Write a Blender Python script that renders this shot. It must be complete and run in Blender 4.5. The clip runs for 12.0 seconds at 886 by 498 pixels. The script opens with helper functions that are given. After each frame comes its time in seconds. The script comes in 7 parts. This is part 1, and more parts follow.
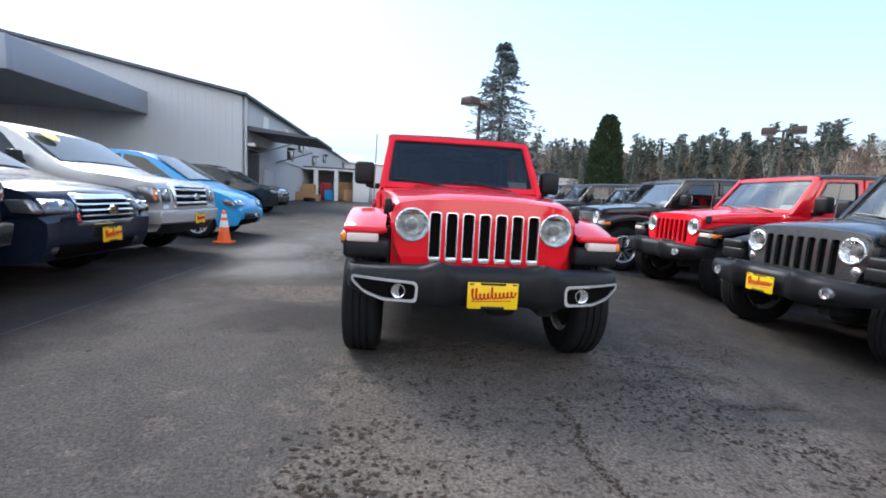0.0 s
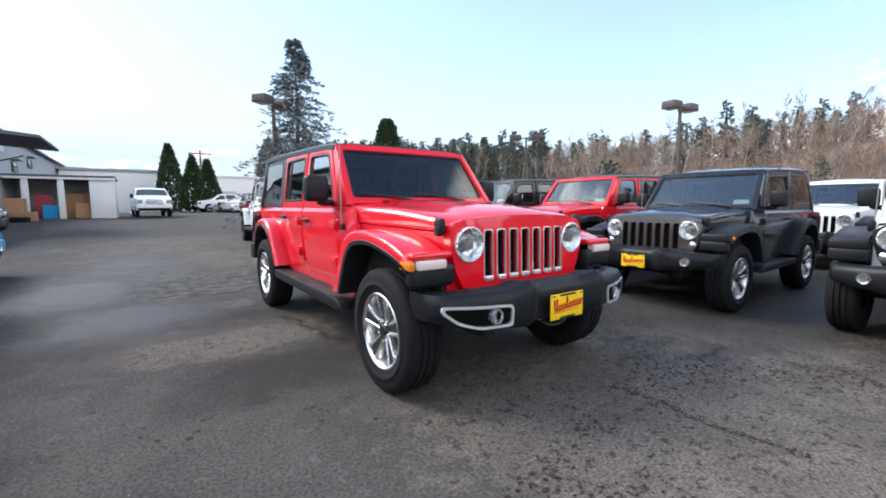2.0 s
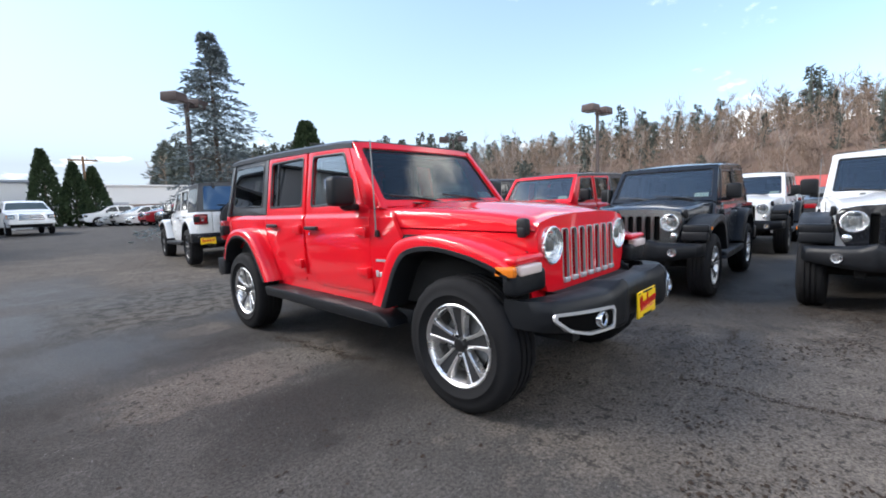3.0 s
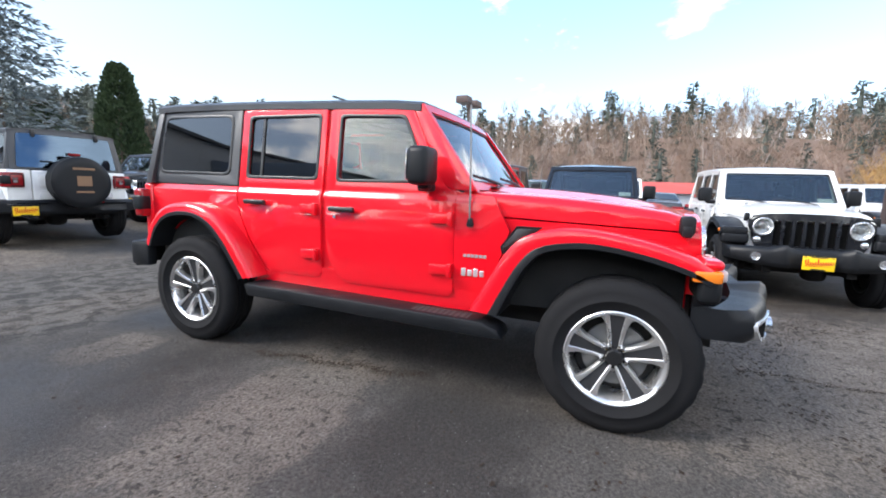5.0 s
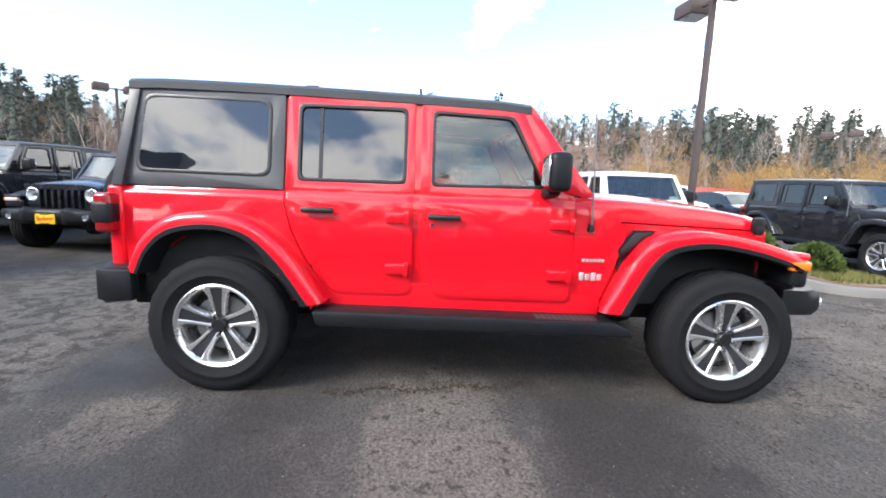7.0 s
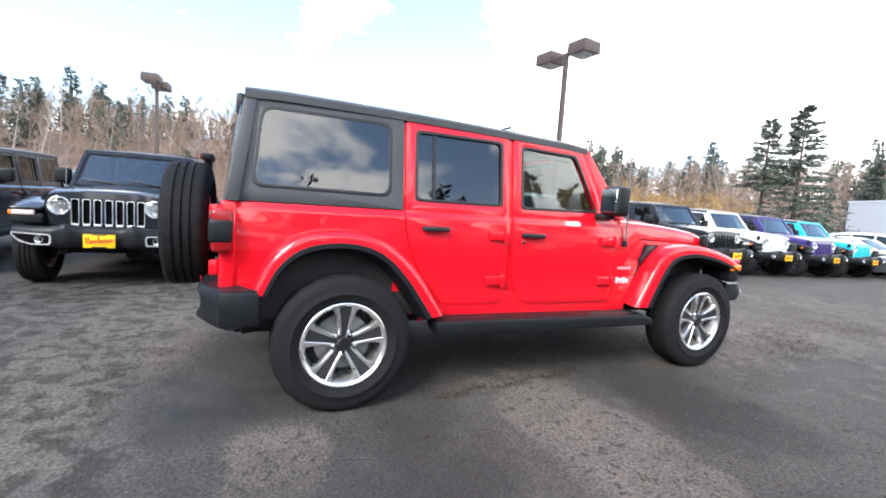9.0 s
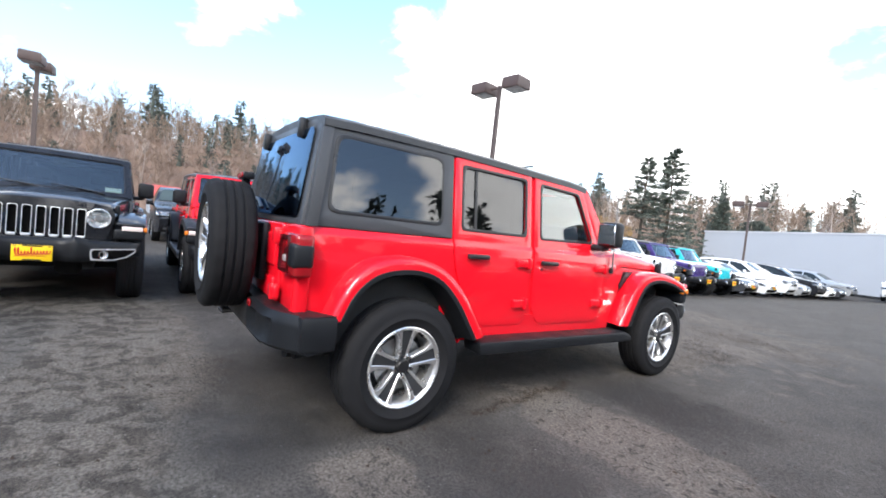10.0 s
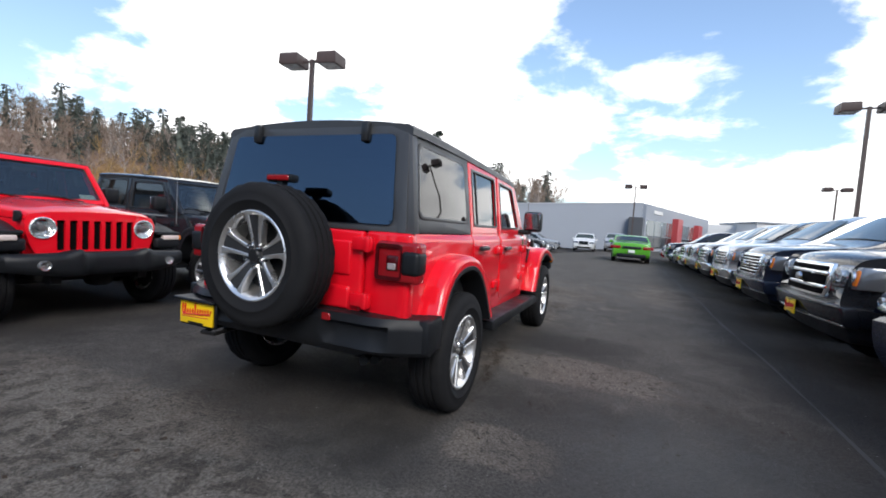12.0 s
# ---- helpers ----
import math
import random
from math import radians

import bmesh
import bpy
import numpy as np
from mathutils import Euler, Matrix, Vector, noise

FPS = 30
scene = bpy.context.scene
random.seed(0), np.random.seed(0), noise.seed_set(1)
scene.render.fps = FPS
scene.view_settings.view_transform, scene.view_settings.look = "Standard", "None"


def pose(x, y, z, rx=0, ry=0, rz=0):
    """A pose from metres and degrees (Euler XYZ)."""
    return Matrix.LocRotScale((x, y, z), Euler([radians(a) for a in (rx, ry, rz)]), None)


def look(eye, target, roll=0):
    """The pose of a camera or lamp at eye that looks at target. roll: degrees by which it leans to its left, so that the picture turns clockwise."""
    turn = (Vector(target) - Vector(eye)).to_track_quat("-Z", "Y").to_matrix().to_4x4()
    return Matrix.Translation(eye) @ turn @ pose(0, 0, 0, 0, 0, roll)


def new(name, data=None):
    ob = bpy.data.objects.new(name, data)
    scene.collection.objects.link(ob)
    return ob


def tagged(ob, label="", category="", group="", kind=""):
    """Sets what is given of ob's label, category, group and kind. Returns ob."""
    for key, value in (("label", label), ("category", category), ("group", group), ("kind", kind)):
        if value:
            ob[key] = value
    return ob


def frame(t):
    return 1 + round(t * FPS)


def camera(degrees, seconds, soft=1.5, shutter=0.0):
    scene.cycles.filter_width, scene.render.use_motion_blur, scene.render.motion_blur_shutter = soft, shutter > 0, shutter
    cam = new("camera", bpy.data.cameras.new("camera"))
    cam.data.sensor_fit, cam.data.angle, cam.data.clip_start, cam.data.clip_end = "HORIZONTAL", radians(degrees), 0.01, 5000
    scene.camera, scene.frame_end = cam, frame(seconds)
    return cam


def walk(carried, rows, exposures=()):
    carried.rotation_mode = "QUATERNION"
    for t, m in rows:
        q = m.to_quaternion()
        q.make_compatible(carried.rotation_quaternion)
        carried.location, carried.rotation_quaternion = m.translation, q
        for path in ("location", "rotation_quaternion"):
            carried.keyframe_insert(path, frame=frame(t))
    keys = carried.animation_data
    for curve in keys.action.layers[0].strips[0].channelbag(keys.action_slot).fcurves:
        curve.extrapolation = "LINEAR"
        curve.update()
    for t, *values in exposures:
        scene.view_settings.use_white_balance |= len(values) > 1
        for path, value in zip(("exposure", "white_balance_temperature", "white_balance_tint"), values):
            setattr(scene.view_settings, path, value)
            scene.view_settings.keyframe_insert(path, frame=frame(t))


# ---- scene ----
cam = camera(92.0, 12.0, soft=1.8)
PATH = [
    (0, (-0.567, -4.701, 1.143), (-0.361, -2.725, 0.91), 3.1),
    (0.5, (-0.971, -4.563, 1.174), (-0.447, -2.644, 0.964), 1.7),
    (1, (-1.401, -4.462, 1.182), (-0.623, -2.634, 0.957), 0.9),
    (1.5, (-1.764, -4.224, 1.198), (-0.746, -2.515, 0.988), -0.5),
    (2, (-2.149, -3.933, 1.209), (-0.992, -2.315, 1.005), -0.3),
    (2.5, (-2.447, -3.566, 1.217), (-1.127, -2.08, 0.989), -1.5),
    (3, (-2.709, -3.131, 1.216), (-1.267, -1.759, 1.016), -2.3),
    (3.5, (-2.938, -2.722, 1.217), (-1.369, -1.514, 0.939), -0.8),
    (3.7, (-2.987, -2.537, 1.225), (-1.37, -1.385, 0.982), -0.8),
    (5.3, (-3.219, -1.217, 1.235), (-1.348, -0.576, 0.939), 1.4),
    (5.5, (-3.26, -1.049, 1.244), (-1.366, -0.476, 0.951), 0.5),
    (6, (-3.299, -0.601, 1.264), (-1.355, -0.226, 0.983), 0.7),
    (6.5, (-3.342, -0.161, 1.242), (-1.366, 0.004, 0.981), 2.5),
    (7, (-3.332, 0.266, 1.234), (-1.351, 0.219, 0.959), 2.1),
    (7.2, (-3.299, 0.427, 1.237), (-1.321, 0.299, 0.973), 1.5),
    (8.8, (-3.319, 1.763, 1.216), (-1.453, 1.073, 1.011), 4.1),
    (9, (-3.327, 1.972, 1.229), (-1.501, 1.181, 1.036), 3.7),
    (9.5, (-3.24, 2.429, 1.232), (-1.483, 1.489, 1.058), 5.5),
    (10, (-3.054, 2.869, 1.251), (-1.437, 1.696, 1.16), 6.1),
    (10.5, (-2.864, 3.278, 1.25), (-1.421, 1.896, 1.155), 7.8),
    (11, (-2.558, 3.624, 1.251), (-1.31, 2.064, 1.163), 7.0),
    (11.5, (-2.265, 3.983, 1.256), (-1.208, 2.29, 1.131), 6.0),
    (12, (-1.87, 4.225, 1.261), (-1.086, 2.389, 1.145), 4.0),
]
walk(cam, [(t, look(eye, target, roll)) for t, eye, target, roll in PATH], [(0, 1.5), (2.5, 1.43), (3.6, 1.2), (5.4, 1.78), (7.2, 1.88), (9.2, 1.92), (10.5, 1.43), (12, 0.8)])

# ---- world, sun ----
SUN_EL, SUN_AZ = radians(38), radians(324)
world = bpy.data.worlds.new("sky")
scene.world = world
world.use_nodes = True
wn, wl = world.node_tree.nodes, world.node_tree.links
wn.clear()


def wnode(kind, **kw):
    n = wn.new(kind)
    for k, v in kw.items():
        if k in n.inputs:
            n.inputs[k].default_value = v
    return n


w_out = wnode("ShaderNodeOutputWorld")
w_sky = wnode("ShaderNodeTexSky")
w_sky.sky_type = "NISHITA"
w_sky.sun_disc = False
w_sky.sun_elevation, w_sky.sun_rotation = SUN_EL, SUN_AZ
w_sky.air_density, w_sky.dust_density, w_sky.ozone_density = 1.0, 0.3, 2.4
w_bg = wnode("ShaderNodeBackground", Strength=0.15)
w_cloud = wnode("ShaderNodeBackground", Strength=1.25, Color=(1.0, 1.0, 1.0, 1))
w_mix = wnode("ShaderNodeMixShader")
w_tc = wnode("ShaderNodeTexCoord")
w_sep = wnode("ShaderNodeSeparateXYZ")
wl.new(w_tc.outputs["Generated"], w_sep.inputs[0])


def wmath(op, a, b=None, c=None, clamp=False):
    n = wn.new("ShaderNodeMath")
    n.operation, n.use_clamp = op, clamp
    for i, v in enumerate((a, b, c)):
        if v is None:
            continue
        if isinstance(v, (int, float)):
            n.inputs[i].default_value = v
        else:
            wl.new(v, n.inputs[i])
    return n.outputs[0]


# cumulus on a flat layer high above, thicker towards the horizon
w_up = wmath("MAXIMUM", w_sep.outputs["Z"], 0.0)
w_den = wmath("ADD", w_up, 0.22)
w_px = wmath("DIVIDE", w_sep.outputs["X"], w_den)
w_py = wmath("DIVIDE", w_sep.outputs["Y"], w_den)
w_cmb = wnode("ShaderNodeCombineXYZ")
wl.new(w_px, w_cmb.inputs[0])
wl.new(w_py, w_cmb.inputs[1])
w_n1 = wnode("ShaderNodeTexNoise", Scale=1.9, Detail=10.0, Roughness=0.58, Distortion=0.2)
wl.new(w_cmb.outputs[0], w_n1.inputs["Vector"])
w_n2 = wnode("ShaderNodeTexNoise", Scale=0.45, Detail=2.0, Roughness=0.5)
wl.new(w_cmb.outputs[0], w_n2.inputs["Vector"])
# the banks of cloud lie towards -y and -x, the +x side is clearer
w_bank = wmath("ADD", wmath("MULTIPLY", w_sep.outputs["Y"], -0.05), wmath("MULTIPLY", w_sep.outputs["X"], -0.045))
w_low = wmath("MULTIPLY", wmath("SUBTRACT", 0.30, w_up, clamp=True), 0.35)
# the larger clouds: compass turn, height, half-width in degrees, weight
w_blobs = None
for b_az, b_el, b_r, b_w in ((19, 27, 6, 0.22), (55, 28, 5, 0.20), (354, 25, 5, 0.13), (338, 23, 4, 0.08), (70, 28, 6, 0.19), (80, 32, 8, 0.10), (98, 21, 5, 0.12), (123, 16, 9, 0.09), (143, 21, 15, 0.13), (163, 17, 10, 0.11), (184, 17, 4.5, 0.13), (192, 26, 6, 0.10), (206, 23, 6, 0.09), (180, 24, 14, -0.13), (192, 18, 9, -0.10), (108, 21, 12, -0.14), (96, 14, 8, -0.06), (141, 12, 8, -0.13), (45, 20, 18, -0.13), (8, 16, 12, -0.14), (340, 14, 12, -0.10), (270, 22, 16, 0.06), (250, 30, 9, -0.10), (292, 34, 12, -0.08), (194, 5, 13, 0.09), (38, 38, 17, -0.14), (334, 46, 12, 0.08), (350, 58, 14, 0.04), (90, 80, 26, -0.06), (180, 74, 16, -0.10), (250, 55, 18, -0.05)):
    b_d = Vector((math.sin(radians(b_az)) * math.cos(radians(b_el)), math.cos(radians(b_az)) * math.cos(radians(b_el)), math.sin(radians(b_el))))
    dot = wnode("ShaderNodeVectorMath")
    dot.operation = "DOT_PRODUCT"
    wl.new(w_tc.outputs["Generated"], dot.inputs[0])
    dot.inputs[1].default_value = b_d
    rng = wnode("ShaderNodeMapRange")
    rng.interpolation_type = "SMOOTHSTEP"
    wl.new(dot.outputs["Value"], rng.inputs["Value"])
    rng.inputs["From Min"].default_value, rng.inputs["From Max"].default_value = math.cos(radians(b_r * 1.7)), math.cos(radians(b_r * 0.1))
    term = wmath("MULTIPLY", rng.outputs[0], b_w)
    w_blobs = term if w_blobs is None else wmath("ADD", w_blobs, term)
w_bank = wmath("ADD", w_bank, w_blobs)
w_sum = wmath("ADD", wmath("ADD", wmath("MULTIPLY", w_n1.outputs[0], 0.75), wmath("MULTIPLY", w_n2.outputs[0], 0.35)), wmath("ADD", w_bank, w_low))
w_ramp = wnode("ShaderNodeMapRange")
wl.new(w_sum, w_ramp.inputs["Value"])
w_ramp.inputs["From Min"].default_value, w_ramp.inputs["From Max"].default_value = 0.545, 0.665
w_ramp.interpolation_type = "SMOOTHSTEP"
# cloud bases turn grey where the layer is thick
w_shade = wnode("ShaderNodeMapRange")
wl.new(w_sum, w_shade.inputs["Value"])
w_shade.inputs["From Min"].default_value, w_shade.inputs["From Max"].default_value = 0.70, 0.95
w_shade.inputs["To Min"].default_value, w_shade.inputs["To Max"].default_value = 1.25, 0.85
# clouds glare round the sun
w_sd = wnode("ShaderNodeVectorMath")
w_sd.operation = "DOT_PRODUCT"
wl.new(w_tc.outputs["Generated"], w_sd.inputs[0])
w_sd.inputs[1].default_value = (math.sin(SUN_AZ) * math.cos(SUN_EL), math.cos(SUN_AZ) * math.cos(SUN_EL), math.sin(SUN_EL))
w_glare = wmath("MULTIPLY_ADD", wmath("POWER", wmath("MAXIMUM", w_sd.outputs["Value"], 0.0), 3.0), 0.5, 1.0)
wl.new(wmath("MULTIPLY", w_shade.outputs[0], w_glare), w_cloud.inputs["Strength"])
wl.new(w_sky.outputs[0], w_bg.inputs["Color"])
# thin haze, thicker towards the horizon and towards +y
w_side = wmath("MAXIMUM", w_sep.outputs["Y"], 0.0)
w_veil = wmath("ADD", wmath("ADD", 0.11, wmath("MULTIPLY", wmath("MULTIPLY", w_side, 0.66), wmath("POWER", wmath("SUBTRACT", 1.0, w_up), 2.0))), wmath("MULTIPLY", wmath("POWER", wmath("SUBTRACT", 1.0, w_up), 6.0), 0.65), clamp=True)
w_haze = wnode("ShaderNodeBackground", Color=(0.80, 0.94, 1.09, 1))
wl.new(wmath("MULTIPLY_ADD", wmath("POWER", wmath("SUBTRACT", 1.0, w_up), 12.0), 0.14, 0.335), w_haze.inputs["Strength"])
w_clear = wnode("ShaderNodeMixShader")
wl.new(w_veil, w_clear.inputs[0])
wl.new(w_bg.outputs[0], w_clear.inputs[1])
wl.new(w_haze.outputs[0], w_clear.inputs[2])
wl.new(w_ramp.outputs[0], w_mix.inputs[0])
wl.new(w_clear.outputs[0], w_mix.inputs[1])
wl.new(w_cloud.outputs[0], w_mix.inputs[2])
wl.new(w_mix.outputs[0], w_out.inputs["Surface"])

sun = new("sun", bpy.data.lights.new("sun", "SUN"))
sun.data.energy, sun.data.angle, sun.data.color = 1.5, radians(24), (1.0, 0.95, 0.88)
sun_dir = Vector((math.sin(SUN_AZ) * math.cos(SUN_EL), math.cos(SUN_AZ) * math.cos(SUN_EL), math.sin(SUN_EL)))
sun.matrix_world = look(sun_dir * 60, (0, 0, 0))

# ---- materials ----


class Mat:
    """A small builder of node materials."""

    def __init__(self, name):
        self.m = bpy.data.materials.new(name)
        self.m.use_nodes = True
        self.n, self.l = self.m.node_tree.nodes, self.m.node_tree.links
        self.n.clear()
        self.out = self.n.new("ShaderNodeOutputMaterial")
        self.tc = self.n.new("ShaderNodeTexCoord")

    def put(self, node, key, v):
        if isinstance(v, bpy.types.NodeSocket):
            self.l.new(v, node.inputs[key])
        else:
            node.inputs[key].default_value = v

    def node(self, kind, **kw):
        n = self.n.new(kind)
        for k, v in kw.items():
            self.put(n, k.replace("_", " "), v)
        return n

    def bsdf(self, **kw):
        b = self.node("ShaderNodeBsdfPrincipled")
        for k, v in kw.items():
            self.put(b, k.replace("_", " "), v)
        self.l.new(b.outputs[0], self.out.inputs["Surface"])
        self.b = b
        return b

    def noise(self, scale, detail=4.0, rough=0.55, vec=None, out=0, dist=0.0):
        n = self.node("ShaderNodeTexNoise", Scale=scale, Detail=detail, Roughness=rough, Distortion=dist)
        self.l.new(vec if vec is not None else self.tc.outputs["Object"], n.inputs["Vector"])
        return n.outputs[out]

    def span(self, v, a, b, c=0.0, d=1.0):
        n = self.node("ShaderNodeMapRange")
        self.put(n, "Value", v)
        for k, x in (("From Min", a), ("From Max", b), ("To Min", c), ("To Max", d)):
            self.put(n, k, x)
        return n.outputs[0]

    def math(self, op, a, b=0.0, clamp=False):
        n = self.n.new("ShaderNodeMath")
        n.operation, n.use_clamp = op, clamp
        self.put(n, 0, a)
        self.put(n, 1, b)
        return n.outputs[0]

    def mix(self, f, a, b):
        n = self.n.new("ShaderNodeMix")
        n.data_type = "RGBA"
        self.put(n, "Factor", f)
        for key, v in (("A", a), ("B", b)):
            sock = [s for s in n.inputs if s.name == key and s.type == "RGBA"][0]
            if isinstance(v, bpy.types.NodeSocket):
                self.l.new(v, sock)
            else:
                sock.default_value = (*v, 1)
        return [s for s in n.outputs if s.type == "RGBA"][0]

    def bump(self, h, strength=0.3, dist=0.01):
        n = self.node("ShaderNodeBump", Strength=strength, Distance=dist)
        self.put(n, "Height", h)
        self.l.new(n.outputs[0], self.b.inputs["Normal"])


def paint(name, col, rough=0.35, metal=0.0, coat=0.7, dust=0.05, spec=0.12):
    k = Mat(name)
    d = k.noise(3.0, 5.0)
    f = k.noise(140.0, 2.0)
    c2 = tuple(c * (1 - dust) + 0.16 * dust for c in col)
    b = k.bsdf(Metallic=metal, Coat_Weight=coat, Coat_IOR=1.5, Specular_IOR_Level=spec)
    k.put(b, "Base Color", k.mix(k.span(d, 0.35, 0.7), col, c2))
    k.put(b, "Roughness", k.span(f, 0.3, 0.7, rough - 0.06, rough + 0.06))
    k.put(b, "Coat Roughness", k.span(d, 0.3, 0.7, 0.02, 0.07))
    return k.m


def solid(name, col, rough=0.6, metal=0.0, vary=0.25, scale=6.0, fine=120.0, bump=0.15, depth=0.003, spec=0.5):
    k = Mat(name)
    big, small = k.noise(scale, 5.0), k.noise(fine, 3.0)
    lo = tuple(c * (1 - vary) for c in col)
    hi = tuple(min(1, c * (1 + vary)) for c in col)
    b = k.bsdf(Metallic=metal, Specular_IOR_Level=spec)
    k.put(b, "Base Color", k.mix(k.math("ADD", k.math("MULTIPLY", big, 0.7), k.math("MULTIPLY", small, 0.3)), lo, hi))
    k.put(b, "Roughness", k.span(big, 0.3, 0.7, max(0.02, rough - 0.08), min(1, rough + 0.08)))
    if bump:
        k.bump(small, bump, depth)
    return k.m


def pane(name, tint, f0=0.06, power=4.5, cast=(1, 1, 1)):
    k = Mat(name)
    g = k.node("ShaderNodeBsdfGlossy", Roughness=0.015, Color=(*cast, 1))
    t = k.node("ShaderNodeBsdfTransparent", Color=(*tint, 1))
    lw = k.node("ShaderNodeLayerWeight", Blend=0.5)
    gloss = k.math("ADD", k.math("MULTIPLY", k.math("POWER", lw.outputs["Facing"], power), 1 - f0), f0, clamp=True)
    mx = k.n.new("ShaderNodeMixShader")
    k.l.new(gloss, mx.inputs[0])
    k.l.new(t.outputs[0], mx.inputs[1])
    k.l.new(g.outputs[0], mx.inputs[2])
    k.l.new(mx.outputs[0], k.out.inputs["Surface"])
    return k.m


RED = paint("red_paint", (0.72, 0.005, 0.016), 0.45, 0.0, coat=1.0, dust=0.006, spec=0.10)
WHITE = paint("white_paint", (0.78, 0.78, 0.77), 0.3)
BLACK = paint("black_paint", (0.010, 0.011, 0.014), 0.25)
GREY_BLUE = paint("dark_grey_paint", (0.010, 0.013, 0.018), 0.25)
GUNMETAL = paint("gunmetal_paint", (0.11, 0.115, 0.115), 0.3, 0.7)
NAVY = paint("navy_paint", (0.006, 0.011, 0.026), 0.25)
SILVER = paint("silver_paint", (0.52, 0.53, 0.54), 0.3, 0.6)
PALE = paint("pale_silver_paint", (0.46, 0.47, 0.48), 0.3, 0.35)
SKYBLUE = paint("sky_blue_paint", (0.02, 0.29, 0.62), 0.3)
TURQ = paint("turquoise_paint", (0.03, 0.50, 0.58), 0.3)
PURPLE = paint("purple_paint", (0.055, 0.035, 0.16), 0.3)
GREEN = paint("green_paint", (0.10, 0.38, 0.03), 0.3)
CHARCOAL = paint("charcoal_paint", (0.06, 0.063, 0.07), 0.3, 0.3)
DARKRED = paint("dark_red_paint", (0.30, 0.012, 0.02), 0.3)
PLASTIC = solid("black_plastic", (0.0095, 0.0105, 0.0125), 0.44, bump=0.3, depth=0.001, fine=400.0, spec=0.24)
HARDTOP = solid("hardtop_grain", (0.040, 0.042, 0.046), 0.42, bump=0.3, depth=0.001, fine=500.0)
BLACKTRIM = solid("black_trim", (0.012, 0.012, 0.013), 0.35, bump=0.05)
RUBBER = solid("tyre_rubber", (0.0135, 0.0135, 0.0145), 0.75, vary=0.45, scale=11.0, bump=0.3, depth=0.002, spec=0.12)
CHROME = solid("chrome", (0.86, 0.87, 0.88), 0.07, 1.0, vary=0.04, bump=0.0)
ALLOY = solid("polished_alloy", (0.74, 0.73, 0.72), 0.30, 0.9, vary=0.06, bump=0.0)
ALLOY_GREY = solid("painted_alloy", (0.085, 0.088, 0.095), 0.4, 0.5, bump=0.05)
SPOKEGREY = solid("grey_spoke_paint", (0.038, 0.039, 0.042), 0.32, 0.3, bump=0.05)
STEEL = solid("dull_steel", (0.24, 0.24, 0.24), 0.5, 0.8)
UNDER = solid("underbody", (0.012, 0.012, 0.012), 0.85)
CABIN = solid("cabin_trim", (0.020, 0.020, 0.021), 0.75)
CLOTH = solid("seat_cloth", (0.016, 0.016, 0.017), 0.9, bump=0.4)
HOLE = solid("black_mesh", (0.004, 0.004, 0.004), 0.9, spec=0.05)
FOGLENS = solid("fog_lamp_bowl", (0.66, 0.67, 0.69), 0.16, 0.85, bump=0.0)
GLASS = pane("clear_glass", (0.52, 0.56, 0.56), 0.05, 5.0)
DOORGLASS = pane("door_glass", (0.68, 0.73, 0.72), 0.05, 2.6)
TINT = pane("tinted_glass", (0.12, 0.125, 0.13), 0.085, 4.2)
# gloss coloured blue, to paint a bluer sky into the reflection
REARTINT = pane("rear_glass", (0.10, 0.12, 0.15), 0.13, cast=(0.50, 0.72, 1.0))
LENS = pane("lamp_lens", (0.97, 0.98, 0.98), 0.03)
DARKGLASS = solid("dark_car_glass", (0.018, 0.024, 0.026), 0.03, bump=0.0, spec=0.45)
CARGLASS = solid("car_windscreen_glass", (0.050, 0.066, 0.060), 0.03, vary=0.5, scale=2.5, bump=0.0, spec=0.55)
HEADGLASS = pane("headlight_glass", (0.80, 0.84, 0.86), 0.07)
PARKEDGLASS = pane("parked_windscreen", (0.66, 0.72, 0.69), 0.10, 4.0)
SKYGLASS = solid("sky_reflection_glass", (0.42, 0.46, 0.45), 0.06, 0.75, vary=0.1, bump=0.0)
SIDEGLASS = pane("parked_side_glass", (0.20, 0.22, 0.23), 0.06, 3.2)
REFLECTOR = solid("lamp_reflector", (0.84, 0.85, 0.86), 0.20, 0.85, bump=0.9, fine=26.0, depth=0.02)
SATIN = solid("satin_bright_trim", (0.80, 0.81, 0.82), 0.2, 0.6, vary=0.04, bump=0.0)
AMBER = solid("amber_lens", (0.75, 0.20, 0.02), 0.2, bump=0.0)
TAILRED = solid("tail_lens", (0.26, 0.008, 0.012), 0.12, bump=0.0)
SMOKED = solid("smoked_lens", (0.055, 0.004, 0.006), 0.10, bump=0.0)
WHITELENS = solid("white_lens", (0.30, 0.26, 0.26), 0.15, bump=0.0)
INDICATOR = solid("clear_white_lens", (0.68, 0.56, 0.52), 0.15, bump=0.0)
LAMPGREY = solid("lamp_housing", (0.22, 0.23, 0.25), 0.12, 0.7, bump=0.0)
YELLOW = solid("yellow_plate", (0.90, 0.58, 0.008), 0.4, vary=0.05, bump=0.0)
REDINK = solid("red_ink", (0.55, 0.01, 0.01), 0.4, vary=0.05, bump=0.0)
BLACKINK = solid("black_ink", (0.01, 0.01, 0.01), 0.4, vary=0.05, bump=0.0)
WHITEINK = solid("white_paper", (0.75, 0.75, 0.74), 0.6, vary=0.05, bump=0.0)
ORANGE = solid("cone_orange", (0.85, 0.13, 0.02), 0.5, vary=0.1)
POLE = solid("brown_pole_paint", (0.065, 0.045, 0.04), 0.5)
LAMPBOX = solid("brown_lamp_housing", (0.075, 0.05, 0.045), 0.5)
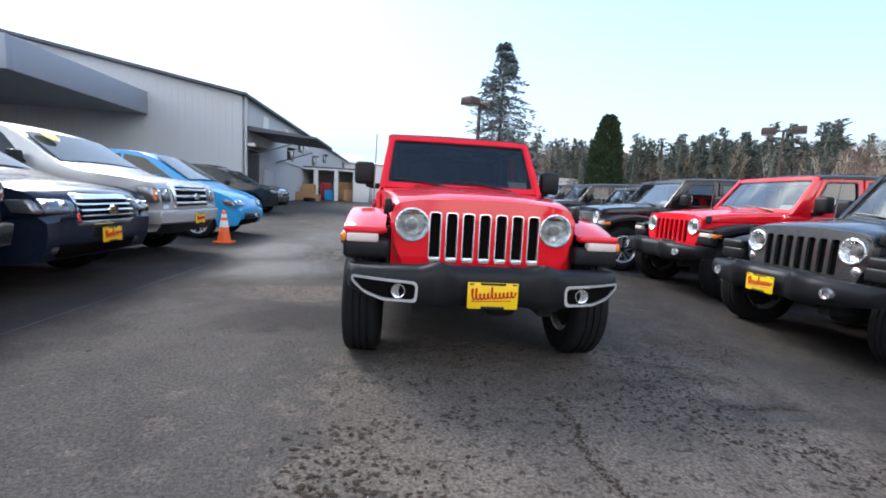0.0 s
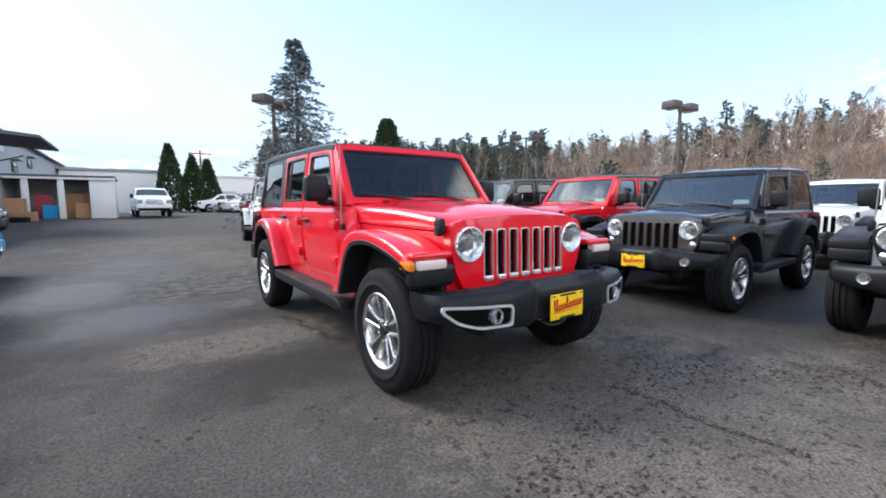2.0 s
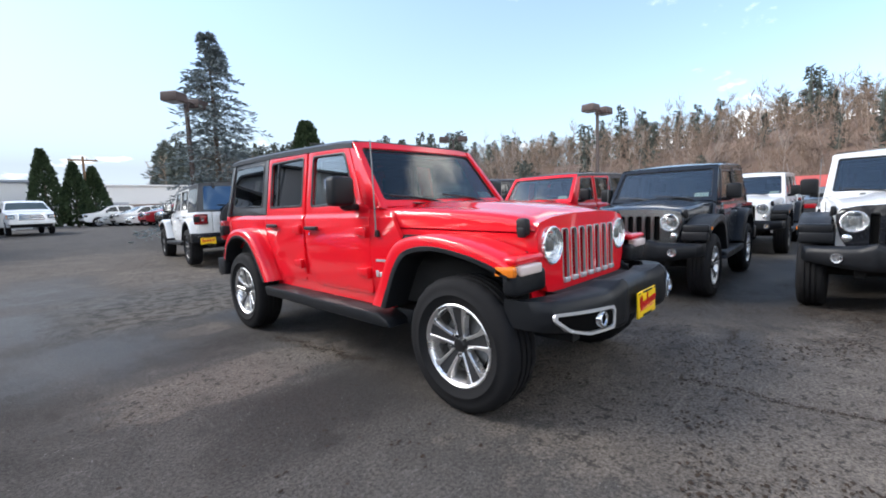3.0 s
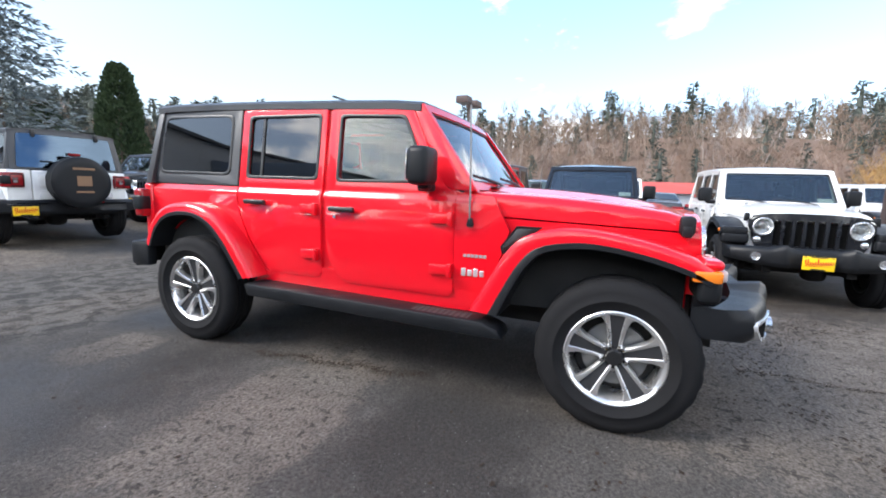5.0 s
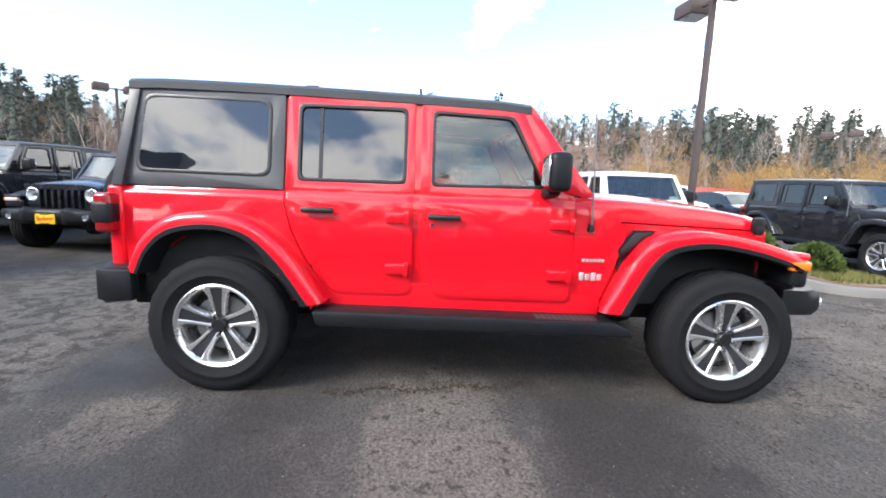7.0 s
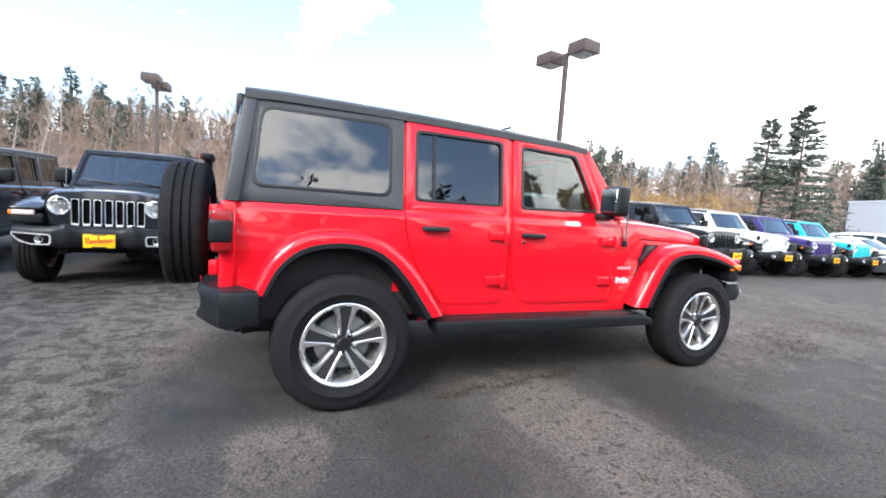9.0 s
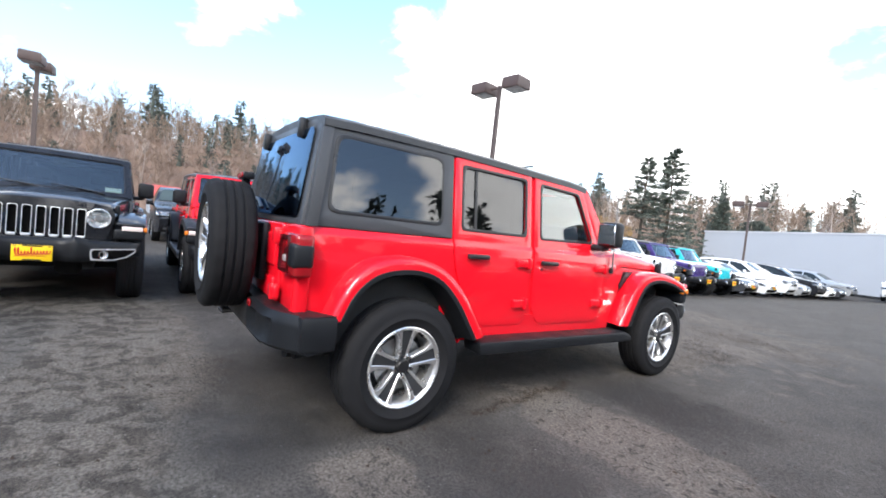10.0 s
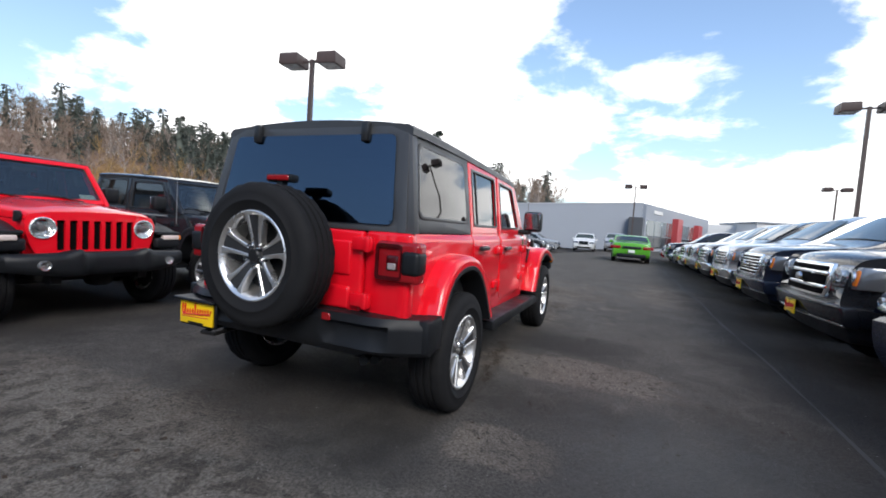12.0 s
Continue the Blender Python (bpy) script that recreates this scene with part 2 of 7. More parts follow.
DIFFUSER = solid("lamp_diffuser", (0.55, 0.55, 0.53), 0.3, bump=0.0)
CONCRETE = solid("concrete", (0.19, 0.18, 0.165), 0.9, vary=0.2, bump=0.5, depth=0.004)
GREYMETAL = solid("grey_metal_siding", (0.42, 0.44, 0.47), 0.55, vary=0.08, scale=0.8, bump=0.05)
DARKMETAL = solid("dark_grey_fascia", (0.26, 0.29, 0.345), 0.5, vary=0.08, scale=0.8)
ROOFMETAL = solid("dark_roof_edge", (0.07, 0.075, 0.085), 0.6)
WHITEWALL = solid("white_wall", (0.70, 0.70, 0.69), 0.8, vary=0.06, scale=0.5)
GREYWALL = solid("grey_wall", (0.31, 0.335, 0.375), 0.8, vary=0.08, scale=0.4)
DARKDOOR_SHADE = solid("dark_door_and_shade", (0.02, 0.02, 0.022), 0.7)
REDPANEL = solid("red_panel", (0.42, 0.055, 0.06), 0.4, vary=0.08)
ROOFRED = solid("red_roof", (0.50, 0.07, 0.05), 0.7, vary=0.1, scale=0.6)
WOOD = solid("weathered_wood", (0.22, 0.13, 0.075), 0.85)
BOXBROWN = solid("cardboard", (0.36, 0.21, 0.11), 0.85)
JOINT = solid("joint_filler", (0.050, 0.049, 0.047), 0.85, vary=0.6, scale=3.0, bump=0.3)
TARSEAM = solid("tar_seam", (0.030, 0.028, 0.026), 0.8, vary=0.5, scale=5.0, bump=0.3)
BARK = solid("bark", (0.085, 0.065, 0.05), 0.95, bump=0.6, depth=0.02)


def ribbed(name):
    """Black rubber tread with fine cross ribs."""
    k = Mat(name)
    w = k.node("ShaderNodeTexWave", Scale=9.0, Distortion=0.4)
    w.bands_direction = "Y"
    k.l.new(k.tc.outputs["Object"], w.inputs["Vector"])
    b = k.bsdf(Roughness=0.6, Specular_IOR_Level=0.3)
    k.put(b, "Base Color", k.mix(k.span(w.outputs["Fac"], 0.35, 0.65), (0.018, 0.018, 0.019), (0.042, 0.042, 0.043)))
    k.bump(w.outputs["Fac"], 0.35, 0.004)
    return k.m


TREAD = ribbed("ribbed_step_tread")


def leafy(name, lo, hi, rough=0.75):
    k = Mat(name)
    geo = k.n.new("ShaderNodeNewGeometry")
    b = k.bsdf(Roughness=rough, Specular_IOR_Level=0.2)
    f = k.math("ADD", k.math("MULTIPLY", geo.outputs["Random Per Island"], 0.6), k.math("MULTIPLY", k.noise(0.35, 3.0), 0.45))
    k.put(b, "Base Color", k.mix(f, lo, hi))
    return k.m


NEEDLES = leafy("spruce_needles", (0.085, 0.108, 0.112), (0.21, 0.24, 0.245))
PINEGREEN = leafy("pine_needles", (0.060, 0.075, 0.062), (0.135, 0.155, 0.128))
CYPRESS = leafy("cypress_leaves", (0.018, 0.034, 0.016), (0.05, 0.075, 0.034))
PINES = leafy("far_conifer_needles", (0.052, 0.062, 0.055), (0.108, 0.122, 0.100))
TWIGS = leafy("bare_twigs", (0.195, 0.143, 0.110), (0.31, 0.235, 0.183))
WILLOW = leafy("yellow_twigs", (0.33, 0.205, 0.075), (0.50, 0.33, 0.14))
PALETWIGS = leafy("pale_twigs", (0.235, 0.19, 0.16), (0.36, 0.305, 0.265))
BRUSH = leafy("red_brown_brush", (0.165, 0.098, 0.070), (0.275, 0.173, 0.127))
SHRUB = leafy("shrub_leaves", (0.03, 0.055, 0.015), (0.09, 0.12, 0.03))
GRASS = leafy("grass_blades", (0.07, 0.085, 0.02), (0.20, 0.18, 0.06))
LITTER = leafy("leaf_litter", (0.018, 0.013, 0.010), (0.06, 0.042, 0.03), 0.9)
GRIT = leafy("pale_grit", (0.16, 0.155, 0.145), (0.42, 0.41, 0.39), 0.8)
HILLSOIL = solid("hill_brush", (0.20, 0.135, 0.10), 0.95, vary=0.4, scale=0.15, fine=2.0)


def asphalt():
    k = Mat("asphalt")
    v = k.tc.outputs["Object"]
    big, mid = k.noise(0.22, 5.0, 0.6, v, dist=0.6), k.noise(0.9, 6.0, 0.62, v, dist=0.4)
    grit, stone = k.noise(55.0, 4.0, 0.7, v), k.noise(240.0, 2.0, 0.6, v)
    crumbs = k.node("ShaderNodeTexVoronoi", Scale=34.0)
    k.l.new(v, crumbs.inputs["Vector"])
    sep = k.n.new("ShaderNodeSeparateXYZ")
    k.l.new(v, sep.inputs[0])
    sx, sy = sep.outputs[0], sep.outputs[1]

    fine = k.noise(4.5, 7.0, 0.66, v, dist=0.3)

    def blot(cx, cy, rx, ry, lo=0.80, hi=1.02):
        a = k.math("DIVIDE", k.math("SUBTRACT", sx, cx), rx)
        c = k.math("DIVIDE", k.math("SUBTRACT", sy, cy), ry)
        d = k.math("POWER", k.math("ADD", k.math("POWER", k.math("ABSOLUTE", a), 3.0), k.math("POWER", k.math("ABSOLUTE", c), 3.0)), 0.333)
        d = k.math("ADD", d, k.math("ADD", k.math("MULTIPLY", k.math("SUBTRACT", mid, 0.5), 1.3), k.math("MULTIPLY", k.math("SUBTRACT", fine, 0.5), 1.3)))
        return k.span(d, lo, hi, 1.0, 0.0)

    dry = None
    for b in ASPHALT_DRY:
        p = blot(*b)
        dry = p if dry is None else k.math("MAXIMUM", dry, p)
    wet = None
    for b in ASPHALT_WET:
        p = blot(*b, lo=0.5, hi=1.3)
        wet = p if wet is None else k.math("MAXIMUM", wet, p)
    # darker asphalt, plus shade painted under and before the parked rows
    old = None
    for b in ASPHALT_DARK_SHADE:
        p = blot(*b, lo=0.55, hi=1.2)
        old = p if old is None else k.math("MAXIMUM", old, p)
    dry = k.math("ADD", k.math("MULTIPLY", dry, 0.9), k.span(big, 0.5, 0.72, 0.0, 0.3), clamp=True)
    wet = k.math("ADD", wet, k.span(mid, 0.60, 0.70, 0.0, 0.25), clamp=True)
    # worn-off dark flecks in the dusty layer
    fleck = k.span(k.noise(15.0, 8.0, 0.72, v, dist=0.35), 0.545, 0.60, 0.0, 1.0)
    base = k.mix(big, (0.070, 0.063, 0.057), (0.128, 0.116, 0.104))
    dust = k.mix(k.noise(2.2, 5.0, 0.6, v), (0.155, 0.131, 0.109), (0.268, 0.229, 0.194))
    dusty = k.mix(k.math("MULTIPLY", fleck, 0.85), dust, (0.035, 0.030, 0.026))
    # a paler lift of asphalt beyond a seam across the lot
    edge = k.math("ADD", sy, k.math("MULTIPLY", k.math("SUBTRACT", fine, 0.5), 0.10))
    lift = k.math("MULTIPLY", k.math("MULTIPLY", k.span(edge, 3.64, 3.70), k.span(sx, -1.9, -0.8)), k.span(sy, 6.0, 12.0, 0.55, 0.15))
    base = k.mix(lift, base, (0.150, 0.136, 0.122))
    lane = k.math("MULTIPLY", k.span(sy, -3.6, -5.5, 0.0, 0.6), k.math("MULTIPLY", k.span(sx, -3.2, -2.2), k.span(sx, 4.2, 3.0)))
    base = k.mix(lane, base, (0.150, 0.136, 0.120))
    # pale dust caught in the rough of the darker areas
    speck = k.math("MULTIPLY", k.span(k.noise(9.0, 8.0, 0.74, v, dist=0.7), 0.53, 0.61), k.span(mid, 0.40, 0.58, 0.05, 0.5))
    base = k.mix(speck, base, (0.17, 0.16, 0.147))
    c = k.mix(dry, base, dusty)
    c = k.mix(k.span(k.noise(1.7, 8.0, 0.7, v, dist=0.8), 0.36, 0.62, 0.40, 0.0), c, (0.032, 0.032, 0.033))
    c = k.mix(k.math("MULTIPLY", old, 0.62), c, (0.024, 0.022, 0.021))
    c = k.mix(k.math("MULTIPLY", wet, 0.70), c, (0.020, 0.020, 0.020))
    # mossy, flaking stretch behind the red wagon
    moss = k.span(k.noise(5.5, 7.0, 0.64, v, dist=0.5), 0.47, 0.56)
    patch = k.math("MULTIPLY", k.math("MULTIPLY", k.span(k.math("ADD", sy, k.math("MULTIPLY", k.math("SUBTRACT", mid, 0.5), 1.6)), 2.3, 2.8), k.span(sy, 6.0, 4.6)), k.math("MULTIPLY", k.span(sx, -2.6, -1.9), k.span(sx, 4.5, 3.0)))
    c = k.mix(k.math("MULTIPLY", patch, k.math("SUBTRACT", 0.42, k.math("MULTIPLY", moss, 0.42))), c, (0.175, 0.165, 0.142))
    c = k.mix(k.math("MULTIPLY", patch, k.math("MULTIPLY", moss, 0.62)), c, (0.022, 0.021, 0.018))
    c = k.mix(k.span(grit, 0.38, 0.62, 0.0, 0.72), c, (0.020, 0.018, 0.017))
    pale = k.span(crumbs.outputs["Distance"], 0.07, 0.16, 0.6, 0.0)
    c = k.mix(k.math("MULTIPLY", pale, k.span(fine, 0.42, 0.62, 0.0, 1.0)), c, (0.26, 0.25, 0.23))
    c = k.mix(k.math("MULTIPLY", k.span(stone, 0.50, 0.66, 0.0, 0.45), k.span(mid, 0.35, 0.6, 0.35, 1.0)), c, (0.215, 0.195, 0.172))
    b = k.bsdf(Specular_IOR_Level=k.math("ADD", 0.08, k.math("MULTIPLY", wet, 0.16)))
    k.put(b, "Base Color", c)
    rough = k.math("SUBTRACT", k.span(grit, 0.3, 0.7, 0.74, 0.92), k.math("MULTIPLY", wet, 0.28))
    k.put(b, "Roughness", k.math("ADD", rough, k.math("MULTIPLY", dry, 0.15), clamp=True))
    h = k.math("ADD", k.math("MULTIPLY", grit, 0.8), k.math("MULTIPLY", stone, 0.5))
    k.bump(h, 0.8, 0.008)
    return k.m


# dusty dry areas, damp dark areas, and dark asphalt with shade painted round the parked rows: centre x, y, half-widths
ASPHALT_DRY = [(1.45, -4.6, 3.1, 3.3), (-1.5, 0.22, 1.05, 0.42), (-1.3, 1.88, 0.34, 0.24), (1.6, 2.9, 1.9, 0.65), (-0.75, 3.15, 1.3, 0.5), (-2.4, 5.2, 1.0, 0.5), (-2.9, -6.5, 0.9, 2.2), (-0.9, 9.5, 2.6, 4.2)]
ASPHALT_WET = [(-2.3, 1.7, 0.8, 0.9), (-2.9, 4.0, 0.7, 1.6), (3.3, -1.9, 1.4, 0.5), (1.65, -2.48, 0.34, 0.2), (-0.55, 2.2, 0.42, 0.4), (-2.2, 6.5, 0.9, 2.2), (5.0, -2.3, 3.0, 0.7)]
ASPHALT_DARK_SHADE = [(-3.75, -1.5, 1.0, 6.5), (-1.25, -0.78, 0.8, 0.45), (0.3, 1.7, 1.0, 0.8), (-4.4, 4.0, 0.6, 3.0), (4.4, 0.4, 2.6, 7.0), (-1.6, -1.16, 0.12, 0.08), (-1.6, 1.1, 0.9, 0.35), (3.0, -4.6, 0.7, 1.6), (-2.95, 1.1, 0.7, 1.6), (3.4, -2.4, 1.6, 1.0)]
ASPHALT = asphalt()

# ---- mesh helpers ----
CACHE = {}


def finish(bm, name, sharp=38):
    bmesh.ops.recalc_face_normals(bm, faces=bm.faces)
    for f in bm.faces:
        f.smooth = True
    me = bpy.data.meshes.new(name)
    bm.to_mesh(me)
    bm.free()
    me.set_sharp_from_angle(angle=radians(sharp))
    me.materials.append(None)
    return me


def part(name, shape, material, parent=None, label="", key=None, sharp=38, m=None, kind=""):
    """Links one mesh object under a thing or a part. shape: a bmesh, or a function that makes one; alike parts share a mesh by key."""
    if key is not None and key in CACHE:
        me = CACHE[key]
        if isinstance(shape, bmesh.types.BMesh):
            shape.free()
    else:
        bm = shape() if callable(shape) else shape
        me = finish(bm, name, sharp)
        if key is not None:
            CACHE[key] = me
    ob = new(name, me)
    ob.material_slots[0].link = "OBJECT"
    ob.material_slots[0].material = material
    if parent is not None:
        ob.parent = parent
    if m is not None:
        ob.matrix_basis = m
    if label or kind:
        tagged(ob, label, kind=kind)
    return ob


def thing(name, label, category, m, group="", kind=""):
    ob = new(name)
    ob.empty_display_size = 0.3
    ob.matrix_basis = m
    return tagged(ob, label, category, group, kind)


def put3(axis, u, v, w):
    return {"x": (w, u, v), "y": (u, w, v), "z": (u, v, w)}[axis]


def rounded(pts, r=0.03, n=3):
    """A polygon with its corners rounded; r is one radius or one per corner."""
    out = []
    for i, p in enumerate(pts):
        rr = r[i] if isinstance(r, (list, tuple)) else r
        p = Vector(p)
        a, b = Vector(pts[i - 1]) - p, Vector(pts[(i + 1) % len(pts)]) - p
        if rr <= 0:
            out.append(tuple(p))
            continue
        d = min(rr, a.length * 0.45, b.length * 0.45)
        s, e = p + a.normalized() * d, p + b.normalized() * d
        for k in range(n + 1):
            t = k / n
            out.append(tuple(s * (1 - t) ** 2 + p * 2 * t * (1 - t) + e * t**2))
    return out


def plate(outer, holes, axis, a, b):
    """A flat piece with holes, from its outline across the axis, between a and b on it."""
    bm = bmesh.new()
    edges = []
    for loop in (outer, *holes):
        vs = [bm.verts.new(put3(axis, p[0], p[1], a)) for p in loop]
        edges += [bm.edges.new((vs[i - 1], vs[i])) for i in range(len(vs))]
    if holes:
        bmesh.ops.triangle_fill(bm, use_beauty=True, use_dissolve=False, edges=edges, normal=put3(axis, 0, 0, 1))
    else:
        bm.faces.new(bm.verts[:])
    ext = bmesh.ops.extrude_face_region(bm, geom=bm.faces[:])
    vs = [g for g in ext["geom"] if isinstance(g, bmesh.types.BMVert)]
    bmesh.ops.translate(bm, verts=vs, vec=put3(axis, 0, 0, b - a))
    if not holes and len(outer) > 8:
        bmesh.ops.triangulate(bm, faces=[f for f in bm.faces if len(f.verts) > 4], ngon_method="EAR_CLIP")
    bmesh.ops.recalc_face_normals(bm, faces=bm.faces)
    return bm


def cuts(bm, axis, values):
    n = put3(axis, 0, 0, 1)
    for v in values:
        bmesh.ops.bisect_plane(bm, geom=bm.verts[:] + bm.edges[:] + bm.faces[:], plane_co=put3(axis, 0, 0, v), plane_no=n)
    return bm


def warp(bm, fn):
    for v in bm.verts:
        v.co = fn(*v.co)
    return bm


def soften(bm, w=0.01, seg=2, angle=30):
    es = [e for e in bm.edges if len(e.link_faces) == 2 and e.calc_face_angle(0) > radians(angle)]
    if es:
        bmesh.ops.bevel(bm, geom=es, offset=w, segments=seg, affect="EDGES", profile=0.5, clamp_overlap=True)
    return bm


def box(cx, cy, cz, sx, sy, sz, r=0.0, seg=2, m=None):
    bm = bmesh.new()
    bmesh.ops.create_cube(bm, size=1, matrix=Matrix.Translation((cx, cy, cz)) @ (m or Matrix()) @ Matrix.Diagonal((sx, sy, sz, 1)))
    if r:
        soften(bm, r, seg)
    return bm


def merge(*bms):
    out = bmesh.new()
    for b in bms:
        me = bpy.data.meshes.new("tmp")
        b.to_mesh(me)
        b.free()
        out.from_mesh(me)
        bpy.data.meshes.remove(me)
    return out


def lathe(profile, seg=40, axis="x", close=False, caps=True):
    """Turns a profile of (radius, height) round the axis."""
    bm = bmesh.new()
    rings = []
    for r, h in profile:
        ring = []
        for i in range(seg):
            a = 2 * math.pi * i / seg
            ring.append(bm.verts.new(put3(axis, r * math.cos(a), r * math.sin(a), h)))
        rings.append(ring)
    pairs = list(zip(rings, rings[1:])) + ([(rings[-1], rings[0])] if close else [])
    for p, q in pairs:
        for i in range(seg):
            j = (i + 1) % seg
            bm.faces.new((p[i], p[j], q[j], q[i]))
    if caps and not close:
        for ring, (r, _) in ((rings[0], profile[0]), (rings[-1], profile[-1])):
            if r > 1e-4:
                bm.faces.new(ring)
    bmesh.ops.remove_doubles(bm, verts=bm.verts, dist=1e-5)
    return bm


def tube(path, r, seg=8, r2=None):
    """A round bar along a path, tapering from r to r2."""
    bm = bmesh.new()
    path = [Vector(p) for p in path]
    rings = []
    for i, p in enumerate(path):
        d = (path[min(i + 1, len(path) - 1)] - path[max(i - 1, 0)]).normalized()
        side = d.cross(Vector((0, 0, 1)) if abs(d.z) < 0.9 else Vector((1, 0, 0))).normalized()
        up = side.cross(d)
        rr = r if r2 is None else r + (r2 - r) * i / (len(path) - 1)
        rings.append([bm.verts.new(p + (side * math.cos(2 * math.pi * k / seg) + up * math.sin(2 * math.pi * k / seg)) * rr) for k in range(seg)])
    for p, q in zip(rings, rings[1:]):
        for k in range(seg):
            bm.faces.new((p[k], p[(k + 1) % seg], q[(k + 1) % seg], q[k]))
    bm.faces.new(rings[0])
    bm.faces.new(rings[-1])
    return bm


def loft(rings, caps=True, closed=True):
    bm = bmesh.new()
    rows = [[bm.verts.new(p) for p in ring] for ring in rings]
    n = len(rows[0])
    for p, q in zip(rows, rows[1:]):
        for k in range(n if closed else n - 1):
            bm.faces.new((p[k], p[(k + 1) % n], q[(k + 1) % n], q[k]))
    if caps and closed:
        bm.faces.new(rows[0])
        bm.faces.new(rows[-1])
    return bm


def lerp(a, b, t):
    return a + (b - a) * t


def curve_at(pts, n):
    """n points evenly along a smooth curve through pts."""
    pts = [Vector(p) for p in pts]
    q = [pts[0] * 2 - pts[1]] + pts + [pts[-1] * 2 - pts[-2]]
    fine = []
    for i in range(1, len(q) - 2):
        for k in range(12):
            t = k / 12
            a, b, c, d = q[i - 1], q[i], q[i + 1], q[i + 2]
            fine.append(0.5 * (2 * b + (c - a) * t + (2 * a - 5 * b + 4 * c - d) * t**2 + (3 * b - a - 3 * c + d) * t**3))
    fine.append(pts[-1])
    run = [0.0]
    for a, b in zip(fine, fine[1:]):
        run.append(run[-1] + (b - a).length)
    out, k = [], 0
    for i in range(n):
        s = run[-1] * i / (n - 1)
        while k < len(run) - 2 and run[k + 1] < s:
            k += 1
        t = (s - run[k]) / max(1e-9, run[k + 1] - run[k])
        out.append(tuple(fine[k].lerp(fine[k + 1], min(1, t))))
    return out


def ground_z(x, y):
    """The lot rises gently towards +y; towards -y it falls, the parking side more than the lane."""
    z = 0.0
    if y > 4:
        t = min(y, 34) - 4
        z = 0.02 * t * min(1, t / 4)
    elif y < -6:
        t = -6 - max(y, -34)
        z = lerp(-0.006, -0.022, max(0.0, min(1.0, x / 4))) * t
    dip = max(0.0, min(1.0, (x - 1.3) / 2.0)) * (1.35 * math.exp(-((y + 2.3) / 3.1) ** 2) + 1.2 * math.exp(-((y - 6.8) / 1.8) ** 2))
    return z - 0.07 * dip


def on_ground(x, y, turn=0.0):
    return pose(x, y, ground_z(x, y), 0, 0, turn)

# ---- off-road wagons: local frame, front towards -y, ground at z = 0 ----


def side_w(y, z):
    """Half-width of the body side: tucked in below, a shoulder ledge under the windows, leaning in above it."""
    w = 0.80 - 0.13 * max(0, 0.93 - z) ** 2
    t = max(0.0, min(1.0, (z - 1.148) / 0.044))
    w -= 0.022 * t * t * (3 - 2 * t)
    if z > 1.20:
        w -= (z - 1.20) * 0.135
    if y < -0.6:
        w -= (-0.6 - y) * 0.07
    if y > 1.7:
        w -= (y - 1.7) ** 2 * 0.12
    return w


def side_piece(outer, holes, s, thick=0.035, proud=0.0, r=0.006, zc=(0.62, 0.70, 0.78, 0.86, 0.93, 1.148, 1.159, 1.170, 1.181, 1.192, 1.202, 1.45)):
    bm = plate(outer, holes, "x", 0.0, thick)
    cuts(bm, "z", zc)
    if r:
        es = [e for e in bm.edges if len(e.link_faces) == 2 and e.calc_face_angle(0) > 1.2 and max(v.co.x for v in e.verts) < 0.001]
        bmesh.ops.bevel(bm, geom=es, offset=r, segments=2, affect="EDGES", profile=0.5, clamp_overlap=True)
    return warp(bm, lambda x, y, z: (s * (side_w(y, z) + proud - x), y, z))


def side_pane(outline, s, proud=-0.012):
    bm = plate(outline, [], "x", 0.0, 0.004)
    cuts(bm, "z", (1.35, 1.5))
    return warp(bm, lambda x, y, z: (s * (side_w(y, z) + proud - x), y, z))


def grow(pts, d):
    """Moves a convex outline outwards by d."""
    c = Vector((sum(p[0] for p in pts) / len(pts), sum(p[1] for p in pts) / len(pts)))
    out = []
    for p in pts:
        v = Vector(p) - c
        out.append((p[0] + d * math.copysign(1, v.x) * min(1, abs(v.x) / 0.08), p[1] + d * math.copysign(1, v.y) * min(1, abs(v.y) / 0.08)))
    return out


def arc(cy, cz, r, a0, a1, n=14):
    return [(cy + r * math.cos(radians(lerp(a0, a1, i / (n - 1)))), cz + r * math.sin(radians(lerp(a0, a1, i / (n - 1))))) for i in range(n)]


def sweep_flare(outer, inner, s, rows):
    """Rows of (x, t) across the flare, where t runs from the outer curve to the inner one; x is the half-width there."""
    n = len(outer)
    rings = []
    for x, t in rows:
        tt = [t(i / (n - 1)) if callable(t) else t for i in range(n)]
        rings.append([(s * (x if not callable(x) else x(i / (n - 1))), lerp(outer[i][0], inner[i][0], tt[i]), lerp(outer[i][1], inner[i][1], tt[i])) for i in range(n)])
    return loft(rings, closed=False)


FR_OUT = curve_at([(-0.715, 0.555), (-0.82, 0.735), (-0.928, 0.915), (-1.05, 1.012), (-1.29, 1.048), (-1.58, 1.012), (-1.80, 0.950), (-1.905, 0.895)], 34)
FR_IN = curve_at([(-0.89, 0.545), (-0.95, 0.68), (-1.03, 0.83), (-1.13, 0.92), (-1.34, 0.955), (-1.58, 0.925), (-1.79, 0.868), (-1.885, 0.825)], 34)
RR_OUT = curve_at([(2.005, 0.715), (1.92, 0.90), (1.79, 1.02), (1.62, 1.062), (1.42, 1.055), (1.24, 0.985), (1.08, 0.84), (0.96, 0.67), (0.885, 0.56)], 34)
RR_IN = curve_at([(1.93, 0.70), (1.865, 0.83), (1.76, 0.925), (1.61, 0.965), (1.45, 0.96), (1.31, 0.905), (1.18, 0.78), (1.07, 0.63), (1.01, 0.54)], 34)


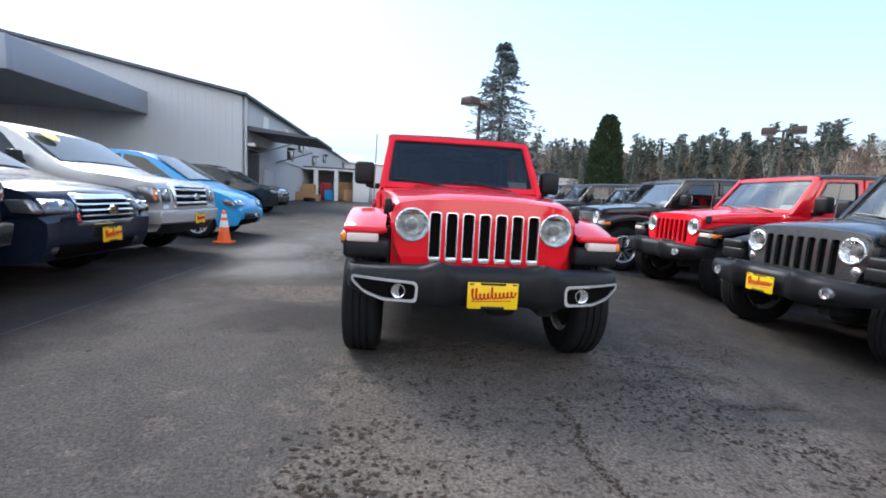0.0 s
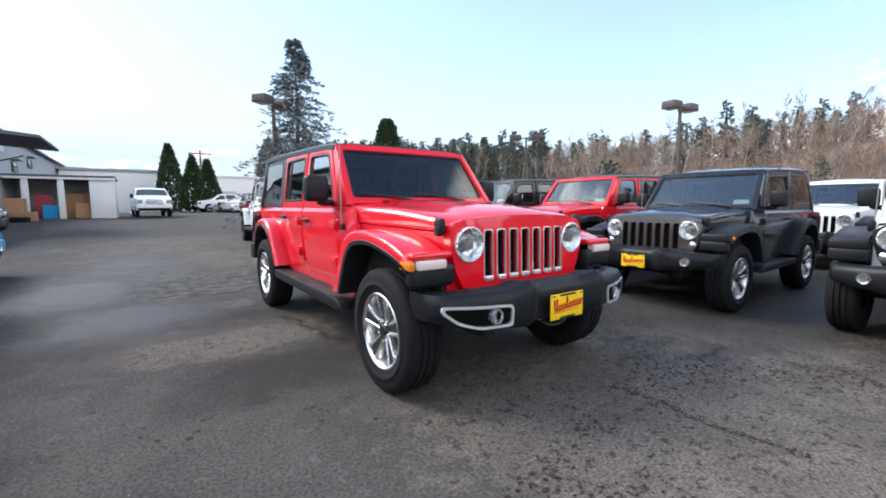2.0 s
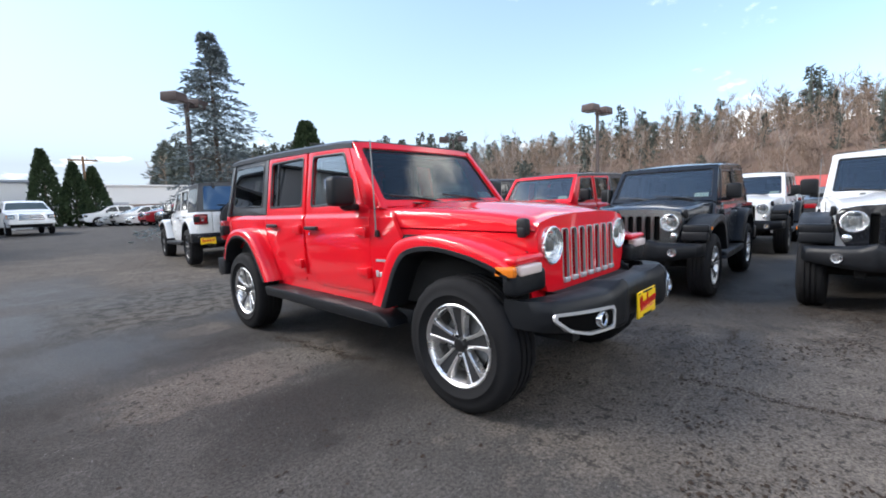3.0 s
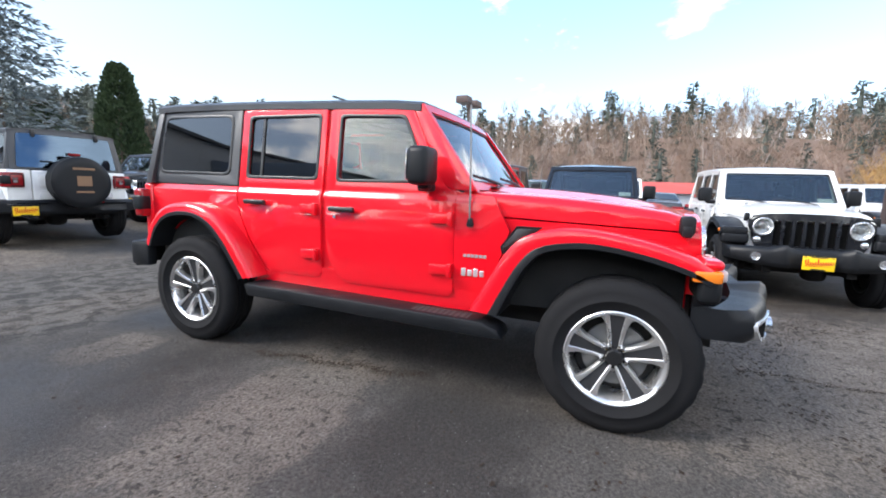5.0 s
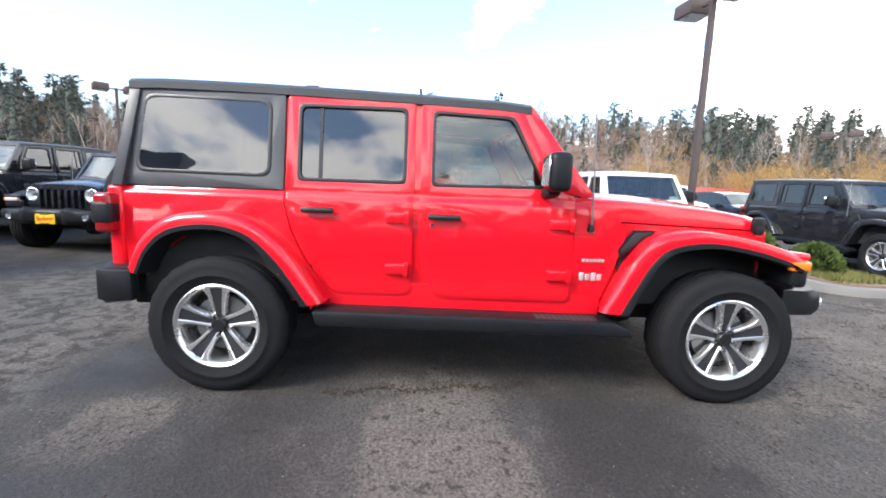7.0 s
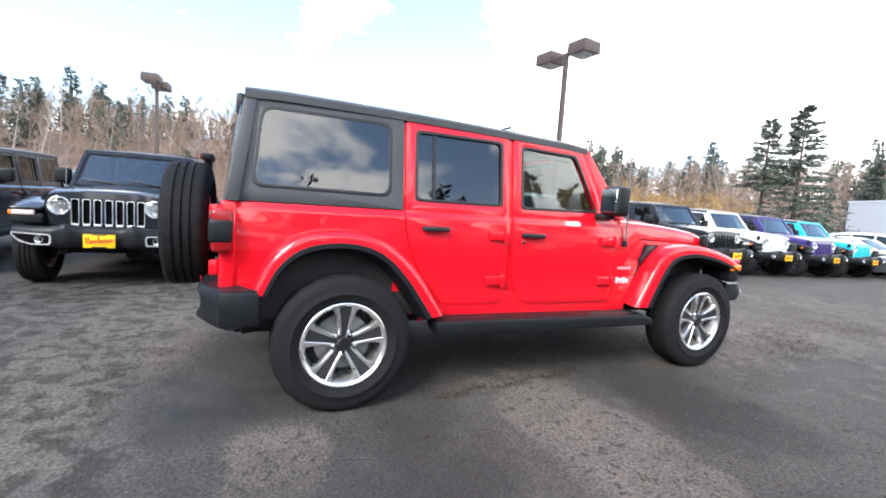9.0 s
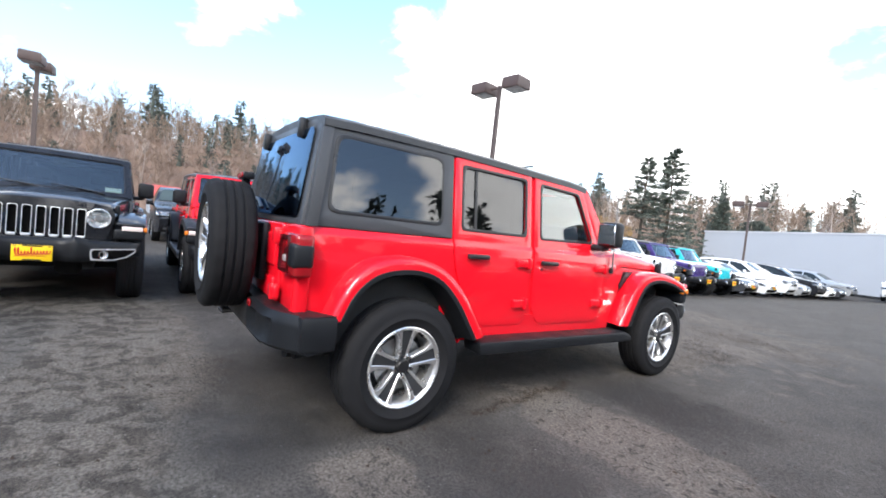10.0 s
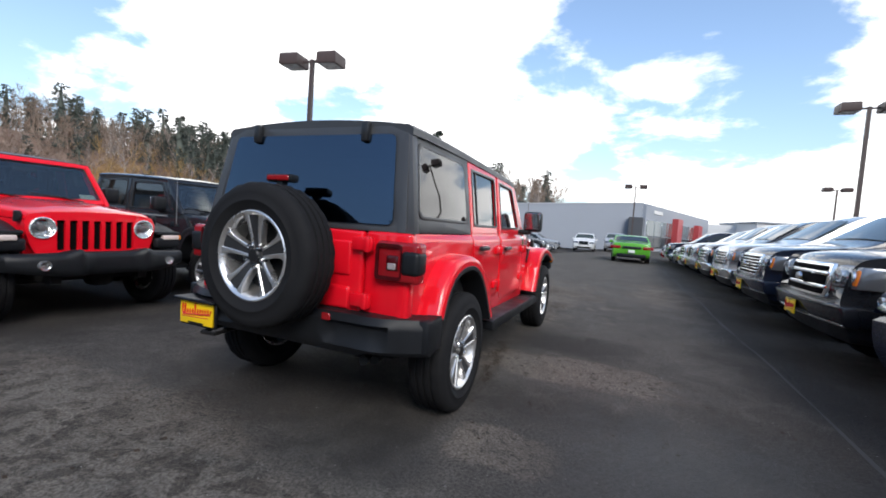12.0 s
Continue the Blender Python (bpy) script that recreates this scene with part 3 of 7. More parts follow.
def tyre_bm(r=0.405, w=0.255, seg=72):
    h = w / 2
    prof = [(0.235, -h * 0.80), (0.262, -h * 0.92), (0.296, -h), (0.300, -h * 1.035), (0.306, -h * 1.035), (0.310, -h), (0.345, -h * 1.0), (0.380, -h * 0.93), (0.398, -h * 0.80), (r, -h * 0.70)]
    for g in (-0.36, 0.0, 0.36):
        prof += [(r, h * (g - 0.07)), (r - 0.011, h * (g - 0.055)), (r - 0.011, h * (g + 0.055)), (r, h * (g + 0.07))]
    prof += [(r, h * 0.70), (0.398, h * 0.80), (0.380, h * 0.93), (0.345, h), (0.310, h), (0.306, h * 1.035), (0.300, h * 1.035), (0.296, h), (0.262, h * 0.92), (0.235, h * 0.80)]
    bm = lathe(prof, seg, "x", close=True)
    # shoulder lugs: every other block sits deeper
    for v in bm.verts:
        rad = math.hypot(v.co.y, v.co.z)
        if rad > 0.388 and abs(v.co.x) > h * 0.42:
            k = round(math.atan2(v.co.z, v.co.y) / (2 * math.pi) * seg)
            if k % 3 == 0:
                f = (rad - 0.006) / rad
                v.co.y, v.co.z = v.co.y * f, v.co.z * f
    # raised ring on the sidewall
    return bm


def rim_bm(seg=56):
    """Barrel and lip of the rim; outside towards -x."""
    return lathe([(0.246, -0.104), (0.250, -0.112), (0.243, -0.116), (0.229, -0.108), (0.220, -0.090), (0.216, -0.02), (0.200, 0.06), (0.222, 0.095), (0.24, 0.10), (0.24, 0.085)], seg, "x", caps=False)


def spoke_place(k):
    a = 2 * math.pi * k / 5 + math.pi / 2
    ca, sa = math.cos(a), math.sin(a)
    return lambda u, v, x: (x, u * ca - v * sa, u * sa + v * ca)


def rib_bm(k, s):
    """One polished rib of a broad spoke."""
    place, sec = spoke_place(k), []
    for u, inner, outer, x in ((0.046, 0.013, 0.034, -0.074), (0.08, 0.017, 0.036, -0.082), (0.11, 0.020, 0.040, -0.088), (0.17, 0.028, 0.053, -0.098), (0.20, 0.033, 0.068, -0.103), (0.218, 0.036, 0.090, -0.106), (0.235, 0.038, 0.125, -0.108)):
        sec.append([place(u, s * inner, x + 0.03), place(u, s * inner, x + 0.004), place(u, s * (inner + 0.004), x), place(u, s * (outer - 0.005), x), place(u, s * outer, x + 0.006), place(u, s * outer, x + 0.045)])
    return loft(sec)


def pocket_bm(k):
    """The grey recess between the two ribs of a spoke."""
    place, sec = spoke_place(k), []
    for u, w, x in ((0.03, 0.014, -0.065), (0.11, 0.021, -0.081), (0.17, 0.029, -0.091), (0.21, 0.035, -0.097), (0.233, 0.039, -0.101)):
        sec.append([place(u, -w, x), place(u, w, x), place(u, w, x + 0.03), place(u, -w, x + 0.03)])
    return loft(sec)


def ribs_only():
    return merge(*[rib_bm(k, s) for k in range(5) for s in (-1, 1)])


def pockets_only():
    return merge(*[pocket_bm(k) for k in range(5)])


def cap_bm():
    bms = [lathe([(0.001, -0.098), (0.036, -0.096), (0.043, -0.088), (0.045, -0.06), (0.05, -0.05), (0.05, -0.02)], 24, "x")]
    return merge(*bms)


def nut_bm(k):
    a = 2 * math.pi * (k + 0.5) / 5 + math.pi / 2
    b = lathe([(0.001, -0.096), (0.010, -0.098), (0.0125, -0.090), (0.0125, -0.055)], 8, "x")
    bmesh.ops.translate(b, verts=b.verts, vec=(0, 0.062 * math.cos(a), 0.062 * math.sin(a)))
    return b


def disc_bm():
    return lathe([(0.06, -0.02), (0.165, -0.02), (0.165, 0.005), (0.06, 0.005)], 36, "x", close=True)


def barrel_bm():
    return lathe([(0.001, 0.02), (0.205, 0.02), (0.205, 0.04), (0.001, 0.04)], 30, "x")


def add_wheel(parent, m, dark=False, name="wheel", nuts=False):
    seg = 72 if nuts else 39
    t = part(name, lambda: tyre_bm(seg=seg), RUBBER, parent, "black tyre on an alloy rim", key=f"tyre{seg}", m=m, sharp=50)
    part("rim", lambda: rim_bm(56 if nuts else 32), BLACKTRIM if dark else ALLOY, t, key=f"rim{seg}")
    face, rec = (ALLOY_GREY, BLACKTRIM) if dark else (ALLOY, SPOKEGREY)
    for k in range(5):
        part("spoke_rib", lambda: rib_bm(k, -1), face, t, key=f"rib{k}a")
        part("spoke_rib", lambda: rib_bm(k, 1), face, t, key=f"rib{k}b")
        part("spoke_recess", lambda: pocket_bm(k), rec, t, key=f"pocket{k}")
    part("centre_cap", cap_bm, BLACKTRIM, t, key="cap")
    if nuts:
        for k in range(5):
            part("wheel_nut", lambda: nut_bm(k), CHROME, t, key=f"nut{k}")
    if name == "wheel":
        part("brake_disc", disc_bm, STEEL, t, key="disc")
    part("rim_back", barrel_bm, UNDER, t, key="barrel")
    return t


def cuts_y(bm):
    cuts(bm, "y", [-1.7, -1.5, -1.3, -1.1])
    return bm


def hood_w(y):
    t = (-0.62 - y) / 1.25
    return lerp(0.772, 0.618, max(0, t))


def hood_z(y):
    t = max(0, (-0.62 - y) / 1.25)
    return 1.222 - 0.035 * t - 0.065 * t**3


def hood_bm():
    rings = []
    for i in range(16):
        y = lerp(-0.645, -1.872, i / 15)
        w, z = hood_w(y) - 0.004, hood_z(y)
        low = lerp(1.085, 1.045, i / 15)
        if i == 15:
            z -= 0.035
        if i == 14:
            z -= 0.008
        ring = [(-w, y, low)]
        for k in range(4):
            a = radians(90 * k / 3)
            ring.append((-w + 0.055 * (1 - math.cos(a)), y, z - 0.055 + 0.05 * math.sin(a)))
        for k in range(1, 12):
            u = k / 12
            x = lerp(-w + 0.055, w - 0.055, u)
            dome = 0.022 * (1 - (2 * u - 1) ** 2)
            bulge = 0.022 / (1 + math.exp((abs(x) - (0.40 - 0.06 * i / 15)) * 55)) * (1 - (i / 15) ** 4)
            ring.append((x, y, z - 0.005 + dome + bulge))
        for k in range(3, -1, -1):
            a = radians(90 * k / 3)
            ring.append((w - 0.055 * (1 - math.cos(a)), y, z - 0.055 + 0.05 * math.sin(a)))
        ring.append((w, y, low))
        ring.append((w - 0.03, y, low))
        ring.append((-w + 0.03, y, low))
        rings.append(ring)
    return loft(rings)


def engine_bm():
    rings = []
    for i in range(8):
        y = lerp(-0.60, -1.83, i / 7)
        w = hood_w(y) - 0.002
        low, top = 0.60, lerp(1.078, 1.038, i / 7)
        rings.append([(-w, y, low), (-w, y, 0.8), (-w, y, top), (w, y, top), (w, y, 0.8), (w, y, low)])
    return soften(loft(rings), 0.006, 1, 50)


SLOTS = [-0.333 + 0.111 * k for k in range(7)]


def grille_outline():
    o = [(-0.40, 0.675), (0.40, 0.675), (0.535, 0.70), (0.585, 0.80), (0.625, 0.955), (0.625, 1.03), (0.59, 1.10), (0.45, 1.128), (0.2, 1.142), (-0.2, 1.142), (-0.45, 1.128), (-0.59, 1.10), (-0.625, 1.03), (-0.625, 0.955), (-0.585, 0.80), (-0.535, 0.70)]
    return o


def grille_y(x, z):
    """The grille leans back at its upper part and rounds away at its sides."""
    return -1.895 + 0.12 * max(0, z - 0.98) ** 1.0 + 0.10 * max(0, abs(x) - 0.35) ** 1.4


def slot_outline(x, d=0.0):
    w = 0.0365 + d
    return rounded([(x - w, 0.735 - d), (x + w, 0.735 - d), (x + w, 1.052 + d), (x - w, 1.052 + d)], 0.02, 2)


def circle(cx, cz, r, n=28):
    return [(cx + r * math.cos(2 * math.pi * i / n), cz + r * math.sin(2 * math.pi * i / n)) for i in range(n)]


HL_X, HL_Z, HL_R = 0.485, 0.965, 0.108


def grille_bm():
    holes = [slot_outline(x) for x in SLOTS] + [circle(s * HL_X, HL_Z, HL_R) for s in (-1, 1)]
    bm = plate(grille_outline(), holes, "y", 0.0, 0.07)
    cuts(bm, "z", (0.8, 0.9, 1.0, 1.06, 1.1))
    cuts(bm, "x", (-0.5, -0.35, 0.35, 0.5))
    return warp(bm, lambda x, y, z: (x, grille_y(x, z) + y, z))


def slot_frame_bm(x):
    bm = plate(slot_outline(x, 0.004), [slot_outline(x, -0.002)], "y", -0.006, 0.010)
    return warp(bm, lambda a, y, z: (a, grille_y(a, z) + y, z))


def slot_foot_bm(x):
    bm = box(x, 0, 0.742, 0.068, 0.03, 0.032, 0.006)
    return warp(bm, lambda a, y, z: (a, grille_y(a, z) + y - 0.003, z))


def slot_mesh_bm(x):
    bm = box(x, 0, 0.894, 0.066, 0.01, 0.31)
    return warp(bm, lambda a, y, z: (a, grille_y(a, z) + y + 0.03, z))


def bumper_plan(x):
    """Front face of the bumper: y at half-width x; its ends turn back sharply."""
    a = abs(x)
    return -2.235 + 0.145 * (max(0.0, a - 0.40) / 0.45) ** 1.7 + 0.075 * (max(0.0, a - 0.845) / 0.04) ** 2


def front_bumper_bm():
    rings = []
    for i in range(37):
        x = 0.885 * math.copysign(abs(i / 18 - 1) ** 0.8, i - 18)
        a = abs(x)
        y = bumper_plan(x)
        top = 0.735 if a < 0.36 else lerp(0.735, 0.715, (a - 0.36) / 0.52)
        bot = 0.50 if a < 0.40 else lerp(0.50, 0.565, ((a - 0.40) / 0.48) ** 1.3)
        hump = 0.042 * math.exp(-((a - 0.33) / 0.06) ** 2)
        rec = (0.028 if a < 0.24 else 0.0) - 0.034 * math.exp(-((a - 0.33) / 0.055) ** 2)
        ring = [(x, y + rec + 0.04, bot), (x, y + rec + 0.008, bot + 0.03), (x, y + rec, bot + 0.07), (x, y + rec, top - 0.06 + hump), (x, y + rec + 0.012, top - 0.02 + hump), (x, y + rec + 0.04, top + hump), (x, y + 0.17, top + hump * 0.5), (x, y + 0.17, bot)]
        rings.append(ring)
    return loft(rings)


def bezel_outline(s, d=0.0):
    return rounded([(s * (0.848 - d), 0.662 - d), (s * (0.46 + d), 0.654 - d), (s * (0.444 + d), 0.62), (s * (0.452 + d), 0.528 + d), (s * 0.65, 0.525 + d), (s * (0.765 - d * 0.3), 0.556 + d), (s * (0.848 - d), 0.622 + d * 0.5)], 0.022, 3)


def on_bumper(bm, off=0.0):
    return warp(bm, lambda x, y, z: (x, bumper_plan(x) + y + off, z))


def bezel_bm(s):
    bm = plate(bezel_outline(s), [bezel_outline(s, 0.015)], "y", -0.011, 0.03)
    cuts(bm, "x", [s * v for v in (0.5, 0.56, 0.62, 0.68, 0.74, 0.8)])
    return on_bumper(bm)


def bezel_back_bm(s):
    bm = plate(bezel_outline(s, 0.02), [], "y", -0.004, 0.01)
    cuts(bm, "x", [s * v for v in (0.5, 0.56, 0.62, 0.68, 0.74, 0.8)])
    return on_bumper(bm)


def fog_bm(s):
    b = lathe([(0.001, 0.004), (0.030, 0.002), (0.034, -0.010), (0.042, -0.012), (0.045, 0.02)], 20, "y")
    bmesh.ops.translate(b, verts=b.verts, vec=(s * 0.56, bumper_plan(0.56) - 0.008, 0.593))
    return b


def plain_fog_bm(s):
    b = lathe([(0.001, 0.004), (0.034, 0.002), (0.038, -0.010), (0.048, -0.012), (0.052, 0.03)], 20, "y")
    bmesh.ops.translate(b, verts=b.verts, vec=(s * 0.60, bumper_plan(0.60) - 0.010, 0.62))
    return b


def yellow_plate_parts(parent, m):
    """A yellow paper dealer plate in a dark holder, with lettering as plain bars."""
    p = part("number_plate", lambda: box(0, 0, 0, 0.305, 0.012, 0.158, 0.004), YELLOW, parent, "yellow dealer plate with red script shape", key="plate", m=m)

    def script():
        pts = []
        for i in range(90):
            u = i / 89
            tall = 0.075 if u < 0.14 or 0.42 < u < 0.50 else 0.036
            pts.append((lerp(-0.130, 0.132, u) + 0.007 * math.cos(u * 70), -0.0075, -0.026 + 0.022 * u + tall * (0.5 + 0.5 * math.sin(u * 70))))
        return merge(tube(pts, 0.0056, 5), tube([(-0.13, -0.0075, -0.034), (0.11, -0.0075, -0.026)], 0.003, 5))

    part("script_bar", script, REDINK, p, key="plate_script", kind="stuff")
    part("text_bar", lambda: merge(box(0, -0.008, 0.072, 0.15, 0.003, 0.012), box(0, -0.008, -0.07, 0.14, 0.003, 0.014), box(-0.13, -0.008, 0.07, 0.025, 0.003, 0.008), box(0.13, -0.008, 0.07, 0.025, 0.003, 0.008)), BLACKINK, p, key="plate_text", kind="stuff")
    return p


def ws_point(u, v):
    """A point of the windscreen frame: u across (-1 to 1), v up (0 to 1)."""
    w = lerp(0.755, 0.705, v)
    y = lerp(-0.675, -0.285, v) + 0.035 * (u * u) - 0.03
    return (u * w, y, lerp(1.225, 1.748, v))


def ws_map(bm, off=0.0):
    return warp(bm, lambda x, y, z: tuple(Vector(ws_point(x, z)) + Vector((0, 0.8, -0.6)) * (y + off)))


def ws_frame_bm():
    hole = rounded([(-0.925, 0.09), (0.925, 0.09), (0.915, 0.905), (-0.915, 0.905)], 0.05, 3)
    bm = plate([(-1, 0.0), (1, 0.0), (1, 0.97), (0.97, 1.0), (-0.97, 1.0), (-1, 0.97)], [hole], "y", -0.005, 0.05)
    cuts(bm, "x", (-0.6, -0.2, 0.2, 0.6))
    return ws_map(bm)


def ws_glass_bm():
    bm = plate([(-0.94, 0.07), (0.94, 0.07), (0.93, 0.92), (-0.93, 0.92)], [], "y", 0.012, 0.017)
    cuts(bm, "x", (-0.6, -0.2, 0.2, 0.6))
    return ws_map(bm)


def ws_gasket_bm():
    bm = plate(rounded([(-0.93, 0.085), (0.93, 0.085), (0.92, 0.91), (-0.92, 0.91)], 0.05, 3), [rounded([(-0.905, 0.115), (0.905, 0.115), (0.895, 0.885), (-0.895, 0.885)], 0.05, 3)], "y", 0.006, 0.02)
    cuts(bm, "x", (-0.6, -0.2, 0.2, 0.6))
    return ws_map(bm)


def wiper_bm(x0, x1):
    a, b = Vector(ws_point(x0, 0.03)), Vector(ws_point(x1, 0.13))
    n = Vector((0, -0.8, 0.6)) * 0.018
    arm = tube([a + n * 0.6, a.lerp(b, 0.5) + n * 1.4, b + n], 0.008, 6)
    blade = tube([a.lerp(b, 0.30) + n * 0.5 + Vector((0, 0, 0.012)), b + (b - a) * 0.28 + n * 0.5], 0.009, 6)
    return merge(arm, blade)


def roof_bm(y1):
    rings = []
    for i in range(13):
        t = i / 12
        y = lerp(-0.296, y1, t)
        w = 0.714
        z = 1.764 + 0.050 * math.sin(min(1, t * 1.2) * math.pi / 2) + 0.014 * max(0, t - 0.5)
        if i == 0:
            z -= 0.010
        if i == 12:
            z -= 0.008
        ring = [(-w, y, z - 0.060), (-w, y, z - 0.020), (-w + 0.03, y, z)]
        for k in range(1, 8):
            u = k / 8
            ring.append((lerp(-w + 0.03, w - 0.03, u), y, z + 0.040 * min(1, 0.3 + 3 * t) * (1 - (2 * u - 1) ** 2)))
        ring += [(w - 0.03, y, z), (w, y, z - 0.020), (w, y, z - 0.060)]
        rings.append(ring)
    return loft(rings)


def rear_point(x, z, y0):
    t = (z - 1.19) / 0.625
    return y0 - 0.10 * t - 0.05 * max(0, abs(x) - 0.45) ** 2 * 4


def rear_top_bm(y0):
    """Hardtop's rear frame round the glass."""
    out = [(-0.80, 1.195), (0.80, 1.195), (0.700, 1.805), (-0.700, 1.805)]
    hole = rounded([(-0.655, 1.252), (0.655, 1.252), (0.598, 1.738), (-0.598, 1.738)], 0.04, 3)
    bm = plate(out, [hole], "y", 0.0, 0.06)
    cuts(bm, "x", (-0.55, 0.55))
    soften(bm, 0.012, 2, 60)
    return warp(bm, lambda x, y, z: (x, rear_point(x, z, y0) - y, z))


def rear_glass_bm(y0):
    bm = plate(rounded([(-0.672, 1.235), (0.672, 1.235), (0.615, 1.755), (-0.615, 1.755)], 0.04, 3), [], "y", -0.012, -0.006)
    cuts(bm, "x", (-0.55, 0.0, 0.55))
    return warp(bm, lambda x, y, z: (x, rear_point(x, z, y0) - y, z))


def tail_lamp_bm(s, y0):
    return soften(box(s * 0.735, y0 - 0.015, 1.035, 0.27, 0.10, 0.225), 0.022, 3)


def seat_bm(x, y):
    b1 = box(x, y, 0.78, 0.50, 0.52, 0.16, 0.05, 3)
    b2 = box(x, y + 0.27, 1.08, 0.48, 0.14, 0.56, 0.05, 3, m=Matrix.Rotation(-0.16, 4, "X"))
    b3 = box(x, y + 0.335, 1.46, 0.26, 0.10, 0.17, 0.035, 3)
    return merge(b1, b2, b3)


def jeep(name, label, m, body, flare=None, grille="body", dark_wheels=False, two_door=False, top=None, fogs="bezel", spare=True, plate_front=True, hero=False, top_body=False, group="", cover=False, old=False):
    flare = flare or body
    top = top or HARDTOP
    J = thing(name, label, "car", m, group)
    S = -0.55 if two_door else 0.0
    D = 0.60 if two_door else 0.36  # rear edge of the front door
    tg = "2" if two_door else "4"
    yr = 2.165 + S

    def P(nm, shape, mt, lb="", key=None, parent=J, **kw):
        return part(nm, shape, mt, parent, lb, key=(key + tg) if key else None, **kw)

    P("body_floor", lambda: merge(box(0, 0.7 + S / 2, 0.55, 1.40, 2.8 + S, 0.16), box(0, -1.25, 0.72, 1.16, 1.15, 0.30), box(-0.42, S / 2, 0.47, 0.09, 4.0 + S, 0.14), box(0.42, S / 2, 0.47, 0.09, 4.0 + S, 0.14), box(0, 1.98 + S, 0.60, 1.2, 0.22, 0.2)), UNDER, "dark underbody", "floor")
    P("firewall", lambda: box(0, -0.70, 0.90, 1.38, 0.06, 0.60), UNDER, key="firewall")
    P("front_axle", lambda: merge(tube([(-0.78, -1.504, 0.395), (0.78, -1.504, 0.395)], 0.042, 10), box(0.22, -1.504, 0.40, 0.26, 0.24, 0.26, 0.08, 3), tube([(-0.55, -1.504, 0.40), (-0.55, -1.45, 0.95)], 0.05, 10), tube([(0.55, -1.504, 0.40), (0.55, -1.45, 0.95)], 0.05, 10)), UNDER, key="axle_f")
    P("rear_axle", lambda: merge(tube([(-0.78, 1.504 + S, 0.395), (0.78, 1.504 + S, 0.395)], 0.045, 10), box(0, 1.504 + S, 0.40, 0.28, 0.26, 0.28, 0.09, 3), tube([(-0.35, 1.7 + S, 0.36), (-0.5, 2.1 + S, 0.42)], 0.028, 8)), UNDER, key="axle_r")

    # sides
    for s, sn in ((-1, "r"), (1, "l")):
        q = lambda pts: [(y + S if y > 0.84 else y, z) for y, z in pts]
        # rear quarter
        qp = [(1.150 + S, 1.192), (2.150 + S, 1.192), (2.165 + S, 1.05), (2.17 + S, 0.70), (2.0 + S, 0.70)]
        qp += [(y + S, z) for y, z in arc(1.504, 0.46, 0.50, 28, 178, 12)]
        qp += [(0.985 + S, 0.50), (0.845 + S, 0.50), (0.845 + S, 0.575), (0.90 + S, 0.60), (1.045 + S, 0.815), (1.115 + S, 0.97), (1.15 + S, 1.12)]
        P("rear_quarter_panel", lambda: side_piece(qp, [], s), body, key=f"quarter{sn}")
        # sill and cowl side, behind the door gaps
        sill = [(0.86 + S, 0.50), (0.86 + S, 0.62), (0.86 + S, 0.72), (0.5 + S * 0.5, 0.66), (-0.40, 0.66), (-0.575, 0.72), (-0.575, 1.215), (-0.80, 1.19), (-0.86, 1.075), (-0.90, 1.0), (-0.86, 0.86), (-0.77, 0.62), (-0.77, 0.50)]
        P("side_sill", lambda: side_piece(sill, [], s), body, key=f"sill{sn}")
                # rear door
        if not two_door:
            door = rounded([(1.139, 1.755), (0.392, 1.752), (0.392, 0.588), (0.86, 0.588), (1.03, 0.82), (1.105, 0.98), (1.139, 1.12)], [0.03, 0.02, 0.07, 0.05, 0.05, 0.05, 0.04])
            win = rounded([(1.062, 1.69), (0.452, 1.688), (0.452, 1.272), (1.062, 1.272)], 0.035)
            d = P("rear_door", lambda: side_piece(door, [win], s, 0.04, 0.002), body, key=f"rdoor{sn}")
            P("window_seal", lambda: side_piece(grow(win, 0.016), [grow(win, -0.004)], s, 0.012, 0.006, 0.003), BLACKTRIM, key=f"rseal{sn}", parent=d)
            P("window_pane", lambda: side_pane(win, s), TINT, "dark tinted side window", f"rpane{sn}", parent=d)
            P("window_divider", lambda: side_piece([(0.935, 1.262), (0.955, 1.262), (0.955, 1.69), (0.935, 1.69)], [], s, 0.01, -0.004, 0), BLACKTRIM, key=f"rdiv{sn}", parent=d)
            P("door_handle", lambda: warp(soften(box(0.0, 0.945, 1.09, 0.034, 0.19, 0.034), 0.012, 2), lambda x, y, z: (s * (side_w(y, z) + 0.032 + x), y, z)), BLACKTRIM, "black door handle", f"rhandle{sn}", parent=d)
            for z in (1.06, 0.752):
                P("hinge", lambda: warp(merge(soften(box(0, 0.485, z, 0.03, 0.13, 0.062), 0.008, 2), soften(box(0.008, 0.425, z, 0.04, 0.03, 0.085), 0.008, 2)), lambda x, y, zz: (s * (side_w(y, zz) + 0.012 + x), y, zz)), body, key=f"rh{z}{sn}", parent=d)
        # front door
        fd = rounded([(D - 0.007, 1.75), (-0.235, 1.735), (-0.435, 1.33), (-0.50, 1.235), (-0.572, 1.215), (-0.572, 0.60), (-0.54, 0.578), (D - 0.13, 0.578), (D - 0.03, 0.72), (D - 0.007, 0.95)], [0.02, 0.04, 0.05, 0.03, 0.02, 0.05, 0.02, 0.06, 0.06, 0.05])
        fw = rounded([(D - 0.085, 1.68), (-0.185, 1.662), (-0.385, 1.272), (D - 0.085, 1.262)], 0.035)
        d = P("front_door", lambda: side_piece(fd, [fw], s, 0.04, 0.002), body, key=f"fdoor{sn}")
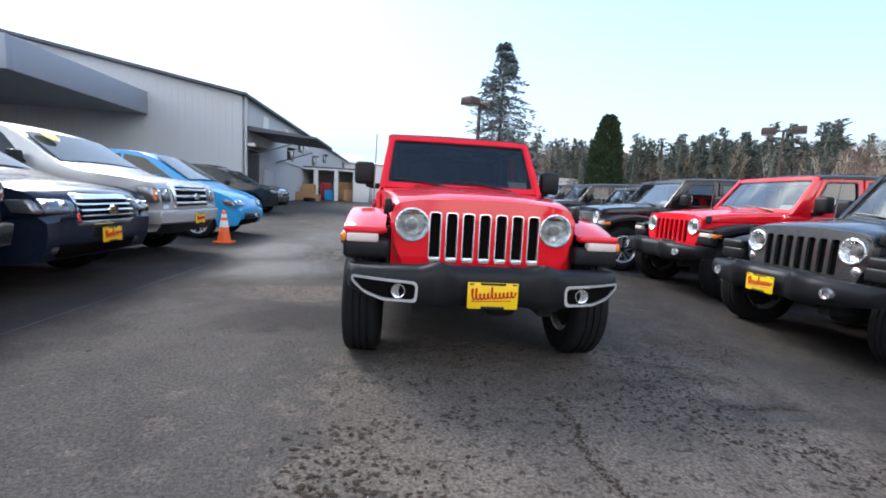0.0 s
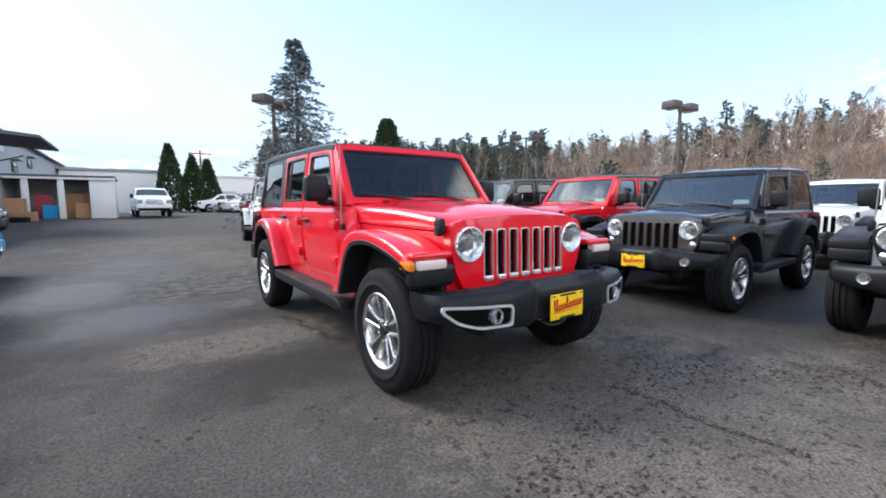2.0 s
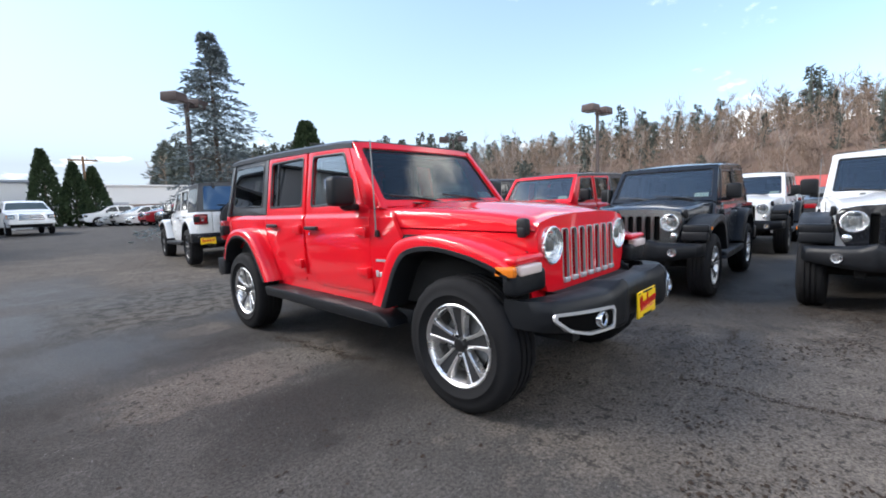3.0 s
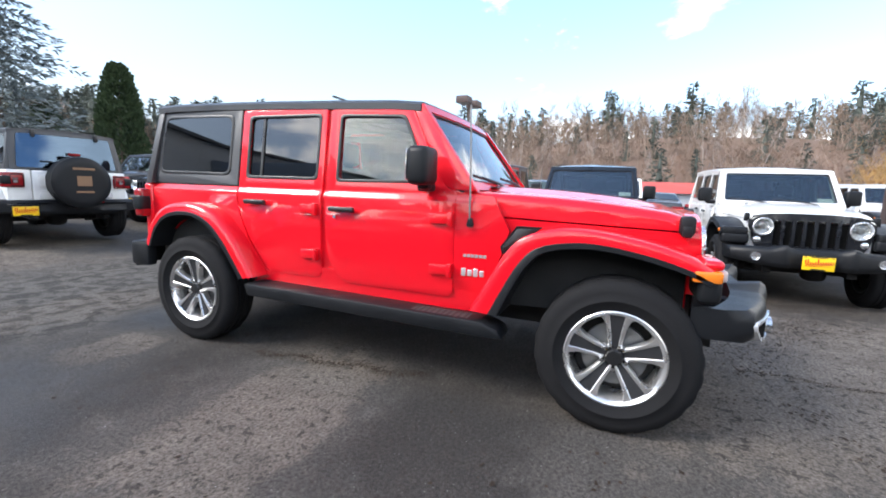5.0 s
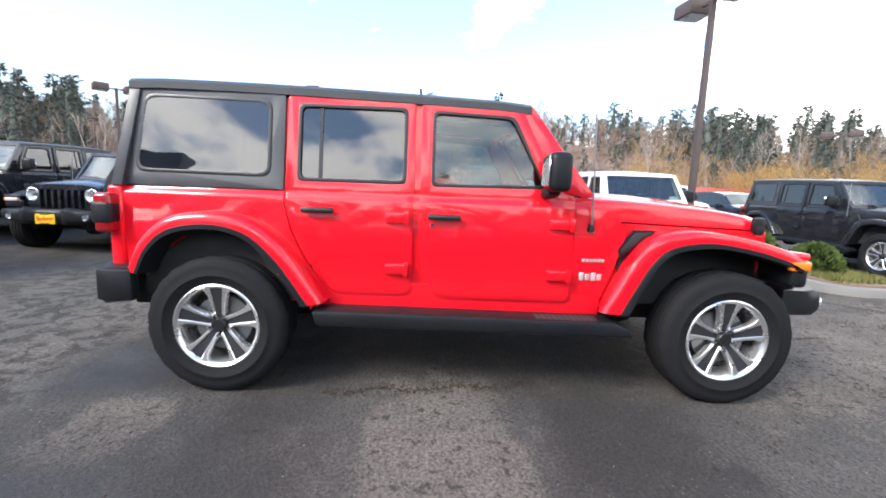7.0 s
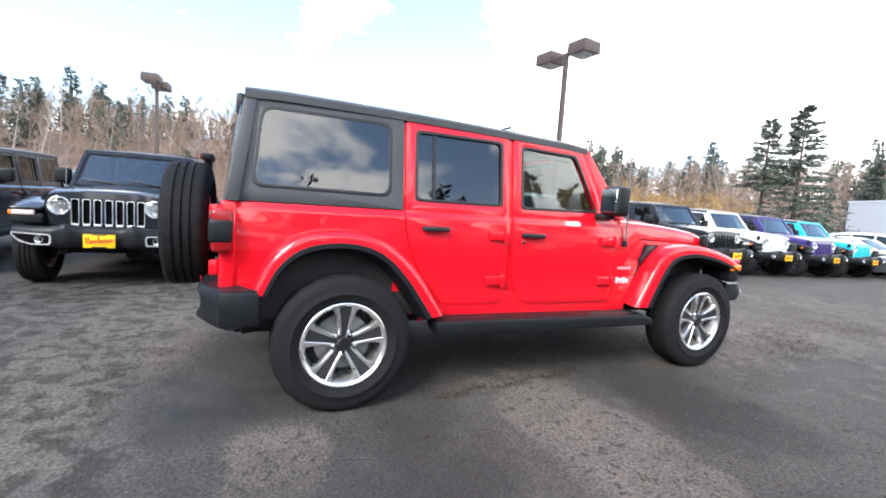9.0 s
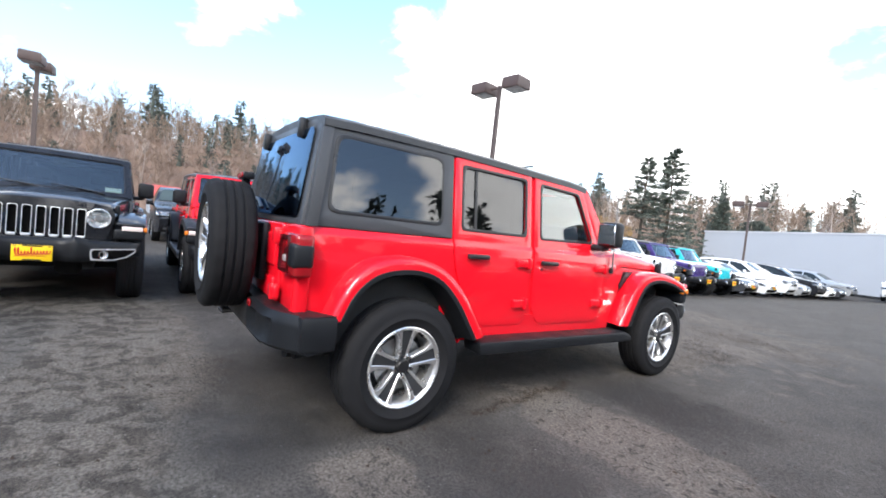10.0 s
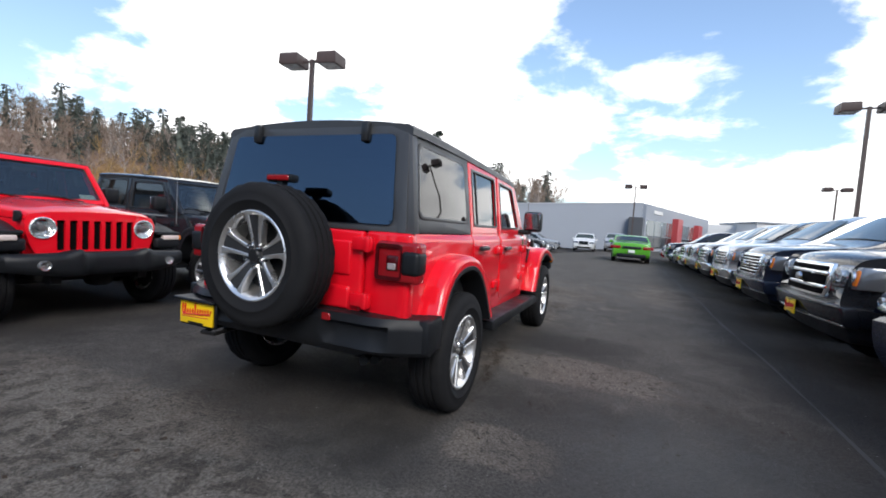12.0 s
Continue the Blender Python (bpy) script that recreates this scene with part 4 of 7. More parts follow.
        P("window_seal", lambda: side_piece(grow(fw, 0.014), [grow(fw, -0.004)], s, 0.012, 0.006, 0.003), BLACKTRIM, key=f"fseal{sn}", parent=d)
        P("window_pane", lambda: side_pane(fw, s), DOORGLASS if hero else SIDEGLASS, "clear side window", f"fpane{sn}", parent=d)
        P("door_handle", lambda: warp(soften(box(0.0, D - 0.155, 1.072, 0.034, 0.195, 0.034), 0.012, 2), lambda x, y, z: (s * (side_w(y, z) + 0.032 + x), y, z)), BLACKTRIM, "black door handle", f"fhandle{sn}", parent=d)
        P("door_lock", lambda: warp(lathe([(0.001, 0.0), (0.012, 0.0), (0.013, 0.02)], 12, "x"), lambda x, y, z: (s * (side_w(0, 1.02) + 0.012 - x), y + D - 0.085, z + 1.022)), CHROME, key=f"lock{sn}", parent=d)
        for z in (1.05, 0.742):
            P("hinge", lambda: warp(merge(soften(box(0, -0.49, z, 0.03, 0.14, 0.062), 0.008, 2), soften(box(0.008, -0.555, z, 0.04, 0.03, 0.085), 0.008, 2)), lambda x, y, zz: (s * (side_w(y, zz) + 0.012 + x), y, zz)), body, key=f"fh{z}{sn}", parent=d)
        backing = [(1.2 + S, 0.53), (1.19 + S, 1.70), (1.14 + S, 1.745), (-0.22, 1.728), (-0.42, 1.33), (-0.60, 1.20), (-0.60, 0.53)]
        holes = [grow(fw, 0.012)] + ([grow(win, 0.012)] if not two_door else [])
        P("door_aperture", lambda: side_piece(backing, holes, s, 0.02, -0.016, 0), body, key=f"backing{sn}")
        # mirror
        mir = P("mirror", lambda: merge(soften(box(s * 0.925, -0.415, 1.352, 0.19, 0.125, 0.215), 0.035, 3), soften(box(s * 0.83, -0.40, 1.235, 0.12, 0.08, 0.055), 0.02, 2), soften(box(s * 0.88, -0.41, 1.258, 0.07, 0.08, 0.08), 0.02, 2)), PLASTIC, "black door mirror", f"mirror{sn}", parent=d)
        P("mirror_glass", lambda: soften(box(s * 0.928, -0.349, 1.356, 0.155, 0.008, 0.17), 0.003, 1), CHROME, key=f"mglass{sn}", parent=mir)
        # hardtop quarter
        hq = [(1.155 + S, 1.197), (2.155 + S, 1.197), (2.13 + S, 1.35), (2.055 + S, 1.785), (1.155 + S, 1.770)]
        hw = rounded([(1.245 + S, 1.285), (2.005 + S, 1.292), (1.965 + S, 1.715), (1.245 + S, 1.705)], 0.06)
        if two_door:
            hq[0], hq[4] = (D + 0.005, 1.197), (D + 0.005, 1.755)
        h = P("hardtop_side", lambda: side_piece(hq, [hw], s, 0.05, 0.004, 0.012), top, key=f"hside{sn}")
        P("window_seal", lambda: side_piece(grow(hw, 0.014), [grow(hw, -0.006)], s, 0.01, 0.009, 0.003), BLACKTRIM, key=f"qseal{sn}", parent=h)
        P("window_pane", lambda: side_pane(grow(hw, 0.008), s, 0.008), TINT, "dark tinted quarter window", f"qpane{sn}", parent=h)
        # flares
        tin = lambda u: 0.36 * max(0, 1 - u / 0.5)
        xo_f = lambda t: lerp(0.90, 0.925, min(1, t * 4))
        f = P("front_fender", lambda: sweep_flare(FR_OUT, FR_IN, s, [(0.66, tin), (0.80, lambda u: tin(u) * 0.8), (xo_f, 0.03), (0.935, 0.16), (0.938, 0.4), (0.938, 0.70)]), flare, "flared front wing", f"ff{sn}", sharp=60)
        P("wing_lip", lambda: sweep_flare(FR_OUT, FR_IN, s, [(0.938, 0.70), (0.942, 0.74), (0.942, 1.0), (0.92, 1.06), (0.64, 1.06)]), PLASTIC, key=f"fl{sn}", parent=f)
        P("wing_front", lambda: merge(soften(box(s * 0.775, -1.885, 0.800, 0.30, 0.10, 0.13), 0.03, 3)), PLASTIC, "black wing end below the indicator", f"fe{sn}", parent=f)
        if old:
            P("side_marker", lambda: soften(box(s * 0.936, -1.80, 0.895, 0.02, 0.07, 0.04), 0.008, 2), AMBER, key=f"oam{sn}", parent=f)
            P("indicator", lambda: warp(lathe([(0.001, -0.014), (0.030, -0.010), (0.040, -0.004), (0.042, 0.03)], 18, "y"), lambda x, y, z: (s * 0.535 + x, grille_y(0.535, 0.80) + y, z + 0.795)), FOGLENS, "small round front indicator", f"oin{sn}", parent=f)
        else:
            P("indicator", lambda: soften(box(s * 0.80, -1.918, 0.870, 0.20, 0.07, 0.056), 0.014, 3), INDICATOR, "clear front indicator", f"in{sn}", parent=f)
            P("side_marker", lambda: soften(box(s * 0.922, -1.866, 0.868, 0.040, 0.125, 0.058), 0.014, 2), AMBER, key=f"am{sn}", parent=f)
        P("wing_cap", lambda: soften(box(s * 0.785, -1.89, 0.895, 0.29, 0.09, 0.10), 0.025, 3) if old else soften(box(s * 0.785, -1.888, 0.920, 0.28, 0.09, 0.045), 0.02, 3), flare, key=f"fc{old}{sn}", parent=f)
        f = P("rear_fender", lambda: sweep_flare(RR_OUT, RR_IN, s, [(0.76, -0.04), (0.84, 0.0), (0.90, 0.05), (0.928, 0.2), (0.932, 0.45), (0.932, 0.72)]) if not S else warp(sweep_flare(RR_OUT, RR_IN, s, [(0.76, -0.04), (0.84, 0.0), (0.90, 0.05), (0.928, 0.2), (0.932, 0.45), (0.932, 0.72)]), lambda x, y, z: (x, y + S, z)), flare, "flared rear wing", f"rf{sn}", sharp=60)
        P("wing_lip", lambda: warp(sweep_flare(RR_OUT, RR_IN, s, [(0.932, 0.72), (0.936, 0.76), (0.936, 1.0), (0.91, 1.06), (0.83, 1.28), (0.66, 1.30)]), lambda x, y, z: (x, y + S, z)), PLASTIC, key=f"rl{sn}", parent=f)
        # liners
        P("rear_arch_liner", lambda: merge(box(s * 0.64, 1.504 + S, 0.98, 0.26, 1.08, 0.03), box(s * 0.770, 1.504 + S, 0.76, 0.012, 0.96, 0.44), box(s * 0.685, 1.005 + S, 0.72, 0.19, 0.03, 0.42), box(s * 0.62, 2.02 + S, 0.83, 0.24, 0.03, 0.34)), UNDER, key=f"rliner{sn}")
        P("front_arch_liner", lambda: merge(box(s * 0.60, -1.26, 0.965, 0.24, 0.80, 0.02), warp(cuts_y(box(0, -1.345, 0.755, 0.012, 0.95, 0.37)), lambda x, y, z: (s * (hood_w(y) + 0.012 + x), y, z)), box(s * 0.58, -0.86, 0.78, 0.30, 0.03, 0.46)), UNDER, key=f"fliner{sn}")
        P("a_pillar", lambda: side_piece([(-0.232, 1.742), (-0.432, 1.335), (-0.495, 1.240), (-0.578, 1.222), (-0.70, 1.215), (-0.66, 1.27), (-0.304, 1.742)], [], s, 0.05, -0.002), body, key=f"apillar{sn}")
        P("bumper_end", lambda: soften(box(s * 0.90, 2.06 + S, 0.635, 0.08, 0.20, 0.19), 0.02, 2), PLASTIC, key=f"rbe{sn}")
        # step
        st = P("side_step", lambda: soften(plate([(0.955 + S, 0.515), (0.88 + S, 0.52), (-0.80, 0.500), (-0.90, 0.463), (-0.93, 0.413), (-0.80, 0.408), (0.93 + S, 0.43)], [], "x", s * 0.76, s * 0.945), 0.015, 2, 35), PLASTIC, "black side step", f"step{sn}")
        P("step_tread", lambda: warp(soften(box(s * 0.865, 0.04 + S / 2, 0.5165, 0.11, 1.52 + S, 0.008), 0.003, 1), lambda x, y, z: (x, y, z - 0.0120 + 0.0090 * y)), TREAD, "ribbed black step tread", key=f"tread{sn}", parent=st)
        # vent, latch, headlamp
        P("wing_vent", lambda: warp(soften(plate([(-0.872, 0.885), (-0.868, 0.912), (-0.950, 1.022), (-1.060, 1.022)][::-1], [], "x", -0.008, 0.02), 0.006, 2), lambda x, y, z: (s * (max(hood_w(y), side_w(y, z) - 0.005) + 0.012 - x), y, z)), BLACKTRIM, "black wing vent", f"vent{sn}")
        P("vent_rim", lambda: warp(plate([(-0.868, 0.868), (-0.855, 0.910), (-0.943, 1.033), (-1.085, 1.033)], [[(-0.872, 0.885), (-0.868, 0.912), (-0.950, 1.022), (-1.060, 1.022)]], "x", -0.004, 0.02), lambda x, y, z: (s * (max(hood_w(y), side_w(y, z) - 0.005) + 0.014 - x), y, z)), PLASTIC, key=f"ventrim{sn}")
        P("bonnet_latch", lambda: merge(soften(box(s * 0.648, -1.80, 1.08, 0.05, 0.075, 0.10), 0.018, 2), soften(box(s * 0.66, -1.80, 1.05, 0.035, 0.05, 0.06), 0.01, 2)), PLASTIC, "black rubber bonnet latch", f"latch{sn}")
        hx, hy = s * HL_X, grille_y(HL_X, HL_Z)

        def ring(prof, seg=32):
            b = lathe(prof, seg, "y")
            bmesh.ops.translate(b, verts=b.verts, vec=(hx, hy, HL_Z))
            return b

        hl = P("headlight", lambda: ring([(0.001, 0.055), (0.045, 0.05), (0.08, 0.025), (0.096, -0.004), (0.104, -0.014), (0.112, -0.010), (0.112, 0.05)]), REFLECTOR, "round headlight in a bright ring", f"hl{sn}")
        P("headlight_lens", lambda: ring([(0.001, -0.022), (0.05, -0.018), (0.085, -0.008), (0.097, 0.004), (0.095, 0.008), (0.001, 0.0)], 28), LENS, key=f"hll{sn}", parent=hl)
        P("bulb_shield", lambda: merge(ring([(0.001, 0.0), (0.034, 0.004), (0.04, 0.02), (0.04, 0.045)], 18)), STEEL, key=f"hlb{sn}", parent=hl)
        # tail light
        tl = P("tail_light", lambda: tail_lamp_bm(s, yr), TAILRED, "red tail light with dark centre", f"tail{sn}")
        P("lamp_cover", lambda: soften(box(s * 0.82, yr - 0.01, 1.035, 0.112, 0.115, 0.135), 0.025, 3), PLASTIC, key=f"tailc{sn}", parent=tl)
        P("lamp_frame", lambda: warp(plate(rounded([(-0.105, -0.10), (0.055, -0.10), (0.055, 0.10), (-0.105, 0.10)], 0.02, 2), [rounded([(-0.088, -0.078), (0.055 - 0.004, -0.078), (0.055 - 0.004, 0.078), (-0.088, 0.078)], 0.012, 2)], "y", 0.0, 0.02), lambda x, y, z: (s * (0.715 + x), yr + 0.028 + y, 1.035 + z)), SMOKED, "smoked red lamp frame", f"tailf{sn}", parent=tl)
        P("lamp_core", lambda: soften(box(s * 0.712, yr + 0.032, 1.03, 0.075, 0.02, 0.085), 0.008, 2), SMOKED, key=f"tailk{sn}", parent=tl)
        P("reversing_lens", lambda: soften(box(s * 0.712, yr + 0.043, 1.012, 0.05, 0.012, 0.036), 0.004, 1), WHITELENS, key=f"tailw{sn}", parent=tl)
        # badge bars
        if hero:
            P("side_badge", lambda: warp(merge(*[soften(box(0, -0.640 - 0.037 * k, 0.742 - 0.004 * (k % 2), 0.009, 0.028, 0.050 - 0.012 * (k % 2)), 0.003, 1) for k in range(4)]), lambda x, y, z: (s * (side_w(y, z) + 0.003 + x), y, z)), SATIN, "plain silver badge bars", f"badge{sn}")
            P("trim_badge", lambda: warp(merge(*[box(0, -0.645 - 0.024 * k, 0.842, 0.006, 0.018, 0.018) for k in range(6)]), lambda x, y, z: (s * (side_w(y, z) + 0.003 + x), y, z)), SATIN, key=f"badge2{sn}")
        # wheels
        for y in (-1.504, 1.504 + S):
            add_wheel(J, Matrix.Translation((s * 0.805, y, 0.402)) @ (Matrix() if s < 0 else Matrix.Rotation(math.pi, 4, "Z")), dark_wheels, nuts=hero)

    # nose
    P("engine_bay_side", engine_bm, body, key="engine")
    P("bonnet", hood_bm, body, "bonnet with a raised centre", "hood")
    P("cowl", lambda: loft([[(-0.76, -0.60, 1.20), (-0.70, -0.60, 1.225), (0.70, -0.60, 1.225), (0.76, -0.60, 1.20)], [(-0.765, -0.645, 1.19), (-0.70, -0.645, 1.215), (0.70, -0.645, 1.215), (0.765, -0.645, 1.19)]]), body, key="cowl")
    P("cowl_vent", lambda: merge(*[box(lerp(-0.42, 0.42, k / 11), -0.70, 1.248, 0.055, 0.05, 0.006) for k in range(12)]), BLACKTRIM, key="cowlvent")
    gmat = {"chrome": body, "body": body, "black": BLACK, "dark": GUNMETAL}.get(grille, body)
    g = P("grille", grille_bm, gmat, "seven-slot grille panel", "grille")
    for i, x in enumerate(SLOTS):
        P("slot_mesh", lambda: slot_mesh_bm(x), HOLE, key=f"sm{i}", parent=g)
        if grille == "chrome":
            P("slot_frame", lambda: slot_frame_bm(x), SATIN, key=f"sf{i}", parent=g)
            P("slot_foot", lambda: slot_foot_bm(x), SATIN, key=f"ft{i}", parent=g)
    P("radiator", lambda: box(0, -1.78, 0.88, 1.1, 0.03, 0.36), UNDER, key="radiator")

    # front bumper
    fb = P("front_bumper", front_bumper_bm, PLASTIC, "black plastic front bumper", "fbump")
    P("bumper_support", lambda: merge(box(-0.42, -1.98, 0.62, 0.1, 0.36, 0.12), box(0.42, -1.98, 0.62, 0.1, 0.36, 0.12), box(0, -1.93, 0.62, 1.0, 0.1, 0.14)), UNDER, key="fbs", parent=fb)
    for s, sn in ((-1, "r"), (1, "l")):
        if fogs == "bezel":
            P("fog_bezel", lambda: bezel_bm(s), SATIN, "bright fog lamp surround", f"bz{sn}", parent=fb)
            P("fog_recess", lambda: bezel_back_bm(s), HOLE, key=f"bzb{sn}", parent=fb)
            P("fog_lamp", lambda: fog_bm(s), FOGLENS, "round fog lamp", f"fog{sn}", parent=fb)
        else:
            P("fog_lamp", lambda: plain_fog_bm(s), FOGLENS, "round fog lamp", f"pfog{sn}", parent=fb)
    if plate_front:
        yellow_plate_parts(fb, pose(0.0, -2.252, 0.585))
    # windscreen
    w = P("windscreen_frame", ws_frame_bm, body, "windscreen surround", "wsf")
    P("windscreen", ws_glass_bm, GLASS if hero else PARKEDGLASS, "windscreen glass", "wsg", parent=w)
    P("windscreen_seal", ws_gasket_bm, BLACKTRIM, key="wss", parent=w)
    P("wiper", lambda: wiper_bm(-0.15, -0.70), BLACKTRIM, key="wip1", parent=w)
    P("wiper", lambda: wiper_bm(0.62, 0.05), BLACKTRIM, key="wip2", parent=w)
    P("inner_mirror", lambda: soften(box(0.0, -0.33, 1.60, 0.24, 0.04, 0.065), 0.015, 2), CABIN, key="imir")
    # hardtop
    t = P("hardtop_roof", lambda: roof_bm(2.058 + S), body if top_body else top, "dark hard roof panel", "roof")
    P("roof_seam", lambda: box(0, 0.37, 1.815, 1.38, 0.012, 0.012), BLACKTRIM, key="roofseam", parent=t)
    P("rear_frame", lambda: rear_top_bm(2.160 + S), top, key="rearframe")
    rg = P("rear_window", lambda: rear_glass_bm(2.160 + S), REARTINT, "dark tinted rear window", "rearglass")
    for s in (-1, 1):
        P("glass_hinge", lambda: soften(box(s * 0.42, 2.088 + S, 1.768, 0.05, 0.05, 0.12), 0.012, 2, 30), BLACKTRIM, key=f"gh{s}", parent=rg)
    P("rear_wiper", lambda: tube([(0.02, 2.18 + S, 1.27), (0.2, 2.165 + S, 1.33), (0.38, 2.16 + S, 1.34)], 0.012, 6), BLACKTRIM, key="rwip", parent=rg)
    # tail
    P("tail_corner", lambda: merge(soften(box(-0.655, yr - 0.04, 0.945, 0.29, 0.08, 0.50), 0.02, 3), soften(box(0.655, yr - 0.04, 0.945, 0.29, 0.08, 0.50), 0.02, 3), box(0, yr - 0.05, 0.70, 1.5, 0.06, 0.06)), body, key="tailcorner")
    tgp = P("tailgate", lambda: merge(soften(box(0, yr - 0.018, 0.945, 1.005, 0.06, 0.49), 0.018, 3), soften(box(0.0, yr + 0.012, 0.80, 0.86, 0.03, 0.13), 0.02, 3), soften(box(0.0, yr + 0.012, 1.03, 0.86, 0.03, 0.20), 0.02, 3)), body, "swing tailgate", "tailgate")
    for z in (0.80, 1.12):
        P("tailgate_hinge", lambda: merge(soften(box(-0.52, yr + 0.035, z, 0.13, 0.035, 0.075), 0.01, 2), soften(box(-0.56, yr + 0.045, z, 0.035, 0.05, 0.09), 0.01, 2)), body, key=f"tgh{z}", parent=tgp)
    rb = P("rear_bumper", lambda: loft([[(x, y - 0.16, 0.55), (x, y - 0.03, 0.505 + 0.02 * (abs(x) > 0.6)), (x, y, 0.55), (x, y - rec, 0.60), (x, y - rec, 0.665), (x, y, 0.69), (x, y - 0.03, 0.728), (x, y - 0.17, 0.735)] for x, y, rec in [(x, 2.290 + S - (0.15 * max(0, (abs(x) - 0.62) / 0.31) ** 1.6), 0.035 if 0.34 < abs(x) < 0.74 else 0.0) for x in [lerp(-0.93, 0.93, i / 40) for i in range(41)]]]), PLASTIC, "black plastic rear bumper", "rbump")
    P("reflector", lambda: merge(soften(box(-0.36, 2.291 + S, 0.70, 0.06, 0.01, 0.04), 0.004, 1)), TAILRED, key="rref", parent=rb)
    pb = P("plate_bracket", lambda: merge(soften(box(0.66, yr + 0.10, 0.66, 0.36, 0.16, 0.02), 0.006, 1), soften(box(0.66, yr + 0.125, 0.575, 0.33, 0.02, 0.19), 0.006, 1)), PLASTIC, "black plate bracket", "plb")
    yellow_plate_parts(pb, pose(0.66, yr + 0.142, 0.575, 0, 0, 180))
    P("tow_hook", lambda: tube([(0.50, yr - 0.1, 0.47), (0.52, yr + 0.12, 0.45), (0.62, yr + 0.13, 0.45), (0.63, yr - 0.1, 0.47)], 0.014, 8), BLACKTRIM, key="tow")
    P("tailpipe", lambda: tube([(-0.52, 1.85 + S, 0.44), (-0.55, 2.06 + S, 0.42)], 0.028, 12), UNDER, key="pipe")
    if spare:
        sp = add_wheel(J, Matrix.Translation((-0.005, 2.395 + S, 1.017)) @ Matrix.Rotation(math.pi / 2, 4, "Z") @ Matrix.Rotation(math.pi, 4, "Z"), dark_wheels, "spare_wheel", hero)
        P("spare_carrier", lambda: merge(tube([(-0.005, yr, 1.017), (-0.005, 2.40 + S, 1.017)], 0.07, 12), soften(box(-0.02, yr + 0.04, 1.0, 0.5, 0.05, 0.36), 0.02, 2), soften(box(0.0, yr + 0.13, 1.37, 0.05, 0.05, 0.20), 0.012, 2)), PLASTIC, key="carrier")
        bl = P("brake_light", lambda: soften(box(0.0, yr + 0.13, 1.462, 0.19, 0.07, 0.045), 0.012, 2), PLASTIC, "high brake light", "hbl")
        P("brake_lens", lambda: soften(box(0.0, yr + 0.166, 1.462, 0.16, 0.012, 0.03), 0.004, 1), TAILRED, key="hbll", parent=bl)
        if cover:
            P("wheel_cover", lambda: warp(lathe([(0.001, -0.155), (0.30, -0.155), (0.375, -0.15), (0.41, -0.12), (0.415, 0.05)], 40, "y"), lambda x, y, z: (x - 0.005, 2.395 + S - y, z + 1.017)), PLASTIC, "black spare wheel cover with a pale worn print", "cover")
            P("cover_print", lambda: merge(*[warp(box(x, 0, z, w, 0.004, h), lambda a, b, c: (a, b + 2.553 + S, c)) for x, z, w, h in ((-0.02, 1.045, 0.20, 0.16), (-0.02, 1.24, 0.30, 0.035), (-0.02, 0.87, 0.24, 0.03))]), WOOD, key="coverprint")
    # cabin
    P("dashboard", lambda: merge(soften(box(0, -0.40, 1.10, 1.36, 0.30, 0.26), 0.05, 3), soften(box(0, -0.05, 0.82, 0.26, 0.8, 0.22), 0.04, 2)), CABIN, key="dash")
    P("steering_wheel", lambda: warp(lathe([(0.165, -0.014), (0.185, 0.0), (0.165, 0.014), (0.148, 0.0)], 24, "y", close=True), lambda x, y, z: (x + 0.36, y - 0.12 - z * 0.35, z + 1.14)), CABIN, key="steer")
    for x in (-0.36, 0.36):
        P("seat", lambda: seat_bm(x, 0.16), CLOTH, key=f"seat{x}")
    if not two_door:
        P("rear_seat", lambda: merge(box(0, 1.02, 0.80, 1.2, 0.5, 0.16, 0.05, 3), box(0, 1.30, 1.06, 1.2, 0.14, 0.50, 0.05, 3, m=Matrix.Rotation(-0.2, 4, "X")), *[box(x, 1.38, 1.40, 0.22, 0.09, 0.14, 0.03, 2) for x in (-0.36, 0.36)]), CLOTH, key="rseat")
    P("roll_bar", lambda: merge(*[tube([(s * 0.60, 0.42 + S * 0.3, 0.7), (s * 0.60, 0.42 + S * 0.3, 1.60), (s * 0.58, 0.42 + S * 0.3, 1.69)], 0.035, 8) for s in (-1, 1)], *[tube([(s * 0.60, -0.22, 1.66), (s * 0.60, 0.42 + S * 0.3, 1.69), (s * 0.60, 1.55 + S, 1.68), (s * 0.62, 1.85 + S, 1.2)], 0.032, 8) for s in (-1, 1)], tube([(-0.60, 0.42 + S * 0.3, 1.69), (0.60, 0.42 + S * 0.3, 1.69)], 0.035, 8), tube([(-0.60, 1.5 + S, 1.68), (0.60, 1.5 + S, 1.68)], 0.03, 8)), CABIN, "padded roll bar", "rollbar")
    # aerial
    ae = P("aerial", lambda: merge(tube([(-0.815, -0.672, 1.055), (-0.812, -0.665, 1.35), (-0.806, -0.650, 1.70)], 0.006, 6, 0.0045)), STEEL, "thin mast aerial", "aerial")
    P("aerial_base", lambda: merge(lathe([(0.001, 0.02), (0.014, 0.018), (0.022, -0.015), (0.02, -0.03)], 12, "z")), PLASTIC, key="aebase", parent=ae, m=Matrix.Translation((-0.805, -0.672, 1.045)))
    # papers behind the windscreen
    P("window_sticker", lambda: ws_map(plate([(0.62, 0.13), (0.86, 0.13), (0.86, 0.24), (0.62, 0.24)], [], "y", 0.02, 0.022)), WHITEINK, "white paper behind the windscreen", "sticker")
    return J

# ---- ground ----


